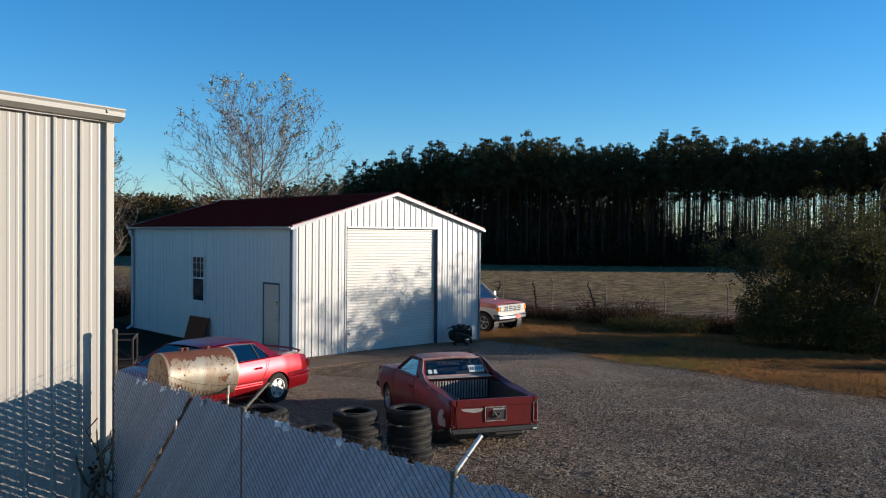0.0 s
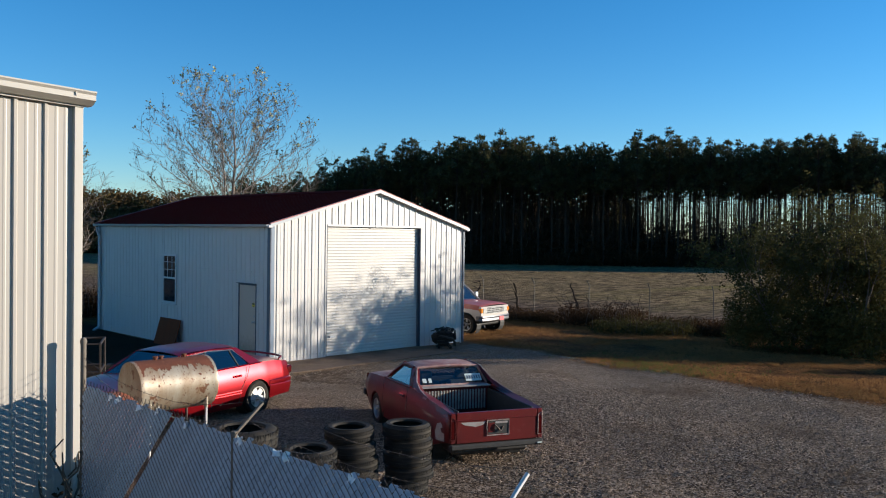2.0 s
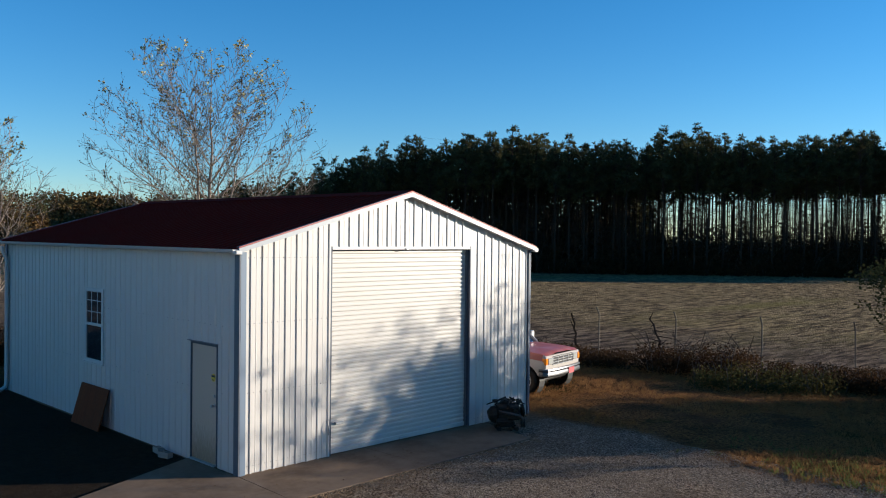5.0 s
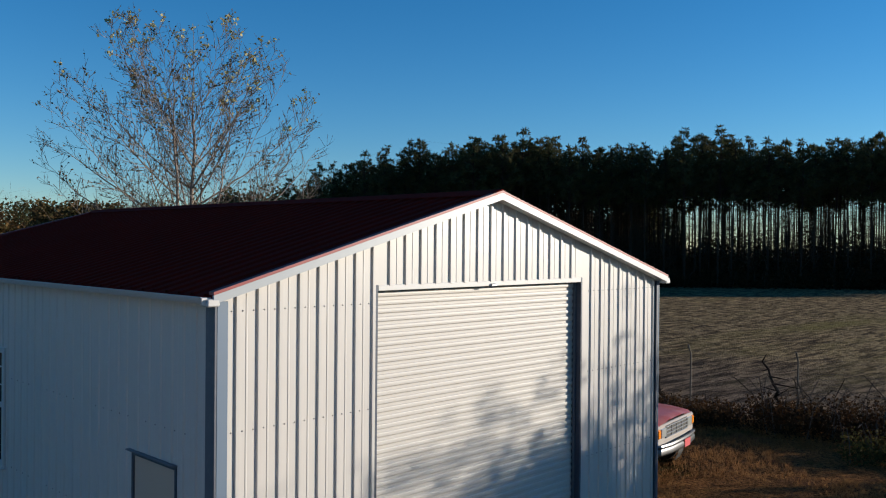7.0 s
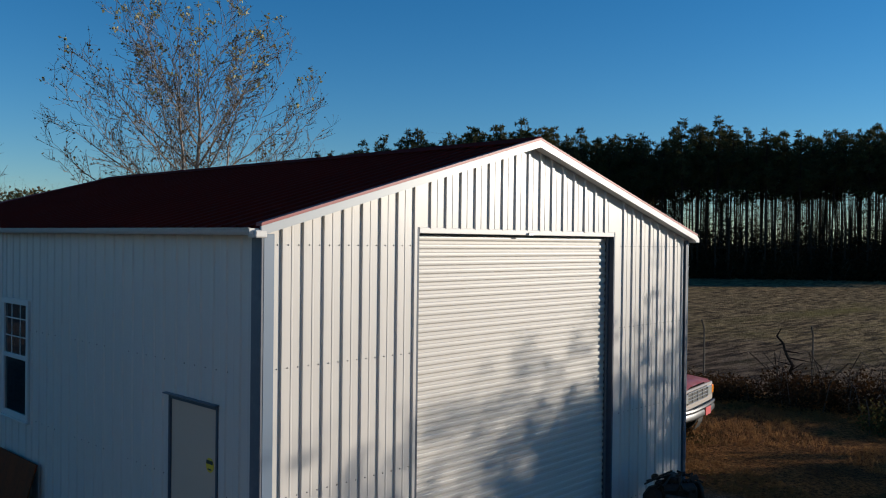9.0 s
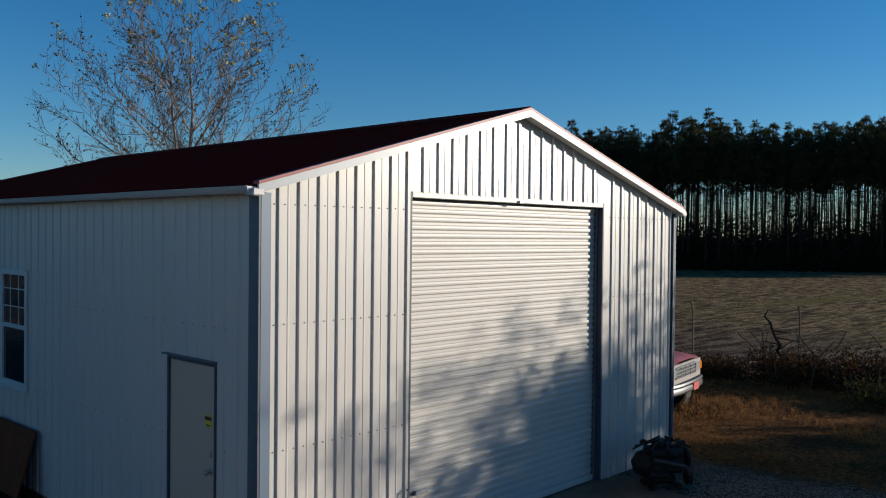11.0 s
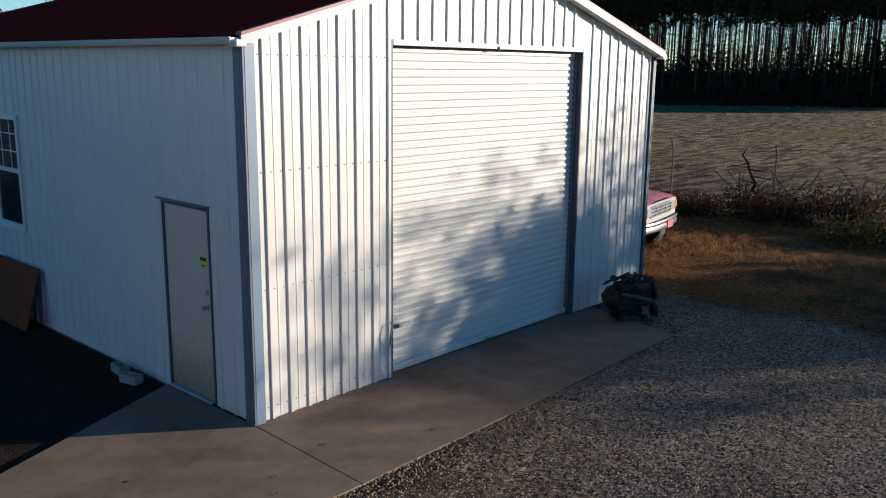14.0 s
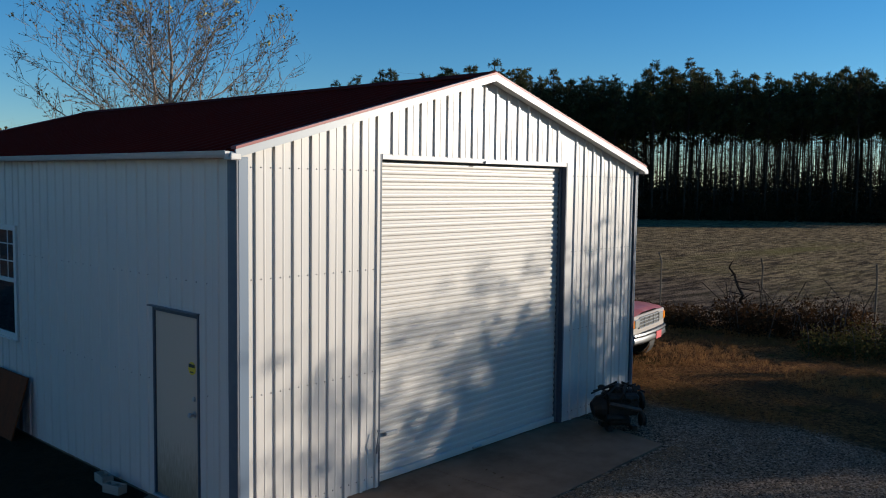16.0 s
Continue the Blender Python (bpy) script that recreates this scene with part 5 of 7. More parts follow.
def car_glass(name, tint):
    m = bpy.data.materials.new(name)
    m.use_nodes = True
    nt = m.node_tree
    for n in list(nt.nodes):
        if n.type == "BSDF_PRINCIPLED":
            nt.nodes.remove(n)
    tr, gl, mx = nt.nodes.new("ShaderNodeBsdfTransparent"), nt.nodes.new("ShaderNodeBsdfGlossy"), nt.nodes.new("ShaderNodeMixShader")
    lw, pw, ma = nt.nodes.new("ShaderNodeLayerWeight"), nt.nodes.new("ShaderNodeMath"), nt.nodes.new("ShaderNodeMath")
    pw.operation, ma.operation = "POWER", "MULTIPLY_ADD"
    nt.links.new(lw.outputs["Facing"], pw.inputs[0])
    pw.inputs[1].default_value = 2.2
    nt.links.new(pw.outputs[0], ma.inputs[0])
    ma.inputs[1].default_value, ma.inputs[2].default_value = 0.75, 0.09
    tr.inputs[0].default_value = (*tint, 1)
    gl.inputs["Roughness"].default_value = 0.02
    nt.links.new(ma.outputs[0], mx.inputs[0])
    nt.links.new(tr.outputs[0], mx.inputs[1])
    nt.links.new(gl.outputs[0], mx.inputs[2])
    nt.links.new(mx.outputs[0], nt.nodes["Material Output"].inputs[0])
    return m


CAR_GLASS = car_glass("tinted_car_glass", (0.05, 0.06, 0.065))
CLEAR_GLASS = car_glass("clear_car_glass", (0.45, 0.5, 0.5))


def profile(pts):
    """A smooth function through (x, value) pairs."""
    xs, vs = [p[0] for p in pts], [p[1] for p in pts]

    def f(x):
        if x <= xs[0]:
            return vs[0]
        for i in range(len(xs) - 1):
            if x <= xs[i + 1]:
                t = (x - xs[i]) / (xs[i + 1] - xs[i])
                return lerp(vs[i], vs[i + 1], t)
        return vs[-1]
    return f


def side_skin(x0, x1, top, width, low, arches, sgn, n=110, bulge=0.03, step=None):
    """Body side from the top edge down to the sill, cut by round wheel arches."""
    def low_z(x):
        z = low(x)
        for xa, ra, za in arches:
            if abs(x - xa) < ra:
                z = max(z, za + math.sqrt(ra * ra - (x - xa) ** 2))
        return z
    rows = 9
    ms = Mesh()

    def fn(u, v):
        x = lerp(x0, x1, u)
        zt, zl = top(x), low_z(x)
        full = low(x)
        z = lerp(zt, zl, v)
        q = (zt - z) / max(0.05, zt - full)
        y = width(x) - 0.05 * (1 - q) ** 3 + bulge * math.sin(math.pi * min(1, q * 1.05)) - 0.045 * max(0.0, q - 0.6) ** 1.5
        return (x, sgn * y, z)
    ms.grid(fn, n, rows)
    k = len(ms.v)
    # return lip at the lower edge
    lip = [fn(i / n, 1.0) for i in range(n + 1)]
    ms.v += [(x, y - sgn * 0.10, z + 0.005) for x, y, z in lip]
    for i in range(n):
        ms.f.append((i * (rows + 1) + rows, (i + 1) * (rows + 1) + rows, k + i + 1, k + i))
    return ms


def pane(pts, bow=0.02, n=5):
    """A bowed four-cornered sheet with thickness."""
    a, b, c, d = [Vector(p) for p in pts]
    nrm = (b - a).cross(d - a).normalized()
    ms = Mesh()
    ms.grid(lambda u, v: a.lerp(b, u).lerp(d.lerp(c, u), v) + nrm * bow * 16 * u * (1 - u) * v * (1 - v) / 1.0, n, n)
    return ms


def strip(path, w=0.02, seg=5):
    return Mesh().tube(path, w, seg)


def wheel(car, x, y, r, w, sgn, style):
    """Tyre as the part, rim and spokes under it."""
    m = Matrix.Translation((x, y, r)) @ pose(0, 0, 0, -90 * sgn, 0, 0)
    ri = r * 0.62
    tyre = Mesh().lathe([(ri, -w / 2 + 0.01), (ri + 0.02, -w / 2), (r - 0.035, -w / 2 - 0.004), (r - 0.012, -w / 2 + 0.02), (r, -w / 2 + 0.045), (r, w / 2 - 0.045), (r - 0.012, w / 2 - 0.02), (r - 0.035, w / 2 + 0.004), (ri + 0.02, w / 2), (ri, w / 2 - 0.01)], 32, m, True)
    t = part("wheel", tyre, RUBBER, car, "black tyre on its rim", 45)
    rim = Mesh().lathe([(ri + 0.004, -w / 2 + 0.02), (ri + 0.004, w / 2 - 0.002), (ri - 0.015, w / 2 - 0.004), (ri - 0.025, w / 2 - 0.04), (ri - 0.03, 0.0)], 28, m)
    part("rim", rim, ALLOY if style != "steel" else CHROME, t, "silver wheel rim", 40)
    part("brake_disc", Mesh().lathe([(ri - 0.031, -0.012), (ri - 0.031, 0.0), (0.0, 0.002)], 24, m), TRIM_BLACK, t, "dark brake disc behind the spokes")
    for k in range(5):
        a = 360 / 5 * k + 12
        sp = Mesh()
        if style == "alloy":
            sp.add([(0.02, -0.055, w / 2 - 0.02), (ri - 0.02, -0.06, w / 2 - 0.022), (ri - 0.02, 0.06, w / 2 - 0.022), (0.02, 0.055, w / 2 - 0.02), (0.02, -0.045, 0.005), (ri - 0.025, -0.05, 0.005), (ri - 0.025, 0.05, 0.005), (0.02, 0.045, 0.005)],
                   [(0, 1, 2, 3), (0, 4, 5, 1), (1, 5, 6, 2), (2, 6, 7, 3), (3, 7, 4, 0)], m @ pose(0, 0, 0, 0, 0, a))
        else:
            sp.box(ri * 0.35, ri - 0.02, -0.022, 0.022, 0.005, w / 2 - 0.03, m @ pose(0, 0, 0, 0, 0, a), 0.006)
        part("spoke", sp, ALLOY if style != "steel" else CHROME, t)
    part("hub", Mesh().lathe([(0.0, w / 2 - 0.005), (0.035, w / 2 - 0.006), (0.05, w / 2 - 0.02), (0.055, 0.0)], 16, m), ALLOY if style != "steel" else CHROME, t, "", 40)
    return t


def under(car, x0, x1, w, z0=0.2, z1=0.5):
    part("underbody", Mesh().box(x0, x1, -w, w, z0, z1, None, 0.05), TRIM_BLACK, car)


def seat(car, x, y, z, w, h):
    s = Mesh().box(x - 0.08, x + 0.06, y - w / 2, y + w / 2, z, z + h, pose(0, 0, 0), 0.04)
    return part("seat_back", s, SEAT, car)


def red_sedan():
    car = thing("sedan", pose(9.46, 14.40, 0.10, 0, 0, 194) @ Matrix.Scale(0.97, 4), "shiny bright red four-door sedan with alloy wheels and a rear spoiler", "car")
    L, W, r = 4.72, 0.83, 0.315
    top = profile([(0, 0.84), (0.12, 0.90), (0.5, 0.95), (0.9, 0.965), (2.2, 0.94), (3.3, 0.91), (3.6, 0.88), (4.2, 0.78), (4.55, 0.68), (L, 0.58)])
    wid = profile([(0, 0.70), (0.10, 0.765), (0.3, 0.81), (0.8, W), (3.7, W), (4.2, 0.81), (4.5, 0.74), (L, 0.62)])
    low = profile([(0, 0.30), (0.5, 0.25), (1.0, 0.20), (4.0, 0.20), (4.4, 0.22), (L, 0.26)])
    ar = [(1.06, 0.365, 0.29), (3.70, 0.365, 0.29)]
    for s in (1, -1):
        part("body_side", side_skin(0.0, L, top, wid, low, ar, s), RED_PAINT, car, "", 35)
        for x in (1.06, 3.70):
            part("arch_liner", Mesh().lathe([(0.37, -0.12), (0.37, 0.10)], 20, Matrix.Translation((x, s * (W - 0.14), 0.30)) @ pose(0, 0, 0, 90, 0, 0)), TRIM_BLACK, car)
        # door moulding and seams
        part("rub_strip", Mesh().tube([(1.5, s * (W + 0.028), 0.50), (3.25, s * (W + 0.028), 0.50)], 0.012, 5), RED_PAINT, car)
        part("rub_strip", Mesh().tube([(1.5, s * (W + 0.026), 0.455), (3.25, s * (W + 0.026), 0.455)], 0.009, 5), RED_PAINT, car)
        part("door_seam", Mesh().tube([(1.28, s * (W + 0.006), 0.93), (1.36, s * (W + 0.027), 0.75), (1.52, s * (W + 0.025), 0.5), (1.55, s * (W + 0.008), 0.28)], 0.005, 4), TRIM_BLACK, car)
        part("door_seam", Mesh().tube([(2.25, s * (W + 0.004), 0.92), (2.25, s * (W + 0.026), 0.6), (2.25, s * (W + 0.006), 0.26)], 0.005, 4), TRIM_BLACK, car)
        part("door_handle", Mesh().box(1.50, 1.68, *sorted((s * (W + 0.012), s * (W + 0.045))), 0.765, 0.805, None, 0.012), RED_PAINT, car)
    # hood and boot lid with crowned surfaces
    hood = Mesh().grid(lambda u, v: (lerp(3.25, L, u), lerp(-1, 1, v) * (wid(lerp(3.25, L, u)) - 0.045), top(lerp(3.25, L, u)) + 0.045 * (1 - (2 * v - 1) ** 4) * (1 - u * 0.6)), 18, 12)
    part("hood", hood, RED_PAINT, car, "", 40)
    boot = Mesh().grid(lambda u, v: (lerp(0.03, 0.98, u), lerp(-1, 1, v) * (wid(lerp(0.03, 0.98, u)) - 0.045), top(lerp(0.03, 0.98, u)) + 0.035 * (1 - (2 * v - 1) ** 4)), 12, 12)
    part("boot_lid", boot, RED_PAINT, car, "", 40)
    part("tail_panel", Mesh().grid(lambda u, v: (0.0 + 0.04 * (2 * u - 1) ** 2 + 0.03 * v, lerp(-0.72, 0.72, u), lerp(0.52, 0.865, v)), 10, 4), RED_PAINT, car, "", 40)
    part("nose_panel", Mesh().grid(lambda u, v: (L + 0.02 - 0.10 * (2 * u - 1) ** 2, lerp(-0.64, 0.64, u), lerp(0.26, 0.6, v)), 10, 4), RED_PAINT, car, "", 40)
    # rear bumper wraps the corners
    bp = Mesh()
    ring = [(0.72, 0.835), (0.35, 0.845), (0.10, 0.80), (0.0, 0.70), (-0.06, 0.45), (-0.08, 0.0)]
    full = ring + [(x, -y) for x, y in ring[-2::-1]]
    pr = [(0.0, 0.60), (0.03, 0.575), (0.03, 0.52), (0.018, 0.50), (0.03, 0.48), (0.025, 0.40), (-0.01, 0.27), (-0.06, 0.25)]
    n = len(pr)
    for i, (x, y) in enumerate(full):
        d = Vector((x - 0.6, y * 0.9)).normalized()
        bp.v += [(x + d.x * o, y + d.y * o, z) for o, z in pr]
    bp.f = [(i * n + j, (i + 1) * n + j, (i + 1) * n + j + 1, i * n + j + 1) for i in range(len(full) - 1) for j in range(n - 1)]
    part("rear_bumper", bp, RED_PAINT, car, "red ribbed bumper", 30)
    for s in (1, -1):
        part("tail_lamp", Mesh().box(-0.025, 0.16, *sorted((s * 0.50, s * 0.775)), 0.635, 0.80, None, 0.03), LAMP_RED, car, "red tail lamp")
    sp = Mesh()
    sp.tube([(0.30, -0.68, 0.945), (0.20, -0.66, 0.985), (0.15, -0.45, 1.0), (0.13, 0, 1.005), (0.15, 0.45, 1.0), (0.20, 0.66, 0.985), (0.30, 0.68, 0.945)], [0.014, 0.02, 0.022, 0.022, 0.022, 0.02, 0.014], 8)
    part("spoiler", sp, RED_PAINT, car, "", 50)
    # cabin
    B, T = 0.935, 1.315
    cab = {"ab": (3.35, 0.71, 0.92), "rf": (2.76, 0.555, T - 0.05), "rr": (1.42, 0.555, T - 0.01), "cb": (0.86, 0.69, 0.97)}
    mir = lambda p: (p[0], -p[1], p[2])
    part("roof", Mesh().grid(lambda u, v: (lerp(1.36, 2.78, u), lerp(-1, 1, v) * lerp(0.555, 0.565, u), T + 0.045 * (1 - (2 * v - 1) ** 4) - 0.05 * (2 * u - 1) ** 4), 12, 12), RED_PAINT, car, "", 40)
    part("windscreen", pane([cab["ab"], mir(cab["ab"]), mir((2.78, 0.56, T - 0.045)), (2.78, 0.56, T - 0.045)], 0.035), CAR_GLASS, car, "dark tinted windscreen", 60)
    part("rear_window", pane([mir(cab["cb"]), cab["cb"], (1.36, 0.555, T - 0.045), (1.36, -0.555, T - 0.045)], 0.03), CAR_GLASS, car, "dark tinted rear window", 60)
    for s in (1, -1):
        q = lambda p: (p[0], p[1] * s, p[2])
        glass = Mesh()
        pts = [(3.12, 0.745, 0.94), (2.70, 0.60, 1.24), (2.1, 0.59, 1.285), (1.52, 0.60, 1.255), (1.17, 0.745, 0.955)]
        glass.add([q(p) for p in pts], [tuple(range(5))])
        part("side_window", glass, CAR_GLASS, car, "dark tinted side window")
        part("window_trim", strip([q(p) for p in pts] + [q(pts[0])], 0.009), CHROME, car, "bright window trim")
        for a, b2 in (((2.27, 0.745, 0.945), (2.2, 0.598, 1.272)), ((1.48, 0.748, 0.95), (1.60, 0.61, 1.25))):
            part("pillar", strip([q(a), q(b2)], 0.014), TRIM_BLACK, car)
        part("pillar", Mesh().tube([q(cab["ab"]), q((3.06, 0.64, 1.10)), q(cab["rf"])], [0.018, 0.026, 0.016], 6), RED_PAINT, car)
        cp = Mesh().add([q((1.52, 0.588, 1.27)), q((1.37, 0.55, T - 0.03)), q(cab["cb"]), q((0.80, 0.775, 0.955)), q((1.20, 0.765, 0.955)), q((1.95, 0.575, 1.29))], [(0, 1, 2, 3, 4), (0, 5, 1)])
        part("rear_pillar", cp, RED_PAINT, car)
        part("belt", strip([q((3.35, 0.765, 0.915)), q((2.2, 0.775, 0.94)), q((0.9, 0.775, 0.958))], 0.018), RED_PAINT, car)
        part("roof_rail", strip([q((2.74, 0.59, 1.27)), q((2.05, 0.575, 1.30)), q((1.45, 0.575, 1.27))], 0.018), RED_PAINT, car)
        part("mirror", Mesh().box(3.02, 3.14, *sorted((s * 0.80, s * 0.97)), 0.93, 1.05, None, 0.03), TRIM_BLACK, car)
        seat(car, 2.1, s * 0.36, 0.45, 0.46, 0.72)
        wheel(car, 1.06, s * (W - 0.07), r, 0.2, s, "alloy")
        wheel(car, 3.70, s * (W - 0.07), r, 0.2, s, "alloy")
    part("cabin_floor", Mesh().box(0.95, 3.3, -0.7, 0.7, 0.5, 0.62, None, 0.03), INTERIOR, car)
    part("parcel_shelf", Mesh().box(0.9, 1.35, -0.66, 0.66, 0.9, 0.93, None, 0.01), INTERIOR, car)
    part("dashboard", Mesh().box(2.85, 3.3, -0.68, 0.68, 0.6, 0.91, None, 0.05), INTERIOR, car)
    under(car, 0.25, 4.5, 0.66)
    return car


def ute():
    car = thing("coupe_pickup", pose(9.09, 7.76, 0.08, 0, 0, 66.3) @ Matrix.Scale(0.96, 4), "faded maroon coupe pickup with open bed and primer patches", "pickup")
    L, W, r = 4.55, 0.80, 0.30
    top = profile([(0, 0.915), (0.7, 0.945), (1.2, 0.985), (1.7, 1.0), (2.4, 0.965), (3.2, 0.935), (3.8, 0.90), (4.3, 0.85), (L, 0.80)])
    wid = profile([(0, 0.755), (0.1, 0.785), (0.6, W), (3.6, W), (4.2, 0.78), (L, 0.72)])
    low = profile([(0, 0.48), (0.5, 0.36), (0.8, 0.24), (4.0, 0.22), (4.3, 0.34), (L, 0.45)])
    ar = [(0.98, 0.35, 0.27), (3.60, 0.35, 0.27)]
    for s in (1, -1):
        q = lambda p: (p[0], p[1] * s, p[2])
        part("body_side", side_skin(0.0, L, top, wid, low, ar, s), MAROON_PAINT, car, "", 35)
        part("bed_rail", Mesh().add([q((0.02, 0.755, 0.918)), q((0.02, 0.60, 0.90)), q((1.72, 0.62, 0.985)), q((1.72, 0.765, 1.002)), q((0.9, 0.765, 0.962)), q((0.9, 0.61, 0.945))], [(0, 1, 5, 4), (4, 5, 2, 3)]), MAROON_PAINT, car)
        part("bed_wall", Mesh().box(0.06, 1.70, *sorted((s * 0.60, s * 0.63)), 0.5, 0.935, None, 0.01), TRIM_BLACK, car)
        # flying buttress from roof to bed side
        bt = Mesh()
        prf = [(1.30, 1.0), (1.72, 1.02), (1.98, 1.29), (2.10, 1.315), (2.05, 1.285), (1.62, 1.10)]
        up_ = [(2.16, 0.575, 1.31), (1.98, 0.585, 1.285), (1.72, 0.68, 1.10), (1.40, 0.735, 1.02), (1.0, 0.755, 0.972)]
        dn_ = [(2.16, 0.60, 1.27), (1.98, 0.62, 1.20), (1.86, 0.72, 1.02), (1.45, 0.76, 0.99), (1.0, 0.765, 0.965)]
        inn = [(2.16, 0.54, 1.30), (1.95, 0.55, 1.26), (1.70, 0.63, 1.06), (1.40, 0.66, 0.99), (1.0, 0.66, 0.955)]
        bt.v = [q(p) for p in up_ + dn_ + inn]
        bt.f = [(i, i + 1, 6 + i, 5 + i) for i in range(4)] + [(i, i + 1, 11 + i, 10 + i) for i in range(4)]
        part("buttress", bt, MAROON_PAINT, car)
        part("buttress_edge", strip([q(p) for p in up_], 0.010), PALE_TRIM, car, "worn pale edge")
        pts = [(3.0, 0.735, 0.965), (2.58, 0.615, 1.24), (2.18, 0.60, 1.255), (1.93, 0.73, 1.0)]
        part("side_window", Mesh().add([q(p) for p in pts], [tuple(range(4))]), CLEAR_GLASS, car, "clear side window")
        part("window_trim", strip([q(p) for p in pts] + [q(pts[0])], 0.012), TRIM_BLACK, car)
        part("pillar", strip([q((3.22, 0.70, 0.94)), q((2.95, 0.65, 1.10)), q((2.62, 0.575, 1.285))], 0.03, 6), MAROON_PAINT, car)
        part("roof_rail", strip([q((2.66, 0.59, 1.265)), q((2.4, 0.585, 1.285)), q((2.12, 0.59, 1.275))], 0.025, 6), MAROON_PAINT, car)
        part("pillar", Mesh().add([q((2.18, 0.602, 1.258)), q((1.93, 0.735, 1.0)), q((1.80, 0.755, 1.0)), q((2.05, 0.60, 1.25))], [(0, 1, 2, 3)]), MAROON_PAINT, car)
        part("belt", strip([q((3.25, 0.755, 0.945)), q((2.5, 0.765, 0.968)), q((1.8, 0.76, 1.0))], 0.022), MAROON_PAINT, car)
        part("door_seam", Mesh().tube([q((1.86, W - 0.01, 0.98)), q((1.84, W + 0.028, 0.7)), q((1.88, W + 0.008, 0.28))], 0.005, 4), TRIM_BLACK, car)
        part("door_seam", Mesh().tube([q((3.2, W - 0.02, 0.92)), q((3.16, W + 0.026, 0.6)), q((3.14, W + 0.006, 0.26))], 0.005, 4), TRIM_BLACK, car)
        part("door_handle", Mesh().box(1.98, 2.16, *sorted((s * (W + 0.012), s * (W + 0.036))), 0.80, 0.84, None, 0.01), TRIM_BLACK, car)
        part("rear_corner", Mesh().box(-0.016, 0.12, *sorted((s * 0.672, s * 0.762)), 0.455, 0.912, None, 0.016), MAROON_PAINT, car)
        tl = part("tail_lamp", Mesh().box(-0.026, -0.012, *sorted((s * 0.688, s * 0.748)), 0.53, 0.80, None, 0.006), LAMP_RED, car, "tall red tail lamp")
        part("lamp_bezel", strip([q((-0.024, 0.682, 0.52)), q((-0.024, 0.682, 0.815)), q((-0.018, 0.752, 0.86)), q((-0.018, 0.756, 0.52)), q((-0.024, 0.682, 0.52))], 0.008), PALE_TRIM if s < 0 else MAROON_PAINT, tl, "pale worn lamp bezel")
        wheel(car, 0.98, s * (W - 0.09), r, 0.19, s, "steel")
        wheel(car, 3.60, s * (W - 0.09), r, 0.19, s, "steel")
        for x in (0.98, 3.60):
            part("arch_liner", Mesh().lathe([(0.355, -0.14), (0.355, 0.10)], 20, Matrix.Translation((x, s * (W - 0.16), 0.28)) @ pose(0, 0, 0, 90, 0, 0)), TRIM_BLACK, car)
        seat(car, 2.25, s * 0.33, 0.45, 0.5, 0.56)
        part("headrest", Mesh().box(2.20, 2.30, *sorted((s * 0.22, s * 0.45)), 1.03, 1.18, None, 0.03), SEAT, car)
    part("primer_patch", Mesh().grid(lambda u, v: (lerp(0.98, 1.15, u), 0.785 - 0.012 * v, lerp(0.935, 0.965, v)), 3, 2), CHALKY, car)
    part("primer_patch", Mesh().add([(0.14, 0.800, 0.47), (0.44, 0.818, 0.44), (0.47, 0.822, 0.56), (0.38, 0.823, 0.70), (0.24, 0.816, 0.74), (0.13, 0.806, 0.62)], [(0, 1, 2, 3, 4, 5)]), PRIMER, car, "bare grey primer behind the rear wheel")
    part("hood", Mesh().grid(lambda u, v: (lerp(3.2, L, u), lerp(-1, 1, v) * (wid(lerp(3.2, L, u)) - 0.045), top(lerp(3.2, L, u)) + 0.035 * (1 - (2 * v - 1) ** 4)), 14, 10), CHALKY, car, "chalky faded hood", 40)
    part("roof", Mesh().grid(lambda u, v: (lerp(2.06, 2.70, u), lerp(-1, 1, v) * 0.575, 1.285 + 0.04 * (1 - (2 * v - 1) ** 4) - 0.02 * (2 * u - 1) ** 4), 8, 10), CHALKY, car, "pink oxidised roof", 40)
    part("nose_panel", Mesh().grid(lambda u, v: (L + 0.015 - 0.06 * (2 * u - 1) ** 2, lerp(-0.73, 0.73, u), lerp(0.35, 0.81, v)), 10, 4), MAROON_PAINT, car, "", 40)
    part("windscreen", pane([(3.22, 0.69, 0.945), (3.22, -0.69, 0.945), (2.68, -0.55, 1.28), (2.68, 0.55, 1.28)], 0.03), CLEAR_GLASS, car, "clear windscreen", 60)
    part("window_trim", strip([(1.79, -0.62, 1.01), (1.79, 0.62, 1.01), (2.055, 0.545, 1.285), (2.055, -0.545, 1.285), (1.79, -0.62, 1.01)], 0.010), PALE_TRIM, car, "tarnished bright window trim")
    rw = part("rear_window", pane([(1.80, -0.60, 1.02), (1.80, 0.60, 1.02), (2.06, 0.53, 1.275), (2.06, -0.53, 1.275)], 0.015), CLEAR_GLASS, car, "rear window with stickers", 60)
    part("window_frame", strip([(1.79, -0.62, 1.005), (1.79, 0.62, 1.005), (2.05, 0.545, 1.275), (2.04, 0.0, 1.30), (2.05, -0.545, 1.275), (1.79, -0.62, 1.005)], 0.024), CHALKY, rw, "pale worn window frame")
    tilt = pose(1.795, 0, 1.03, 0, -45.5 + 90 - 0, 0)
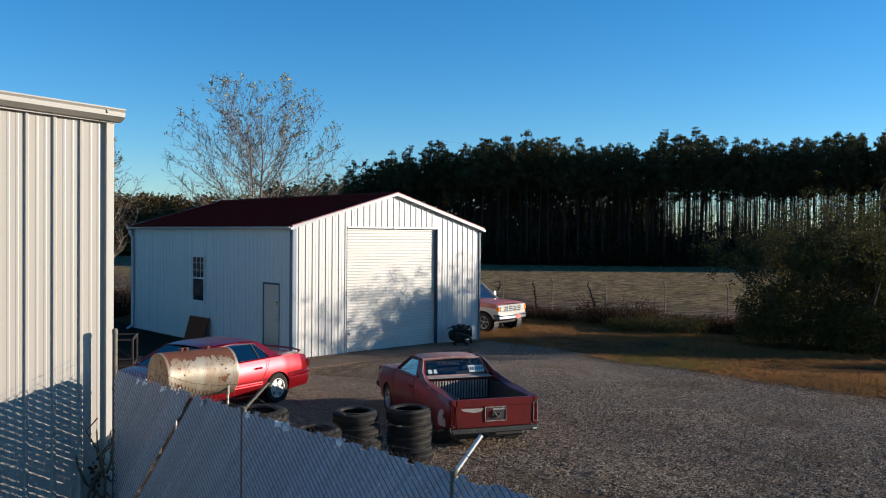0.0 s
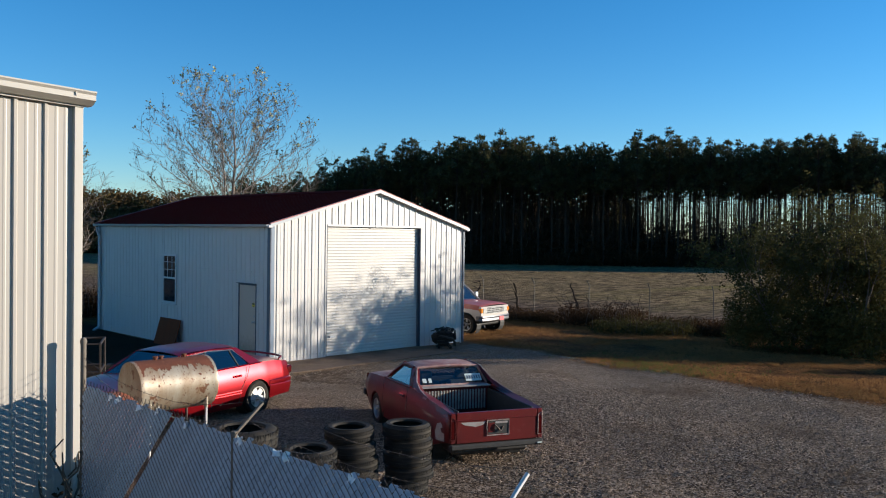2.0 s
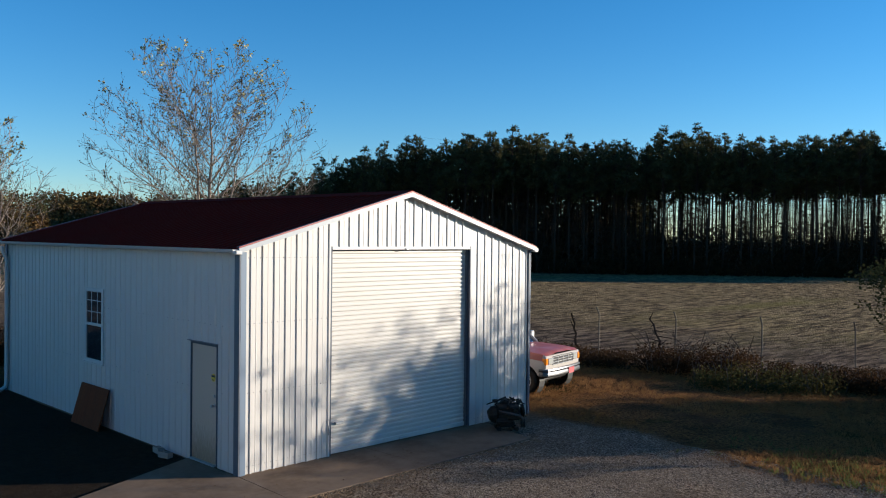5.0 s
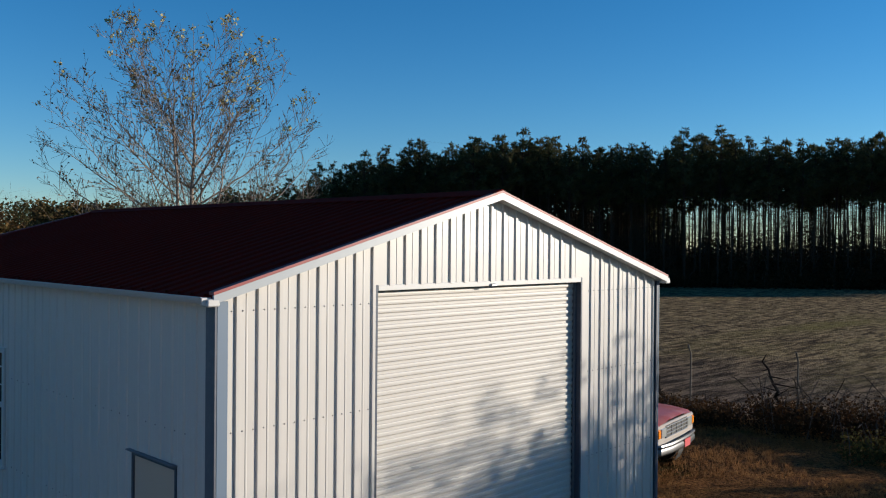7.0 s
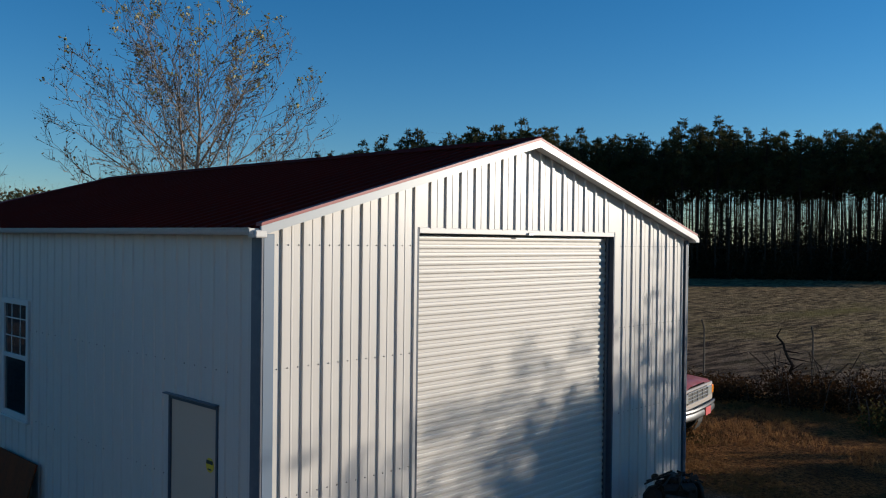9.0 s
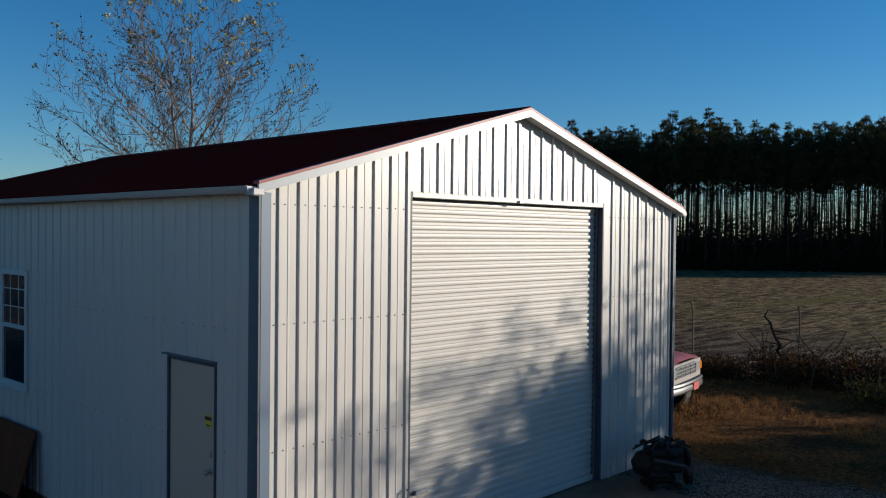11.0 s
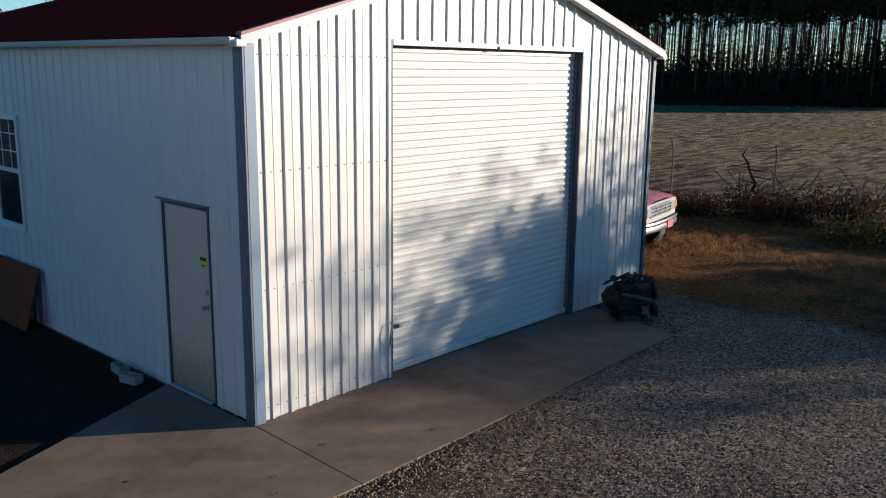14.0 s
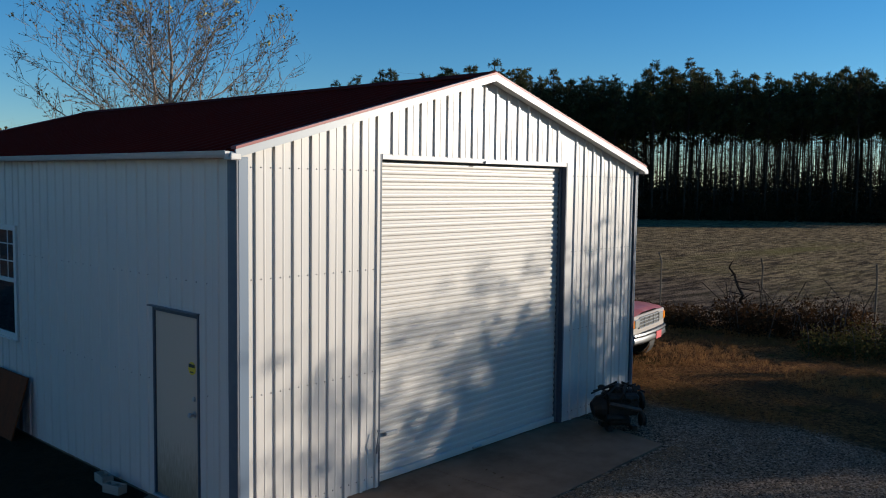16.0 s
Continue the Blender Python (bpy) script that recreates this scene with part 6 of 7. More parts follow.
    for y, w_, h_, mt in ((0.50, 0.07, 0.07, PLATE), (0.40, 0.055, 0.07, PLATE), (-0.40, 0.29, 0.12, PLATE)):
        zc = 0.05
        d = Vector((0.26, 0, 0.255)).normalized()
        a = Vector((1.80, y, 1.02)) + d * 0.03 + Vector((-0.016, 0, 0.014))
        b2 = a + d * h_ * 1.25
        stick = Mesh().add([(a.x, y - w_ / 2, a.z), (a.x, y + w_ / 2, a.z), (b2.x, y + w_ / 2, b2.z), (b2.x, y - w_ / 2, b2.z), (a.x + 0.004, y - w_ / 2, a.z - 0.004), (a.x + 0.004, y + w_ / 2, a.z - 0.004), (b2.x + 0.004, y + w_ / 2, b2.z - 0.004), (b2.x + 0.004, y - w_ / 2, b2.z - 0.004)], [(0, 1, 2, 3), (4, 7, 6, 5), (0, 4, 5, 1), (1, 5, 6, 2), (2, 6, 7, 3), (3, 7, 4, 0)])
        so = part("sticker", stick, mt, rw, "pale plate in the window" if w_ > 0.2 else "small pale sticker")
        if w_ > 0.2:
            for k in range(6):
                yy = y - 0.11 + k * 0.044
                e, f_ = a + d * 0.04 + Vector((-0.003, 0, 0.003)), a + d * 0.11 + Vector((-0.003, 0, 0.003))
                part("plate_bar", Mesh().add([(e.x, yy - 0.012, e.z), (e.x, yy + 0.012, e.z), (f_.x, yy + 0.012, f_.z), (f_.x, yy - 0.012, f_.z)], [(0, 1, 2, 3)]), DARK_TRIM, rw)
    # open bed
    part("bed_floor", Mesh().box(0.05, 1.72, -0.60, 0.60, 0.47, 0.50, None, 0.005), TRIM_BLACK, car)
    for k in range(9):
        part("bed_rib", Mesh().box(0.08, 1.66, -0.53 + k * 0.13, -0.48 + k * 0.13, 0.5005, 0.512, None, 0.004), TRIM_BLACK, car)
    part("bed_head", Mesh().box(1.70, 1.735, -0.63, 0.63, 0.49, 0.985, None, 0.006), MAROON_PAINT, car)
    for k in range(22):
        part("head_rib", Mesh().box(1.685, 1.6995, -0.56 + k * 0.053, -0.532 + k * 0.053, 0.60, 0.93, None, 0.004), PRIMER, car)
    part("bed_shelf", Mesh().box(1.62, 1.80, -0.64, 0.64, 0.9855, 1.003, None, 0.006), PRIMER, car, "worn pale ledge below the rear window")
    part("bed_litter", Mesh().box(0.5, 1.1, -0.1, 0.45, 0.513, 0.60, pose(0, 0, 0, 0, 0, 8), 0.02), DARK_STEEL, car)
    # tailgate
    tg = part("tailgate", Mesh().box(-0.02, 0.05, -0.668, 0.668, 0.455, 0.915, None, 0.014), MAROON_PAINT, car, "maroon tailgate with peeled paint")
    part("tailgate_crease", Mesh().box(-0.030, -0.0195, -0.665, 0.665, 0.795, 0.815, None, 0.005), MAROON_PAINT, tg)
    part("plate_recess", Mesh().box(-0.0235, -0.0195, -0.18, 0.16, 0.57, 0.77), TRIM_BLACK, tg, "open plate recess")
    part("recess_panel", Mesh().box(-0.028, -0.0236, 0.05, 0.155, 0.60, 0.745, None, 0.002), MAROON_PAINT, tg)
    part("recess_panel", Mesh().box(-0.028, -0.0236, -0.17, 0.04, 0.73, 0.76, None, 0.002), PRIMER, tg)
    part("recess_frame", strip([(-0.024, -0.19, 0.555), (-0.024, 0.175, 0.555), (-0.024, 0.175, 0.78), (-0.024, -0.19, 0.78), (-0.024, -0.19, 0.555)], 0.010, 5), PALE_TRIM, tg, "worn pale recess frame")
    part("lamp_wire", strip([(-0.03, 0.05, 0.72), (-0.05, 0.0, 0.66), (-0.045, -0.05, 0.62), (-0.03, -0.09, 0.68)], 0.012, 6), DARK_STEEL, tg)
    part("peeled_patch", Mesh().add([(-0.0225, 0.60, 0.775), (-0.0225, 0.19, 0.77), (-0.0225, 0.24, 0.72), (-0.0225, 0.36, 0.70), (-0.0225, 0.55, 0.735)], [(0, 1, 2, 3, 4)]), PRIMER, tg)
    part("rear_bumper", Mesh().box(-0.06, 0.04, -0.765, 0.765, 0.365, 0.448, None, 0.02), TRIM_BLACK, car, "weathered grey-black bumper")
    part("bumper_light", Mesh().box(-0.070, -0.060, -0.73, -0.66, 0.39, 0.41), PLATE, car)
    part("front_bumper", Mesh().box(L - 0.02, L + 0.10, -0.76, 0.76, 0.38, 0.50, None, 0.022), TRIM_BLACK, car)
    part("dashboard", Mesh().box(2.85, 3.18, -0.66, 0.66, 0.55, 0.93, None, 0.05), INTERIOR, car)
    part("cabin_floor", Mesh().box(1.75, 3.2, -0.66, 0.66, 0.38, 0.46, None, 0.03), INTERIOR, car)
    part("steering_wheel", Mesh().lathe([(0.17, -0.012), (0.185, 0.0), (0.17, 0.012), (0.155, 0.0)], 20, Matrix.Translation((2.78, 0.33, 0.93)) @ pose(0, 0, 0, 0, 65, 0), True), INTERIOR, car)
    under(car, 0.2, 4.4, 0.64, 0.22, 0.46)
    return car


def old_truck():
    car = thing("pickup_truck", pose(23.17, 20.20, -0.11, 0, 0, -81), "faded red and white older pickup truck with a chrome bumper", "pickup truck")
    W, r = 0.96, 0.37
    Lb = -5.25
    top = profile([(Lb, 1.12), (-2.9, 1.12), (-2.6, 1.16), (-1.3, 1.13), (-0.5, 1.10), (-0.14, 1.06), (-0.08, 1.02)])
    wid = profile([(Lb, 0.93), (-4.5, W), (-0.5, W), (-0.15, 0.93), (-0.08, 0.91)])
    low = profile([(Lb, 0.62), (-3.6, 0.42), (-1.2, 0.40), (-0.5, 0.45), (-0.08, 0.52)])
    ar = [(-0.70, 0.45, 0.36), (-4.15, 0.45, 0.36)]
    for s in (1, -1):
        q = lambda p: (p[0], p[1] * s, p[2])
        part("body_side", side_skin(Lb, -0.08, top, wid, low, ar, s), TRUCK_WHITE, car, "old white lower body", 35)
        part("fender_stripe", Mesh().grid(lambda u, v: (lerp(-2.6, -0.16, u), s * (wid(lerp(-2.6, -0.16, u)) - 0.044 + 0.016 + 0.045 * v), lerp(top(lerp(-2.6, -0.16, u)) + 0.004, top(lerp(-2.6, -0.16, u)) - 0.16, v)), 20, 4), TRUCK_RED, car, "faded red upper fender", 40)
        pts = [(-1.55, 0.86, 1.16), (-2.0, 0.74, 1.66), (-2.55, 0.73, 1.68), (-2.58, 0.86, 1.17)]
        part("side_window", Mesh().add([q(p) for p in pts], [(0, 1, 2, 3)]), CLEAR_GLASS, car, "clear side window")
        for a, b2, w_ in (((-1.32, 0.88, 1.13), (-1.98, 0.74, 1.70), 0.035), ((-2.66, 0.87, 1.14), (-2.66, 0.74, 1.70), 0.05), ((-1.98, 0.74, 1.71), (-2.66, 0.74, 1.71), 0.035)):
            part("pillar", strip([q(a), q(b2)], w_, 6), TRUCK_WHITE, car)
        part("mirror", Mesh().box(-1.66, -1.58, *sorted((s * 0.98, s * 1.16)), 1.22, 1.42, None, 0.02), CHROME, car)
        part("headlamp", Mesh().box(-0.10, -0.045, *sorted((s * 0.56, s * 0.80)), 0.80, 0.97, None, 0.015), LAMP_CLEAR, car, "rectangular headlamp")
        part("turn_lamp", Mesh().box(-0.24, -0.05, *sorted((s * 0.805, s * 0.935)), 0.80, 0.97, None, 0.02), LAMP_AMBER, car, "amber turn lamp")
        wheel(car, -0.70, s * (W - 0.11), r, 0.23, s, "steel")
        wheel(car, -4.15, s * (W - 0.11), r, 0.23, s, "steel")
        for x in (-0.70, -4.15):
            part("arch_liner", Mesh().lathe([(0.455, -0.16), (0.455, 0.12)], 20, Matrix.Translation((x, s * (W - 0.18), 0.37)) @ pose(0, 0, 0, 90, 0, 0)), TRIM_BLACK, car)
        part("bed_wall", Mesh().box(Lb + 0.03, -2.85, *sorted((s * 0.80, s * 0.84)), 0.6, 1.115, None, 0.01), TRUCK_WHITE, car)
        part("bed_rail", Mesh().box(Lb + 0.02, -2.85, *sorted((s * 0.80, s * 0.925)), 1.116, 1.14, None, 0.008), TRUCK_WHITE, car)
    part("hood", Mesh().grid(lambda u, v: (lerp(-1.35, -0.08, u), lerp(-1, 1, v) * (wid(lerp(-1.35, -0.08, u)) - 0.035), top(lerp(-1.35, -0.08, u)) + 0.035 * (1 - (2 * v - 1) ** 4) + (0.02 if abs(2 * v - 1) < 0.5 else 0)), 14, 14), TRUCK_RED, car, "faded red hood", 40)
    part("nose_panel", Mesh().box(-0.14, -0.07, -0.92, 0.92, 0.62, 1.03, None, 0.02), TRUCK_WHITE, car)
    gr = part("grille", Mesh().box(-0.085, -0.062, -0.555, 0.555, 0.765, 0.995, None, 0.006), TRIM_BLACK, car, "chrome grille with dark openings")
    for z in (0.78, 0.845, 0.91, 0.975):
        part("grille_bar", Mesh().box(-0.09, -0.045, -0.56, 0.56, z - 0.008, z + 0.008, None, 0.004), CHROME, gr)
    for k in range(5):
        part("grille_bar", Mesh().box(-0.088, -0.047, -0.55 + k * 0.275 - 0.008, -0.55 + k * 0.275 + 0.008, 0.78, 0.975, None, 0.003), CHROME, gr)
    bm = Mesh()
    ring = [(-0.24, 0.975), (-0.12, 0.965), (-0.02, 0.88), (0.04, 0.5), (0.05, 0.0)]
    full = ring + [(x, -y) for x, y in ring[-2::-1]]
    pr = [(-0.03, 0.70), (0.0, 0.695), (0.012, 0.66), (-0.012, 0.62), (0.006, 0.585), (0.006, 0.52), (-0.04, 0.48)]
    n = len(pr)
    for x, y in full:
        d = Vector((x + 0.9, y * 0.8)).normalized()
        bm.v += [(x + d.x * o, y + d.y * o, z) for o, z in pr]
    bm.f = [(i * n + j, (i + 1) * n + j, (i + 1) * n + j + 1, i * n + j + 1) for i in range(len(full) - 1) for j in range(n - 1)]
    part("front_bumper", bm, BUMPER, car, "dull chrome bumper", 30)
    part("front_plate", Mesh().box(0.055, 0.066, 0.10, 0.40, 0.50, 0.65, None, 0.003), PLATE_RED, car, "plain red front plate")
    part("windscreen", pane([(-1.36, 0.84, 1.15), (-1.36, -0.84, 1.15), (-1.96, -0.70, 1.68), (-1.96, 0.70, 1.68)], 0.03), CLEAR_GLASS, car, "clear windscreen", 60)
    part("roof", Mesh().grid(lambda u, v: (lerp(-2.70, -1.94, u), lerp(-1, 1, v) * 0.75, 1.72 + 0.04 * (1 - (2 * v - 1) ** 4)), 8, 8), TRUCK_WHITE, car, "", 40)
    part("cab_back", Mesh().box(-2.72, -2.68, -0.86, 0.86, 0.55, 1.72, None, 0.02), TRUCK_WHITE, car)
    part("cowl", Mesh().box(-1.6, -1.3, -0.86, 0.86, 0.7, 1.14, None, 0.03), INTERIOR, car)
    part("bench_seat", Mesh().box(-2.62, -2.40, -0.75, 0.75, 0.7, 1.32, None, 0.05), SEAT, car)
    part("bed_floor", Mesh().box(Lb + 0.05, -2.80, -0.82, 0.82, 0.58, 0.62, None, 0.01), TRIM_BLACK, car)
    part("tailgate", Mesh().box(Lb - 0.02, Lb + 0.04, -0.88, 0.88, 0.6, 1.12, None, 0.015), TRUCK_WHITE, car)
    under(car, -5.0, -0.3, 0.72, 0.32, 0.62)
    return car


red_sedan()
ute()
old_truck()


# ---- loose things in the yard ----
TANK_SKIN = mat("rusting_silver_paint", (0.36, 0.315, 0.245), 0.42, 0.35, [(5, 0.8, (0.24, 0.165, 0.10), 0.44, 0.64, (1, 0.6, 0.15)), (2.2, 0.6, (0.26, 0.16, 0.09), 0.46, 0.66), (7, 0.9, (0.14, 0.05, 0.022), 0.58, 0.63), (34, 0.8, (0.11, 0.038, 0.018), 0.6, 0.66)], [(25, 0.15, 0.004)])
RUST = mat("deep_rust", (0.12, 0.034, 0.016), 0.85, 0.1, [(6, 0.7, (0.08, 0.024, 0.012), 0.45, 0.65), (14, 0.5, (0.20, 0.08, 0.035), 0.55, 0.68)], [(40, 0.4, 0.004)])
ORANGE_RUST = mat("orange_red_rust", (0.22, 0.052, 0.016), 0.75, 0.1, [(2.5, 0.8, (0.07, 0.026, 0.014), 0.45, 0.6), (18, 0.4, (0.34, 0.13, 0.05), 0.55, 0.7)], [(30, 0.25, 0.004)])


def oil_tank():
    L, R, zc = 1.20, 0.385, 1.2
    t = thing("oil_tank", pose(5.94, 11.54, 0.0, 0, 0, 0), "silver steel oil tank with a rusted top on pipe legs", "tank")
    lay = Matrix.Translation((0, 0, zc)) @ pose(0, 0, 0, 0, 90, 0)
    part("shell", Mesh().lathe([(0.0, -L / 2), (R - 0.03, -L / 2 + 0.005), (R, -L / 2 - 0.012), (R + 0.004, -L / 2 + 0.02), (R, -L / 2 + 0.05), (R, L / 2 - 0.05), (R + 0.004, L / 2 - 0.02), (R, L / 2 + 0.012), (R - 0.03, L / 2 - 0.005), (0.0, L / 2)], 48, lay), TANK_SKIN, t, "", 40)
    # scale of rust lying along the top
    def edge(u, k):
        return 9 * noise.noise(Vector((u * 5, k, 0))) + 8 * noise.noise(Vector((u * 17, k, 3))) + 7 * noise.noise(Vector((u * 45, k, 6)))

    def scale_at(u, v):
        e = 0.5 - abs(u - 0.5)
        fray = max(0.0, 1 - e * 9) * 22
        a = radians(lerp(-42 + 1.5 * edge(u, 1) - fray, 36 + edge(u, 2) + fray, v))
        return (lerp(-L / 2 + 0.012, L / 2 - 0.012, u), (R + 0.003) * math.sin(a), zc + (R + 0.003) * math.cos(a))

    rs = Mesh().grid(scale_at, 130, 10)
    part("rust_scale", rs, RUST, t, "flaking brown rust along the top", 60)
    rng = random.Random(4)
    for k in range(60):
        a, x, sz = radians(rng.uniform(-85, 30)), rng.choice((-1, 1)) * rng.uniform(0.25, L / 2 - 0.04) if k % 3 else rng.uniform(-0.5, 0.5), rng.uniform(0.006, 0.022)
        pl = Mesh()
        n = 7
        pts = []
        for j in range(n):
            b = 6.28 * j / n
            q = sz * rng.uniform(0.5, 1.1)
            aa = a + q * math.sin(b) / R
            pts.append((x + q * math.cos(b), (R + 0.0025) * math.sin(aa), zc + (R + 0.0025) * math.cos(aa)))
        pl.add(pts, [tuple(range(n))])
        part("rust_spot", pl, RUST, t)
    for x in (-0.22, -0.13, 0.24):
        part("filler_cap", Mesh().lathe([(0.03, 0), (0.03, 0.035), (0.04, 0.035), (0.04, 0.055), (0.0, 0.06)], 12, Matrix.Translation((x, 0, zc + R - 0.005))), RUST, t, "rusty filler cap")
    for x in (-0.45, 0.45):
        for y in (-0.3, 0.3):
            part("leg", Mesh().tube([(x, y, 0.08), (x, y, zc - 0.22)], 0.02, 10), WHITE_TRIM if y < 0 else DARK_STEEL, t, "painted pipe leg", 40)
            part("leg_socket", Mesh().tube([(x, y, zc - 0.36), (x, y, zc - 0.2)], 0.03, 10), TANK_SKIN, t, "", 40)


oil_tank()
rt = thing("rusty_tank", pose(4.62, 11.0, -0.03, 0, 0, 35), "orange-rusted steel drum tank lying beside the fence", "tank")
part("shell", Mesh().lathe([(0.0, -0.62), (0.25, -0.60), (0.40, -0.54), (0.46, -0.46), (0.47, 0.46), (0.40, 0.54), (0.25, 0.60), (0.0, 0.62)], 36, Matrix.Translation((0, 0, 0.80)) @ pose(0, 0, 0, 0, 90, 0)), ORANGE_RUST, rt, "", 50)
for x in (-0.3, 0.3):
    part("cradle", Mesh().box(x - 0.05, x + 0.05, -0.36, 0.36, -0.03, 0.5, None, 0.01), DARK_STEEL, rt)


def tyre_data(r, ri, w, seed):
    rng = random.Random(seed)
    prof = [(ri, 0.03), (ri + 0.015, 0.005), (ri + 0.07, 0.0), (r - 0.045, 0.012), (r - 0.012, 0.035), (r, 0.06), (r, w * 0.36), (r - 0.010, w * 0.38), (r - 0.010, w * 0.40), (r, w * 0.42), (r, w * 0.58), (r - 0.010, w * 0.60), (r - 0.010, w * 0.62), (r, w * 0.64), (r, w - 0.06), (r - 0.012, w - 0.035), (r - 0.045, w - 0.012), (ri + 0.07, w), (ri + 0.015, w - 0.005), (ri, w - 0.03), (ri + 0.03, w - 0.035), (r - 0.07, w - 0.05), (r - 0.05, w * 0.5), (r - 0.07, 0.05), (ri + 0.03, 0.035)]
    m = Mesh().lathe(prof, 40, None, True)
    # tread blocks round the outside
    for k in range(72):
        a = 360 * k / 72
        for z, tilt in ((0.03, 14), (w - 0.075, -14)):
            m.box(r - 0.012, r + 0.0035, -0.0075, 0.0075, 0, 0.045, pose(0, 0, 0, 0, 0, a) @ pose(0, 0, z, tilt, 0, 0))
    return m.data("tyre", RUBBER, 40)


CAR_TYRE, BIG_TYRE = tyre_data(0.315, 0.20, 0.185, 1), tyre_data(0.40, 0.25, 0.29, 2)
random.seed(14)


def tyre(x, y, z, me, label, lean=0.0):
    o = part("tyre", me, RUBBER, None, "", 0, pose(x, y, z, lean, lean * 0.6, random.uniform(0, 360)))
    tagged(o, label, "tyre", "old tyres by the fence")


def stack(x, y, n, me, w, label):
    for k in range(n):
        tyre(x + random.uniform(-0.035, 0.035), y + random.uniform(-0.035, 0.035), ground_z(x, y) + k * w, me, label)


stack(7.36, 7.80, 5, CAR_TYRE, 0.185, "worn black car tyre in a tall stack")
stack(6.68, 8.10, 5, CAR_TYRE, 0.185, "worn black car tyre in a stack behind the fence")
stack(5.55, 7.45, 5, CAR_TYRE, 0.19, "dusty black car tyre in a stack behind the fence")
stack(5.06, 8.11, 4, BIG_TYRE, 0.29, "large dusty truck tyre in a stack behind the fence")


def steel_stand():
    t = thing("steel_stand", pose(8.05, 19.75, -0.04, 0, 0, 62), "rusty welded angle-steel stand frame", "stand")
    hx, hy, h = 0.62, 0.38, 0.93
    for x in (-hx, hx):
        for y in (-hy, hy):
            part("leg", Mesh().box(x - 0.022, x + 0.022, y - 0.022, y + 0.022, 0, h - 0.045, None, 0.004), DARK_STEEL, t)
    for z in (0.28, h):
        for y in (-hy, hy):
            part("rail", Mesh().box(-hx - 0.022, hx + 0.022, y - 0.022, y + 0.022, z - 0.0445, z, None, 0.004) if z > 0.5 else Mesh().box(-hx + 0.0225, hx - 0.0225, y - 0.018, y + 0.018, z - 0.036, z, None, 0.004), DARK_STEEL, t)
        for x in (-hx, hx):
            part("rail", Mesh().box(x - 0.018, x + 0.018, -hy + 0.0225, hy - 0.0225, z - 0.04, z - 0.002, None, 0.004), DARK_STEEL, t)


steel_stand()
BIN = mat("faded_green_plastic", (0.04, 0.042, 0.03), 0.6, 0.0, [(3, 0.5, (0.06, 0.06, 0.045), 0.45, 0.7)], [(12, 0.1, 0.004)])
wb = thing("wheeled_bin", pose(7.02, 18.72, -0.04, 0, 0, 25), "faded grey-green plastic wheeled bin with a dark lid", "bin")
tp = Mesh()
for z, w_, d_ in ((0.08, 0.21, 0.24), (0.9, 0.28, 0.33), (0.93, 0.30, 0.35), (0.97, 0.30, 0.35)):
    tp.v += [(-w_, -d_, z), (w_, -d_, z), (w_, d_, z), (-w_, d_, z)]
tp.f = [(a + i, a + (i + 1) % 4, a + 4 + (i + 1) % 4, a + 4 + i) for a in (0, 4, 8) for i in range(4)] + [(0, 3, 2, 1)]
part("body", tp, BIN, wb)
part("lid", Mesh().box(-0.31, 0.31, -0.36, 0.36, 0.972, 1.02, None, 0.02), BLACK, wb, "dark plastic lid")
part("handle", Mesh().tube([(-0.22, 0.40, 0.95), (0.22, 0.40, 0.95)], 0.016, 8), BLACK, wb)
for x in (-0.24, 0.24):
    part("wheel", Mesh().lathe([(0.03, -0.025), (0.1, -0.025), (0.1, 0.025), (0.03, 0.025)], 18, Matrix.Translation((x, 0.24, 0.1)) @ pose(0, 0, 0, 0, 90, 0), True), RUBBER, wb)
PLY = mat("dark_brown_board", (0.17, 0.042, 0.016), 0.9, 0.0, [(2, 0.5, (0.08, 0.03, 0.016), 0.4, 0.7, (1, 6, 1)), (20, 0.3, (0.025, 0.015, 0.012), 0.5, 0.7)], [(20, 0.1, 0.004)], 0.1)
bd = part("leaning_board", Mesh().box(-0.012, 0.012, -0.66, 0.66, 0, 0.90, None, 0.003), PLY, None, "", 0, pose(12.27, 24.22, -0.09, 0, 16.0, 0))
tagged(bd, "dark brown sheet board leaning on the shed's side wall", "board")


def cinder_block(m, label):
    b = Mesh().box(-0.2, 0.2, -0.1, 0.1, 0, 0.1, None, 0.006)
    b.box(-0.2, 0.2, -0.1, -0.07, 0.1005, 0.19, None, 0.004)
    b.box(-0.2, 0.2, 0.07, 0.1, 0.1005, 0.19, None, 0.004)
    for x in (-0.2, -0.017, 0.166):
        b.box(x, x + 0.034, -0.0695, 0.0695, 0.1005, 0.188)
    o = part("concrete_block", b, BLOCK, None, "", 0, m)
    tagged(o, label, "block", "blocks by the shed wall")


cinder_block(pose(12.40, 21.25, -0.05, 0, 0, 85) @ Matrix.Scale(0.62, 4), "grey concrete block beside the shed wall")
cinder_block(pose(12.33, 20.86, -0.05, 0, 0, 105) @ Matrix.Scale(0.62, 4), "grey concrete block beside the entry door")


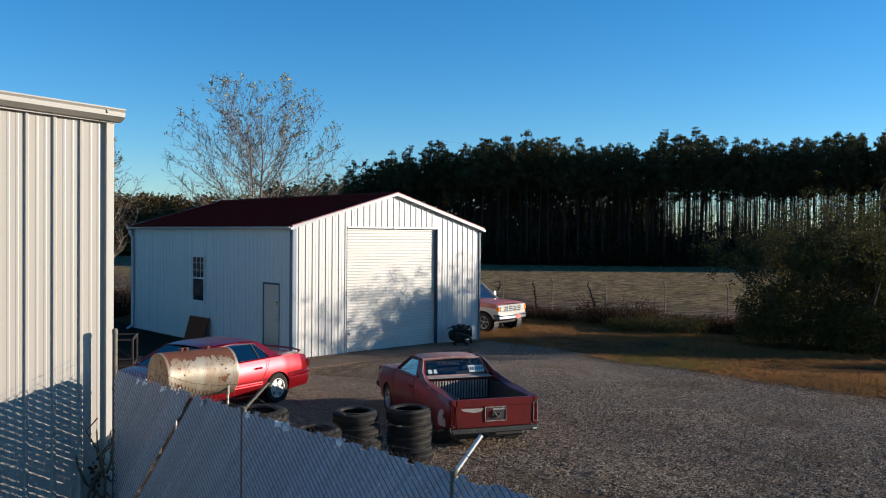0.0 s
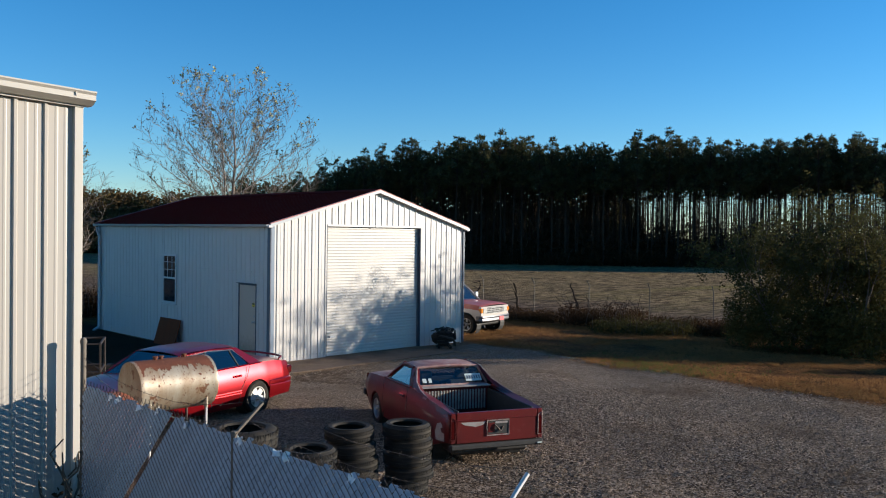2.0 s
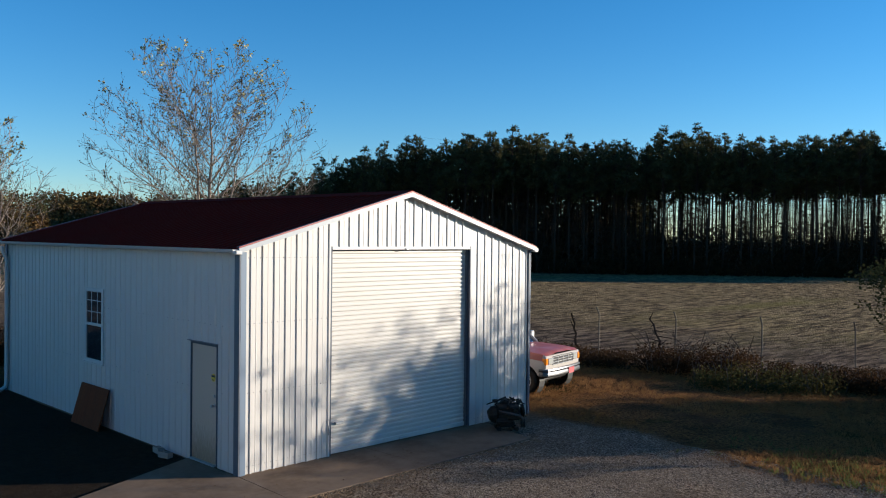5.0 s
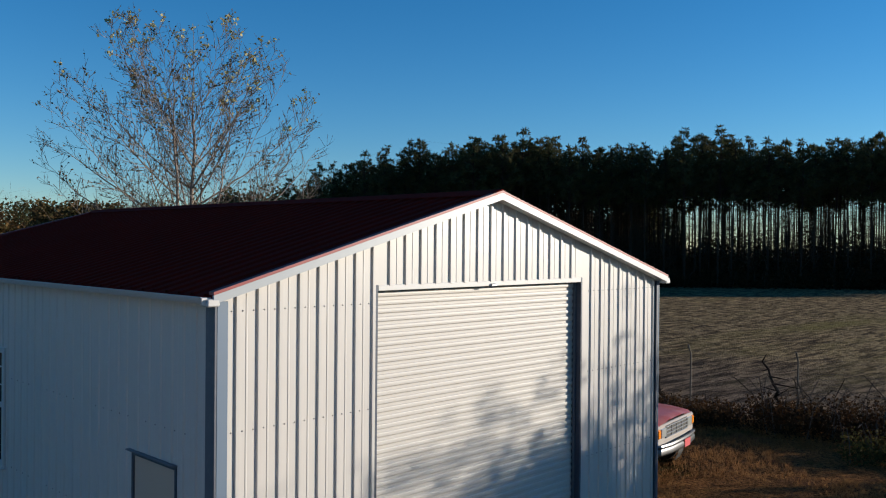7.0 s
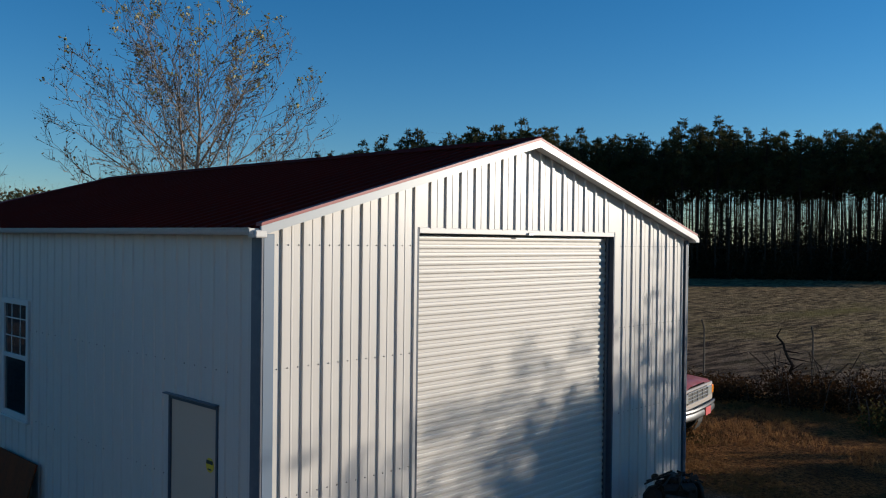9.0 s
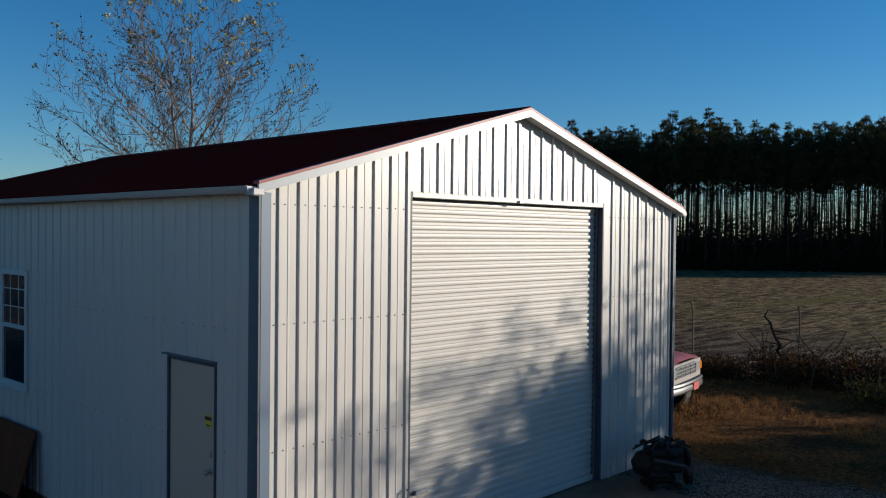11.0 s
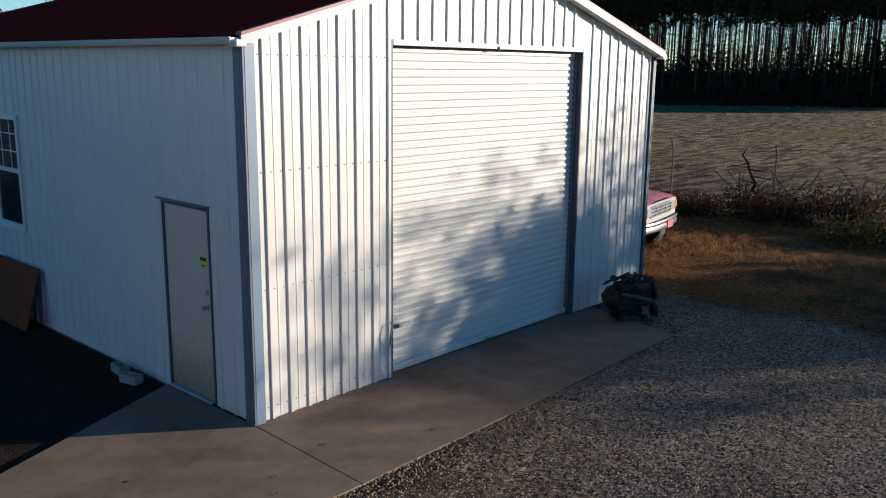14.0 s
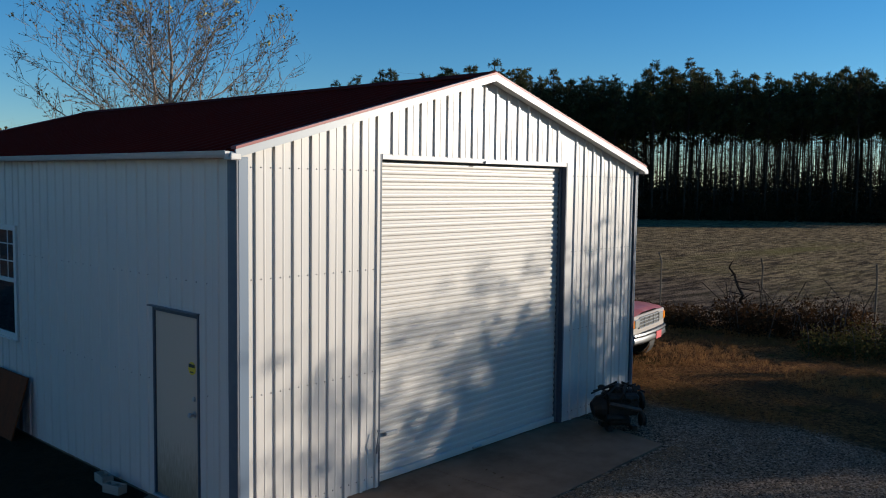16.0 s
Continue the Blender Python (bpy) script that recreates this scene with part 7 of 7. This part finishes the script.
def engine():
    G = mat("oily_black_iron", (0.014, 0.012, 0.010), 0.6, 0.2, [(12, 0.6, (0.045, 0.032, 0.024), 0.45, 0.7)], [(40, 0.5, 0.006)], 0.3)
    t = thing("engine_block", pose(18.42, 18.12, 0.004, 0, 0, -38), "oily black scrap engine standing on the concrete apron", "engine")
    rng = random.Random(12)
    part("block", Mesh().box(-0.25, 0.25, -0.15, 0.15, 0.20, 0.46, None, 0.04), G, t)
    part("oil_pan", Mesh().box(-0.22, 0.14, -0.12, 0.12, 0.06, 0.1995, None, 0.04), G, t)
    for s in (-1, 1):
        part("cylinder_head", Mesh().box(-0.24, 0.22, 0.02, 0.15, 0.42, 0.52, pose(0, 0, 0, 24, 0, 0) if s > 0 else pose(0, 0, 0, 0, 0, 180) @ pose(0, 0, 0, 24, 0, 0), 0.025), G, t)
        part("exhaust_manifold", Mesh().tube([(-0.22, s * 0.2, 0.40), (0.0, s * 0.24, 0.36), (0.22, s * 0.2, 0.30), (0.30, s * 0.16, 0.18)], 0.032, 8), DARK_STEEL, t)
        part("pulley", Mesh().lathe([(0.0, -0.03), (0.09, -0.03), (0.07, 0.0), (0.09, 0.03), (0.0, 0.03)], 16, Matrix.Translation((0.29, s * 0.13, 0.22 + 0.08 * s)) @ pose(0, 0, 0, 0, 90, 0)), G, t)
        for x in (-0.2, 0.16):
            part("skid", Mesh().box(x - 0.04, x + 0.04, *sorted((s * 0.06, s * 0.19)), 0.0, 0.075 if x < 0 else 0.07, None, 0.01), G, t)
        part("starter", Mesh().tube([(-0.26, s * 0.17, 0.20), (-0.02, s * 0.18, 0.20)], 0.05, 10), G, t)
    part("fan", Mesh().lathe([(0.0, -0.02), (0.13, -0.02), (0.14, 0.0), (0.13, 0.02), (0.0, 0.03)], 14, Matrix.Translation((0.32, 0.02, 0.38)) @ pose(0, 0, 0, 0, 84, 0)), G, t)
    part("bell_housing", Mesh().tube([(-0.25, 0, 0.30), (-0.32, 0, 0.30), (-0.40, 0, 0.28)], [0.19, 0.17, 0.10], 14), G, t)
    part("intake", Mesh().lathe([(0.0, 0.05), (0.10, 0.05), (0.12, 0.02), (0.12, -0.03), (0.05, -0.05)], 14, Matrix.Translation((-0.02, 0.02, 0.56)) @ pose(0, 0, 0, 8, 10, 0)), G, t)
    for k in range(14):
        x, y, z = rng.uniform(-0.26, 0.26), rng.uniform(-0.17, 0.17), rng.uniform(0.40, 0.57)
        a, c, d = rng.uniform(0.02, 0.06), rng.uniform(0.02, 0.06), rng.uniform(0.02, 0.05)
        part("bracket", Mesh().box(-a, a, -c, c, -d, d, pose(x, y, z, rng.uniform(-40, 40), rng.uniform(-40, 40), rng.uniform(0, 90)), 0.008), G, t)
    for k in range(8):
        x, y = rng.uniform(-0.25, 0.25), rng.choice((-1, 1)) * rng.uniform(0.1, 0.2)
        part("hose", Mesh().tube([(x, y, 0.42), (x + rng.gauss(0, 0.08), y * 1.3, 0.54), (x + rng.gauss(0, 0.14), y * 0.4, 0.60 + rng.uniform(-0.03, 0.05)), (x + rng.gauss(0, 0.2), -y * 0.4, 0.52)], 0.014, 6), G, t)


engine()
def drain_grate():
    t = thing("drain_grate", pose(12.45, 14.53, ground_z(12.45, 14.53) - 0.006, 3, -2, 58) @ Matrix.Scale(0.8, 4), "small rusty steel drain grate sunk in the gravel", "grate")
    for y in (-0.10, 0.10):
        part("rail", Mesh().box(-0.16, 0.16, y - 0.012, y + 0.012, -0.02, 0.012, None, 0.003), DARK_STEEL, t)
    for k in range(5):
        x = -0.13 + 0.065 * k
        part("bar", Mesh().box(x - 0.009, x + 0.009, -0.0878, 0.0878, -0.01, 0.012, None, 0.003), DARK_STEEL, t)
    part("pit", Mesh().box(-0.15, 0.15, -0.087, 0.087, -0.05, -0.0105), TRIM_BLACK, t, "dark pit below the bars")


drain_grate()
bx2 = part("red_tub", Mesh().lathe([(0.0, 0.0), (0.2, 0.0), (0.26, 0.2), (0.28, 0.21), (0.25, 0.21), (0.19, 0.02), (0.0, 0.02)], 22), PLATE_RED, None, "", 40, pose(7.75, 20.3, -0.04))
tagged(bx2, "small red plastic tub beside the steel stand", "tub")


# ---- loose stones, leaves and grass ----
def stones(name, x0, x1, y0, y1, n, smin, smax, seed, material, keep, label):
    """Scattered angular stones, each a four-sided lump half sunk in the ground."""
    rng = np.random.RandomState(seed)
    base = np.array([(1, 0, 0), (0.2, 0.9, 0.1), (-0.9, 0.15, 0), (-0.1, -1, 0.05), (0.1, 0, 0.9)])
    tri = np.array([(0, 1, 4), (1, 2, 4), (2, 3, 4), (3, 0, 4)])
    v, f = [], []
    c = 0
    while c < n:
        x, y = rng.uniform(x0, x1), rng.uniform(y0, y1)
        if not keep(x, y):
            c += 1
            continue
        s = smin + (smax - smin) * rng.rand() ** 1.7
        a = rng.uniform(0, 6.28)
        b = base * (1 + rng.uniform(-0.3, 0.3, base.shape)) * (s, s * rng.uniform(0.6, 1.0), s * rng.uniform(0.6, 1.0))
        ca, sa = math.cos(a), math.sin(a)
        k = len(v)
        z = ground_z(x, y) + 0.0055 + s * 0.12
        v += [(x + p[0] * ca - p[1] * sa, y + p[0] * sa + p[1] * ca, z + p[2]) for p in b]
        f += [tuple(q + k) for q in tri]
        c += 1
    me = bpy.data.meshes.new(name)
    me.from_pydata(v, [], f)
    me.materials.append(material)
    me.update()
    ob = new(name, me)
    return tagged(ob, label, "gravel", kind="stuff")


STONE = mat("crushed_stone", (0.37, 0.285, 0.215), 0.9, 0.0, [(0.8, 0.5, (0.17, 0.11, 0.07), 0.4, 0.65)], [], 0.08, 0.92)
BROWN_STONE = mat("brown_edge_litter", (0.24, 0.15, 0.085), 0.85, 0.0, [(3, 0.6, (0.08, 0.055, 0.035), 0.4, 0.65)], [], 0.3, 0.6)


def on_gravel(x, y):
    if y > 17.15 and x < 18.6 or y > 18.3:
        return False
    if x < 9.6 and y > 15.8:
        return False
    return noise.noise(Vector((x * 0.35, y * 0.35, 7))) > -0.28 or random.random() < 0.3


random.seed(91)
stones("loose_gravel", 7.5, 20.0, 10.5, 18.3, 170000, 0.0062, 0.0145, 1, STONE, on_gravel, "loose grey crushed stones over the yard")
stones("loose_gravel", 8.5, 19.5, 2.0, 10.5, 40000, 0.009, 0.026, 2, STONE, on_gravel, "loose grey crushed stones over the yard")
stones("edge_litter", 9.5, 18.2, 16.85, 17.2, 5200, 0.006, 0.024, 3, BROWN_STONE, lambda x, y: y < 17.155 + 0.012 * (x - 9.5) and random.random() < 0.35 + (y - 16.85) * 2, "brown grit and leaf bits along the apron edge")


def tufts(name, pts, seed, material, hmin, hmax, label, blades=7):
    rng = random.Random(seed)
    m = Mesh()
    for x, y in pts:
        z = ground_z(x, y)
        for _ in range(blades):
            a, l = rng.uniform(0, 6.28), rng.uniform(hmin, hmax)
            bx, by = x + rng.gauss(0, 0.05), y + rng.gauss(0, 0.05)
            dx, dy = math.cos(a) * l * rng.uniform(0.2, 0.7), math.sin(a) * l * rng.uniform(0.2, 0.7)
            w = 0.006
            m.add([(bx - w * math.sin(a), by + w * math.cos(a), z - 0.01), (bx + w * math.sin(a), by - w * math.cos(a), z - 0.01), (bx + dx * 0.5, by + dy * 0.5, z + l * 0.75), (bx + dx, by + dy, z + l * 0.95)], [(0, 1, 2), (0, 2, 3)])
    o = part(name, m, material)
    return tagged(o, label, "grass", kind="stuff")


rng_t = random.Random(7)
pts = []
while len(pts) < 9000:
    x, y = rng_t.uniform(17.6, 28.0), rng_t.uniform(3.5, 24.0)
    e = 19.3 + min(1.0, max(0.0, y - 13.5) * 0.4)
    if x < e + 0.4 * noise.noise(Vector((x, y, 1))) or (15 < y and x < 20.3):
        continue
    if noise.noise(Vector((x * 0.3, y * 0.3, 2))) > -0.12 - (0.2 if x < 21 else 0):
        pts.append((x, y))
tufts("dry_grass", pts, 8, DRY_GRASS, 0.02, 0.085, "short dry brown grass at the yard's edge")
GREEN_GRASS = leaf_mat("green_grass", (0.10, 0.12, 0.03), (0.14, 0.13, 0.04))
pts = [(20.3 + rng_t.gauss(0, 0.8), 12.0 + rng_t.gauss(0, 1.2)) for _ in range(320)]
tufts("green_weeds", [p for p in pts if p[0] > 19.3], 9, GREEN_GRASS, 0.03, 0.1, "patch of green weeds at the yard's edge")
# fallen leaves on the apron
LITTER = leaf_mat("fallen_leaf", (0.10, 0.06, 0.03), (0.16, 0.1, 0.05))
random.seed(95)
for k in range(16):
    x, y = random.uniform(9.7, 17.5), random.uniform(17.3, 18.7)
    l = random.uniform(0.012, 0.032)
    me = Mesh().add([(-l, 0, 0.004), (0, l * 0.45, 0.012), (l, 0, 0.006), (0, -l * 0.4, 0.014)], [(0, 1, 2), (0, 2, 3)])
    o = part("fallen_leaf", me, LITTER, None, "", 0, pose(x, y, 0.004, random.uniform(-8, 8), 0, random.uniform(0, 360)))
    tagged(o, "curled brown dead leaf on the concrete", "leaf", "fallen leaves on the apron")
# vine-like tangle added in place of the dark hardware at the fence's corner
random.seed(97)
vn = thing("dead_vine", pose(3.40, 8.84, 0), "dark tangle of stems and leaves standing in for fence corner hardware", "vine")
for k in range(9):
    p = [Vector((random.gauss(0, 0.07), random.gauss(0, 0.10), 0.05))]
    for j in range(7):
        p.append(p[-1] + Vector((random.gauss(0.01, 0.05), random.gauss(0, 0.07), random.uniform(0.1, 0.22))))
    part("tangle_stem", Mesh().tube(p, [0.022 - 0.002 * j for j in range(8)], 5, False), BARK, vn)
lf = Mesh()
leaves(lf, random.Random(3), (0.0, 0, 0.6), 0.22, 40, 0.06)
part("vine_leaves", lf, BROWN_LEAF, vn)["kind"] = "stuff"
# white scraps caught along the fence's top
SCRAP = mat("white_litter", (0.85, 0.83, 0.8), 0.6, 0.0, [(30, 0.4, (0.5, 0.5, 0.48), 0.45, 0.7)])
random.seed(98)
for y in (8.05, 7.85, 7.45, 7.1, 6.55, 5.65, 5.1, 5.0, 4.2):
    m_ = Mesh().grid(lambda u, v: ((v - 0.5) * 0.03 + random.gauss(0, 0.008), (u - 0.5) * random.uniform(0.05, 0.09), (v - 0.5) * 0.05 + random.gauss(0, 0.01)), 3, 3)
    o = part("litter_scrap", m_, SCRAP, None, "", 0, pose(FX - 0.01, y + random.uniform(-0.05, 0.05), FTOP - 0.02 - random.uniform(0, 0.03), 0, 0, random.uniform(-30, 30)))
    tagged(o, "crumpled white scrap caught in the fence's top", "litter", "scraps on the fence")
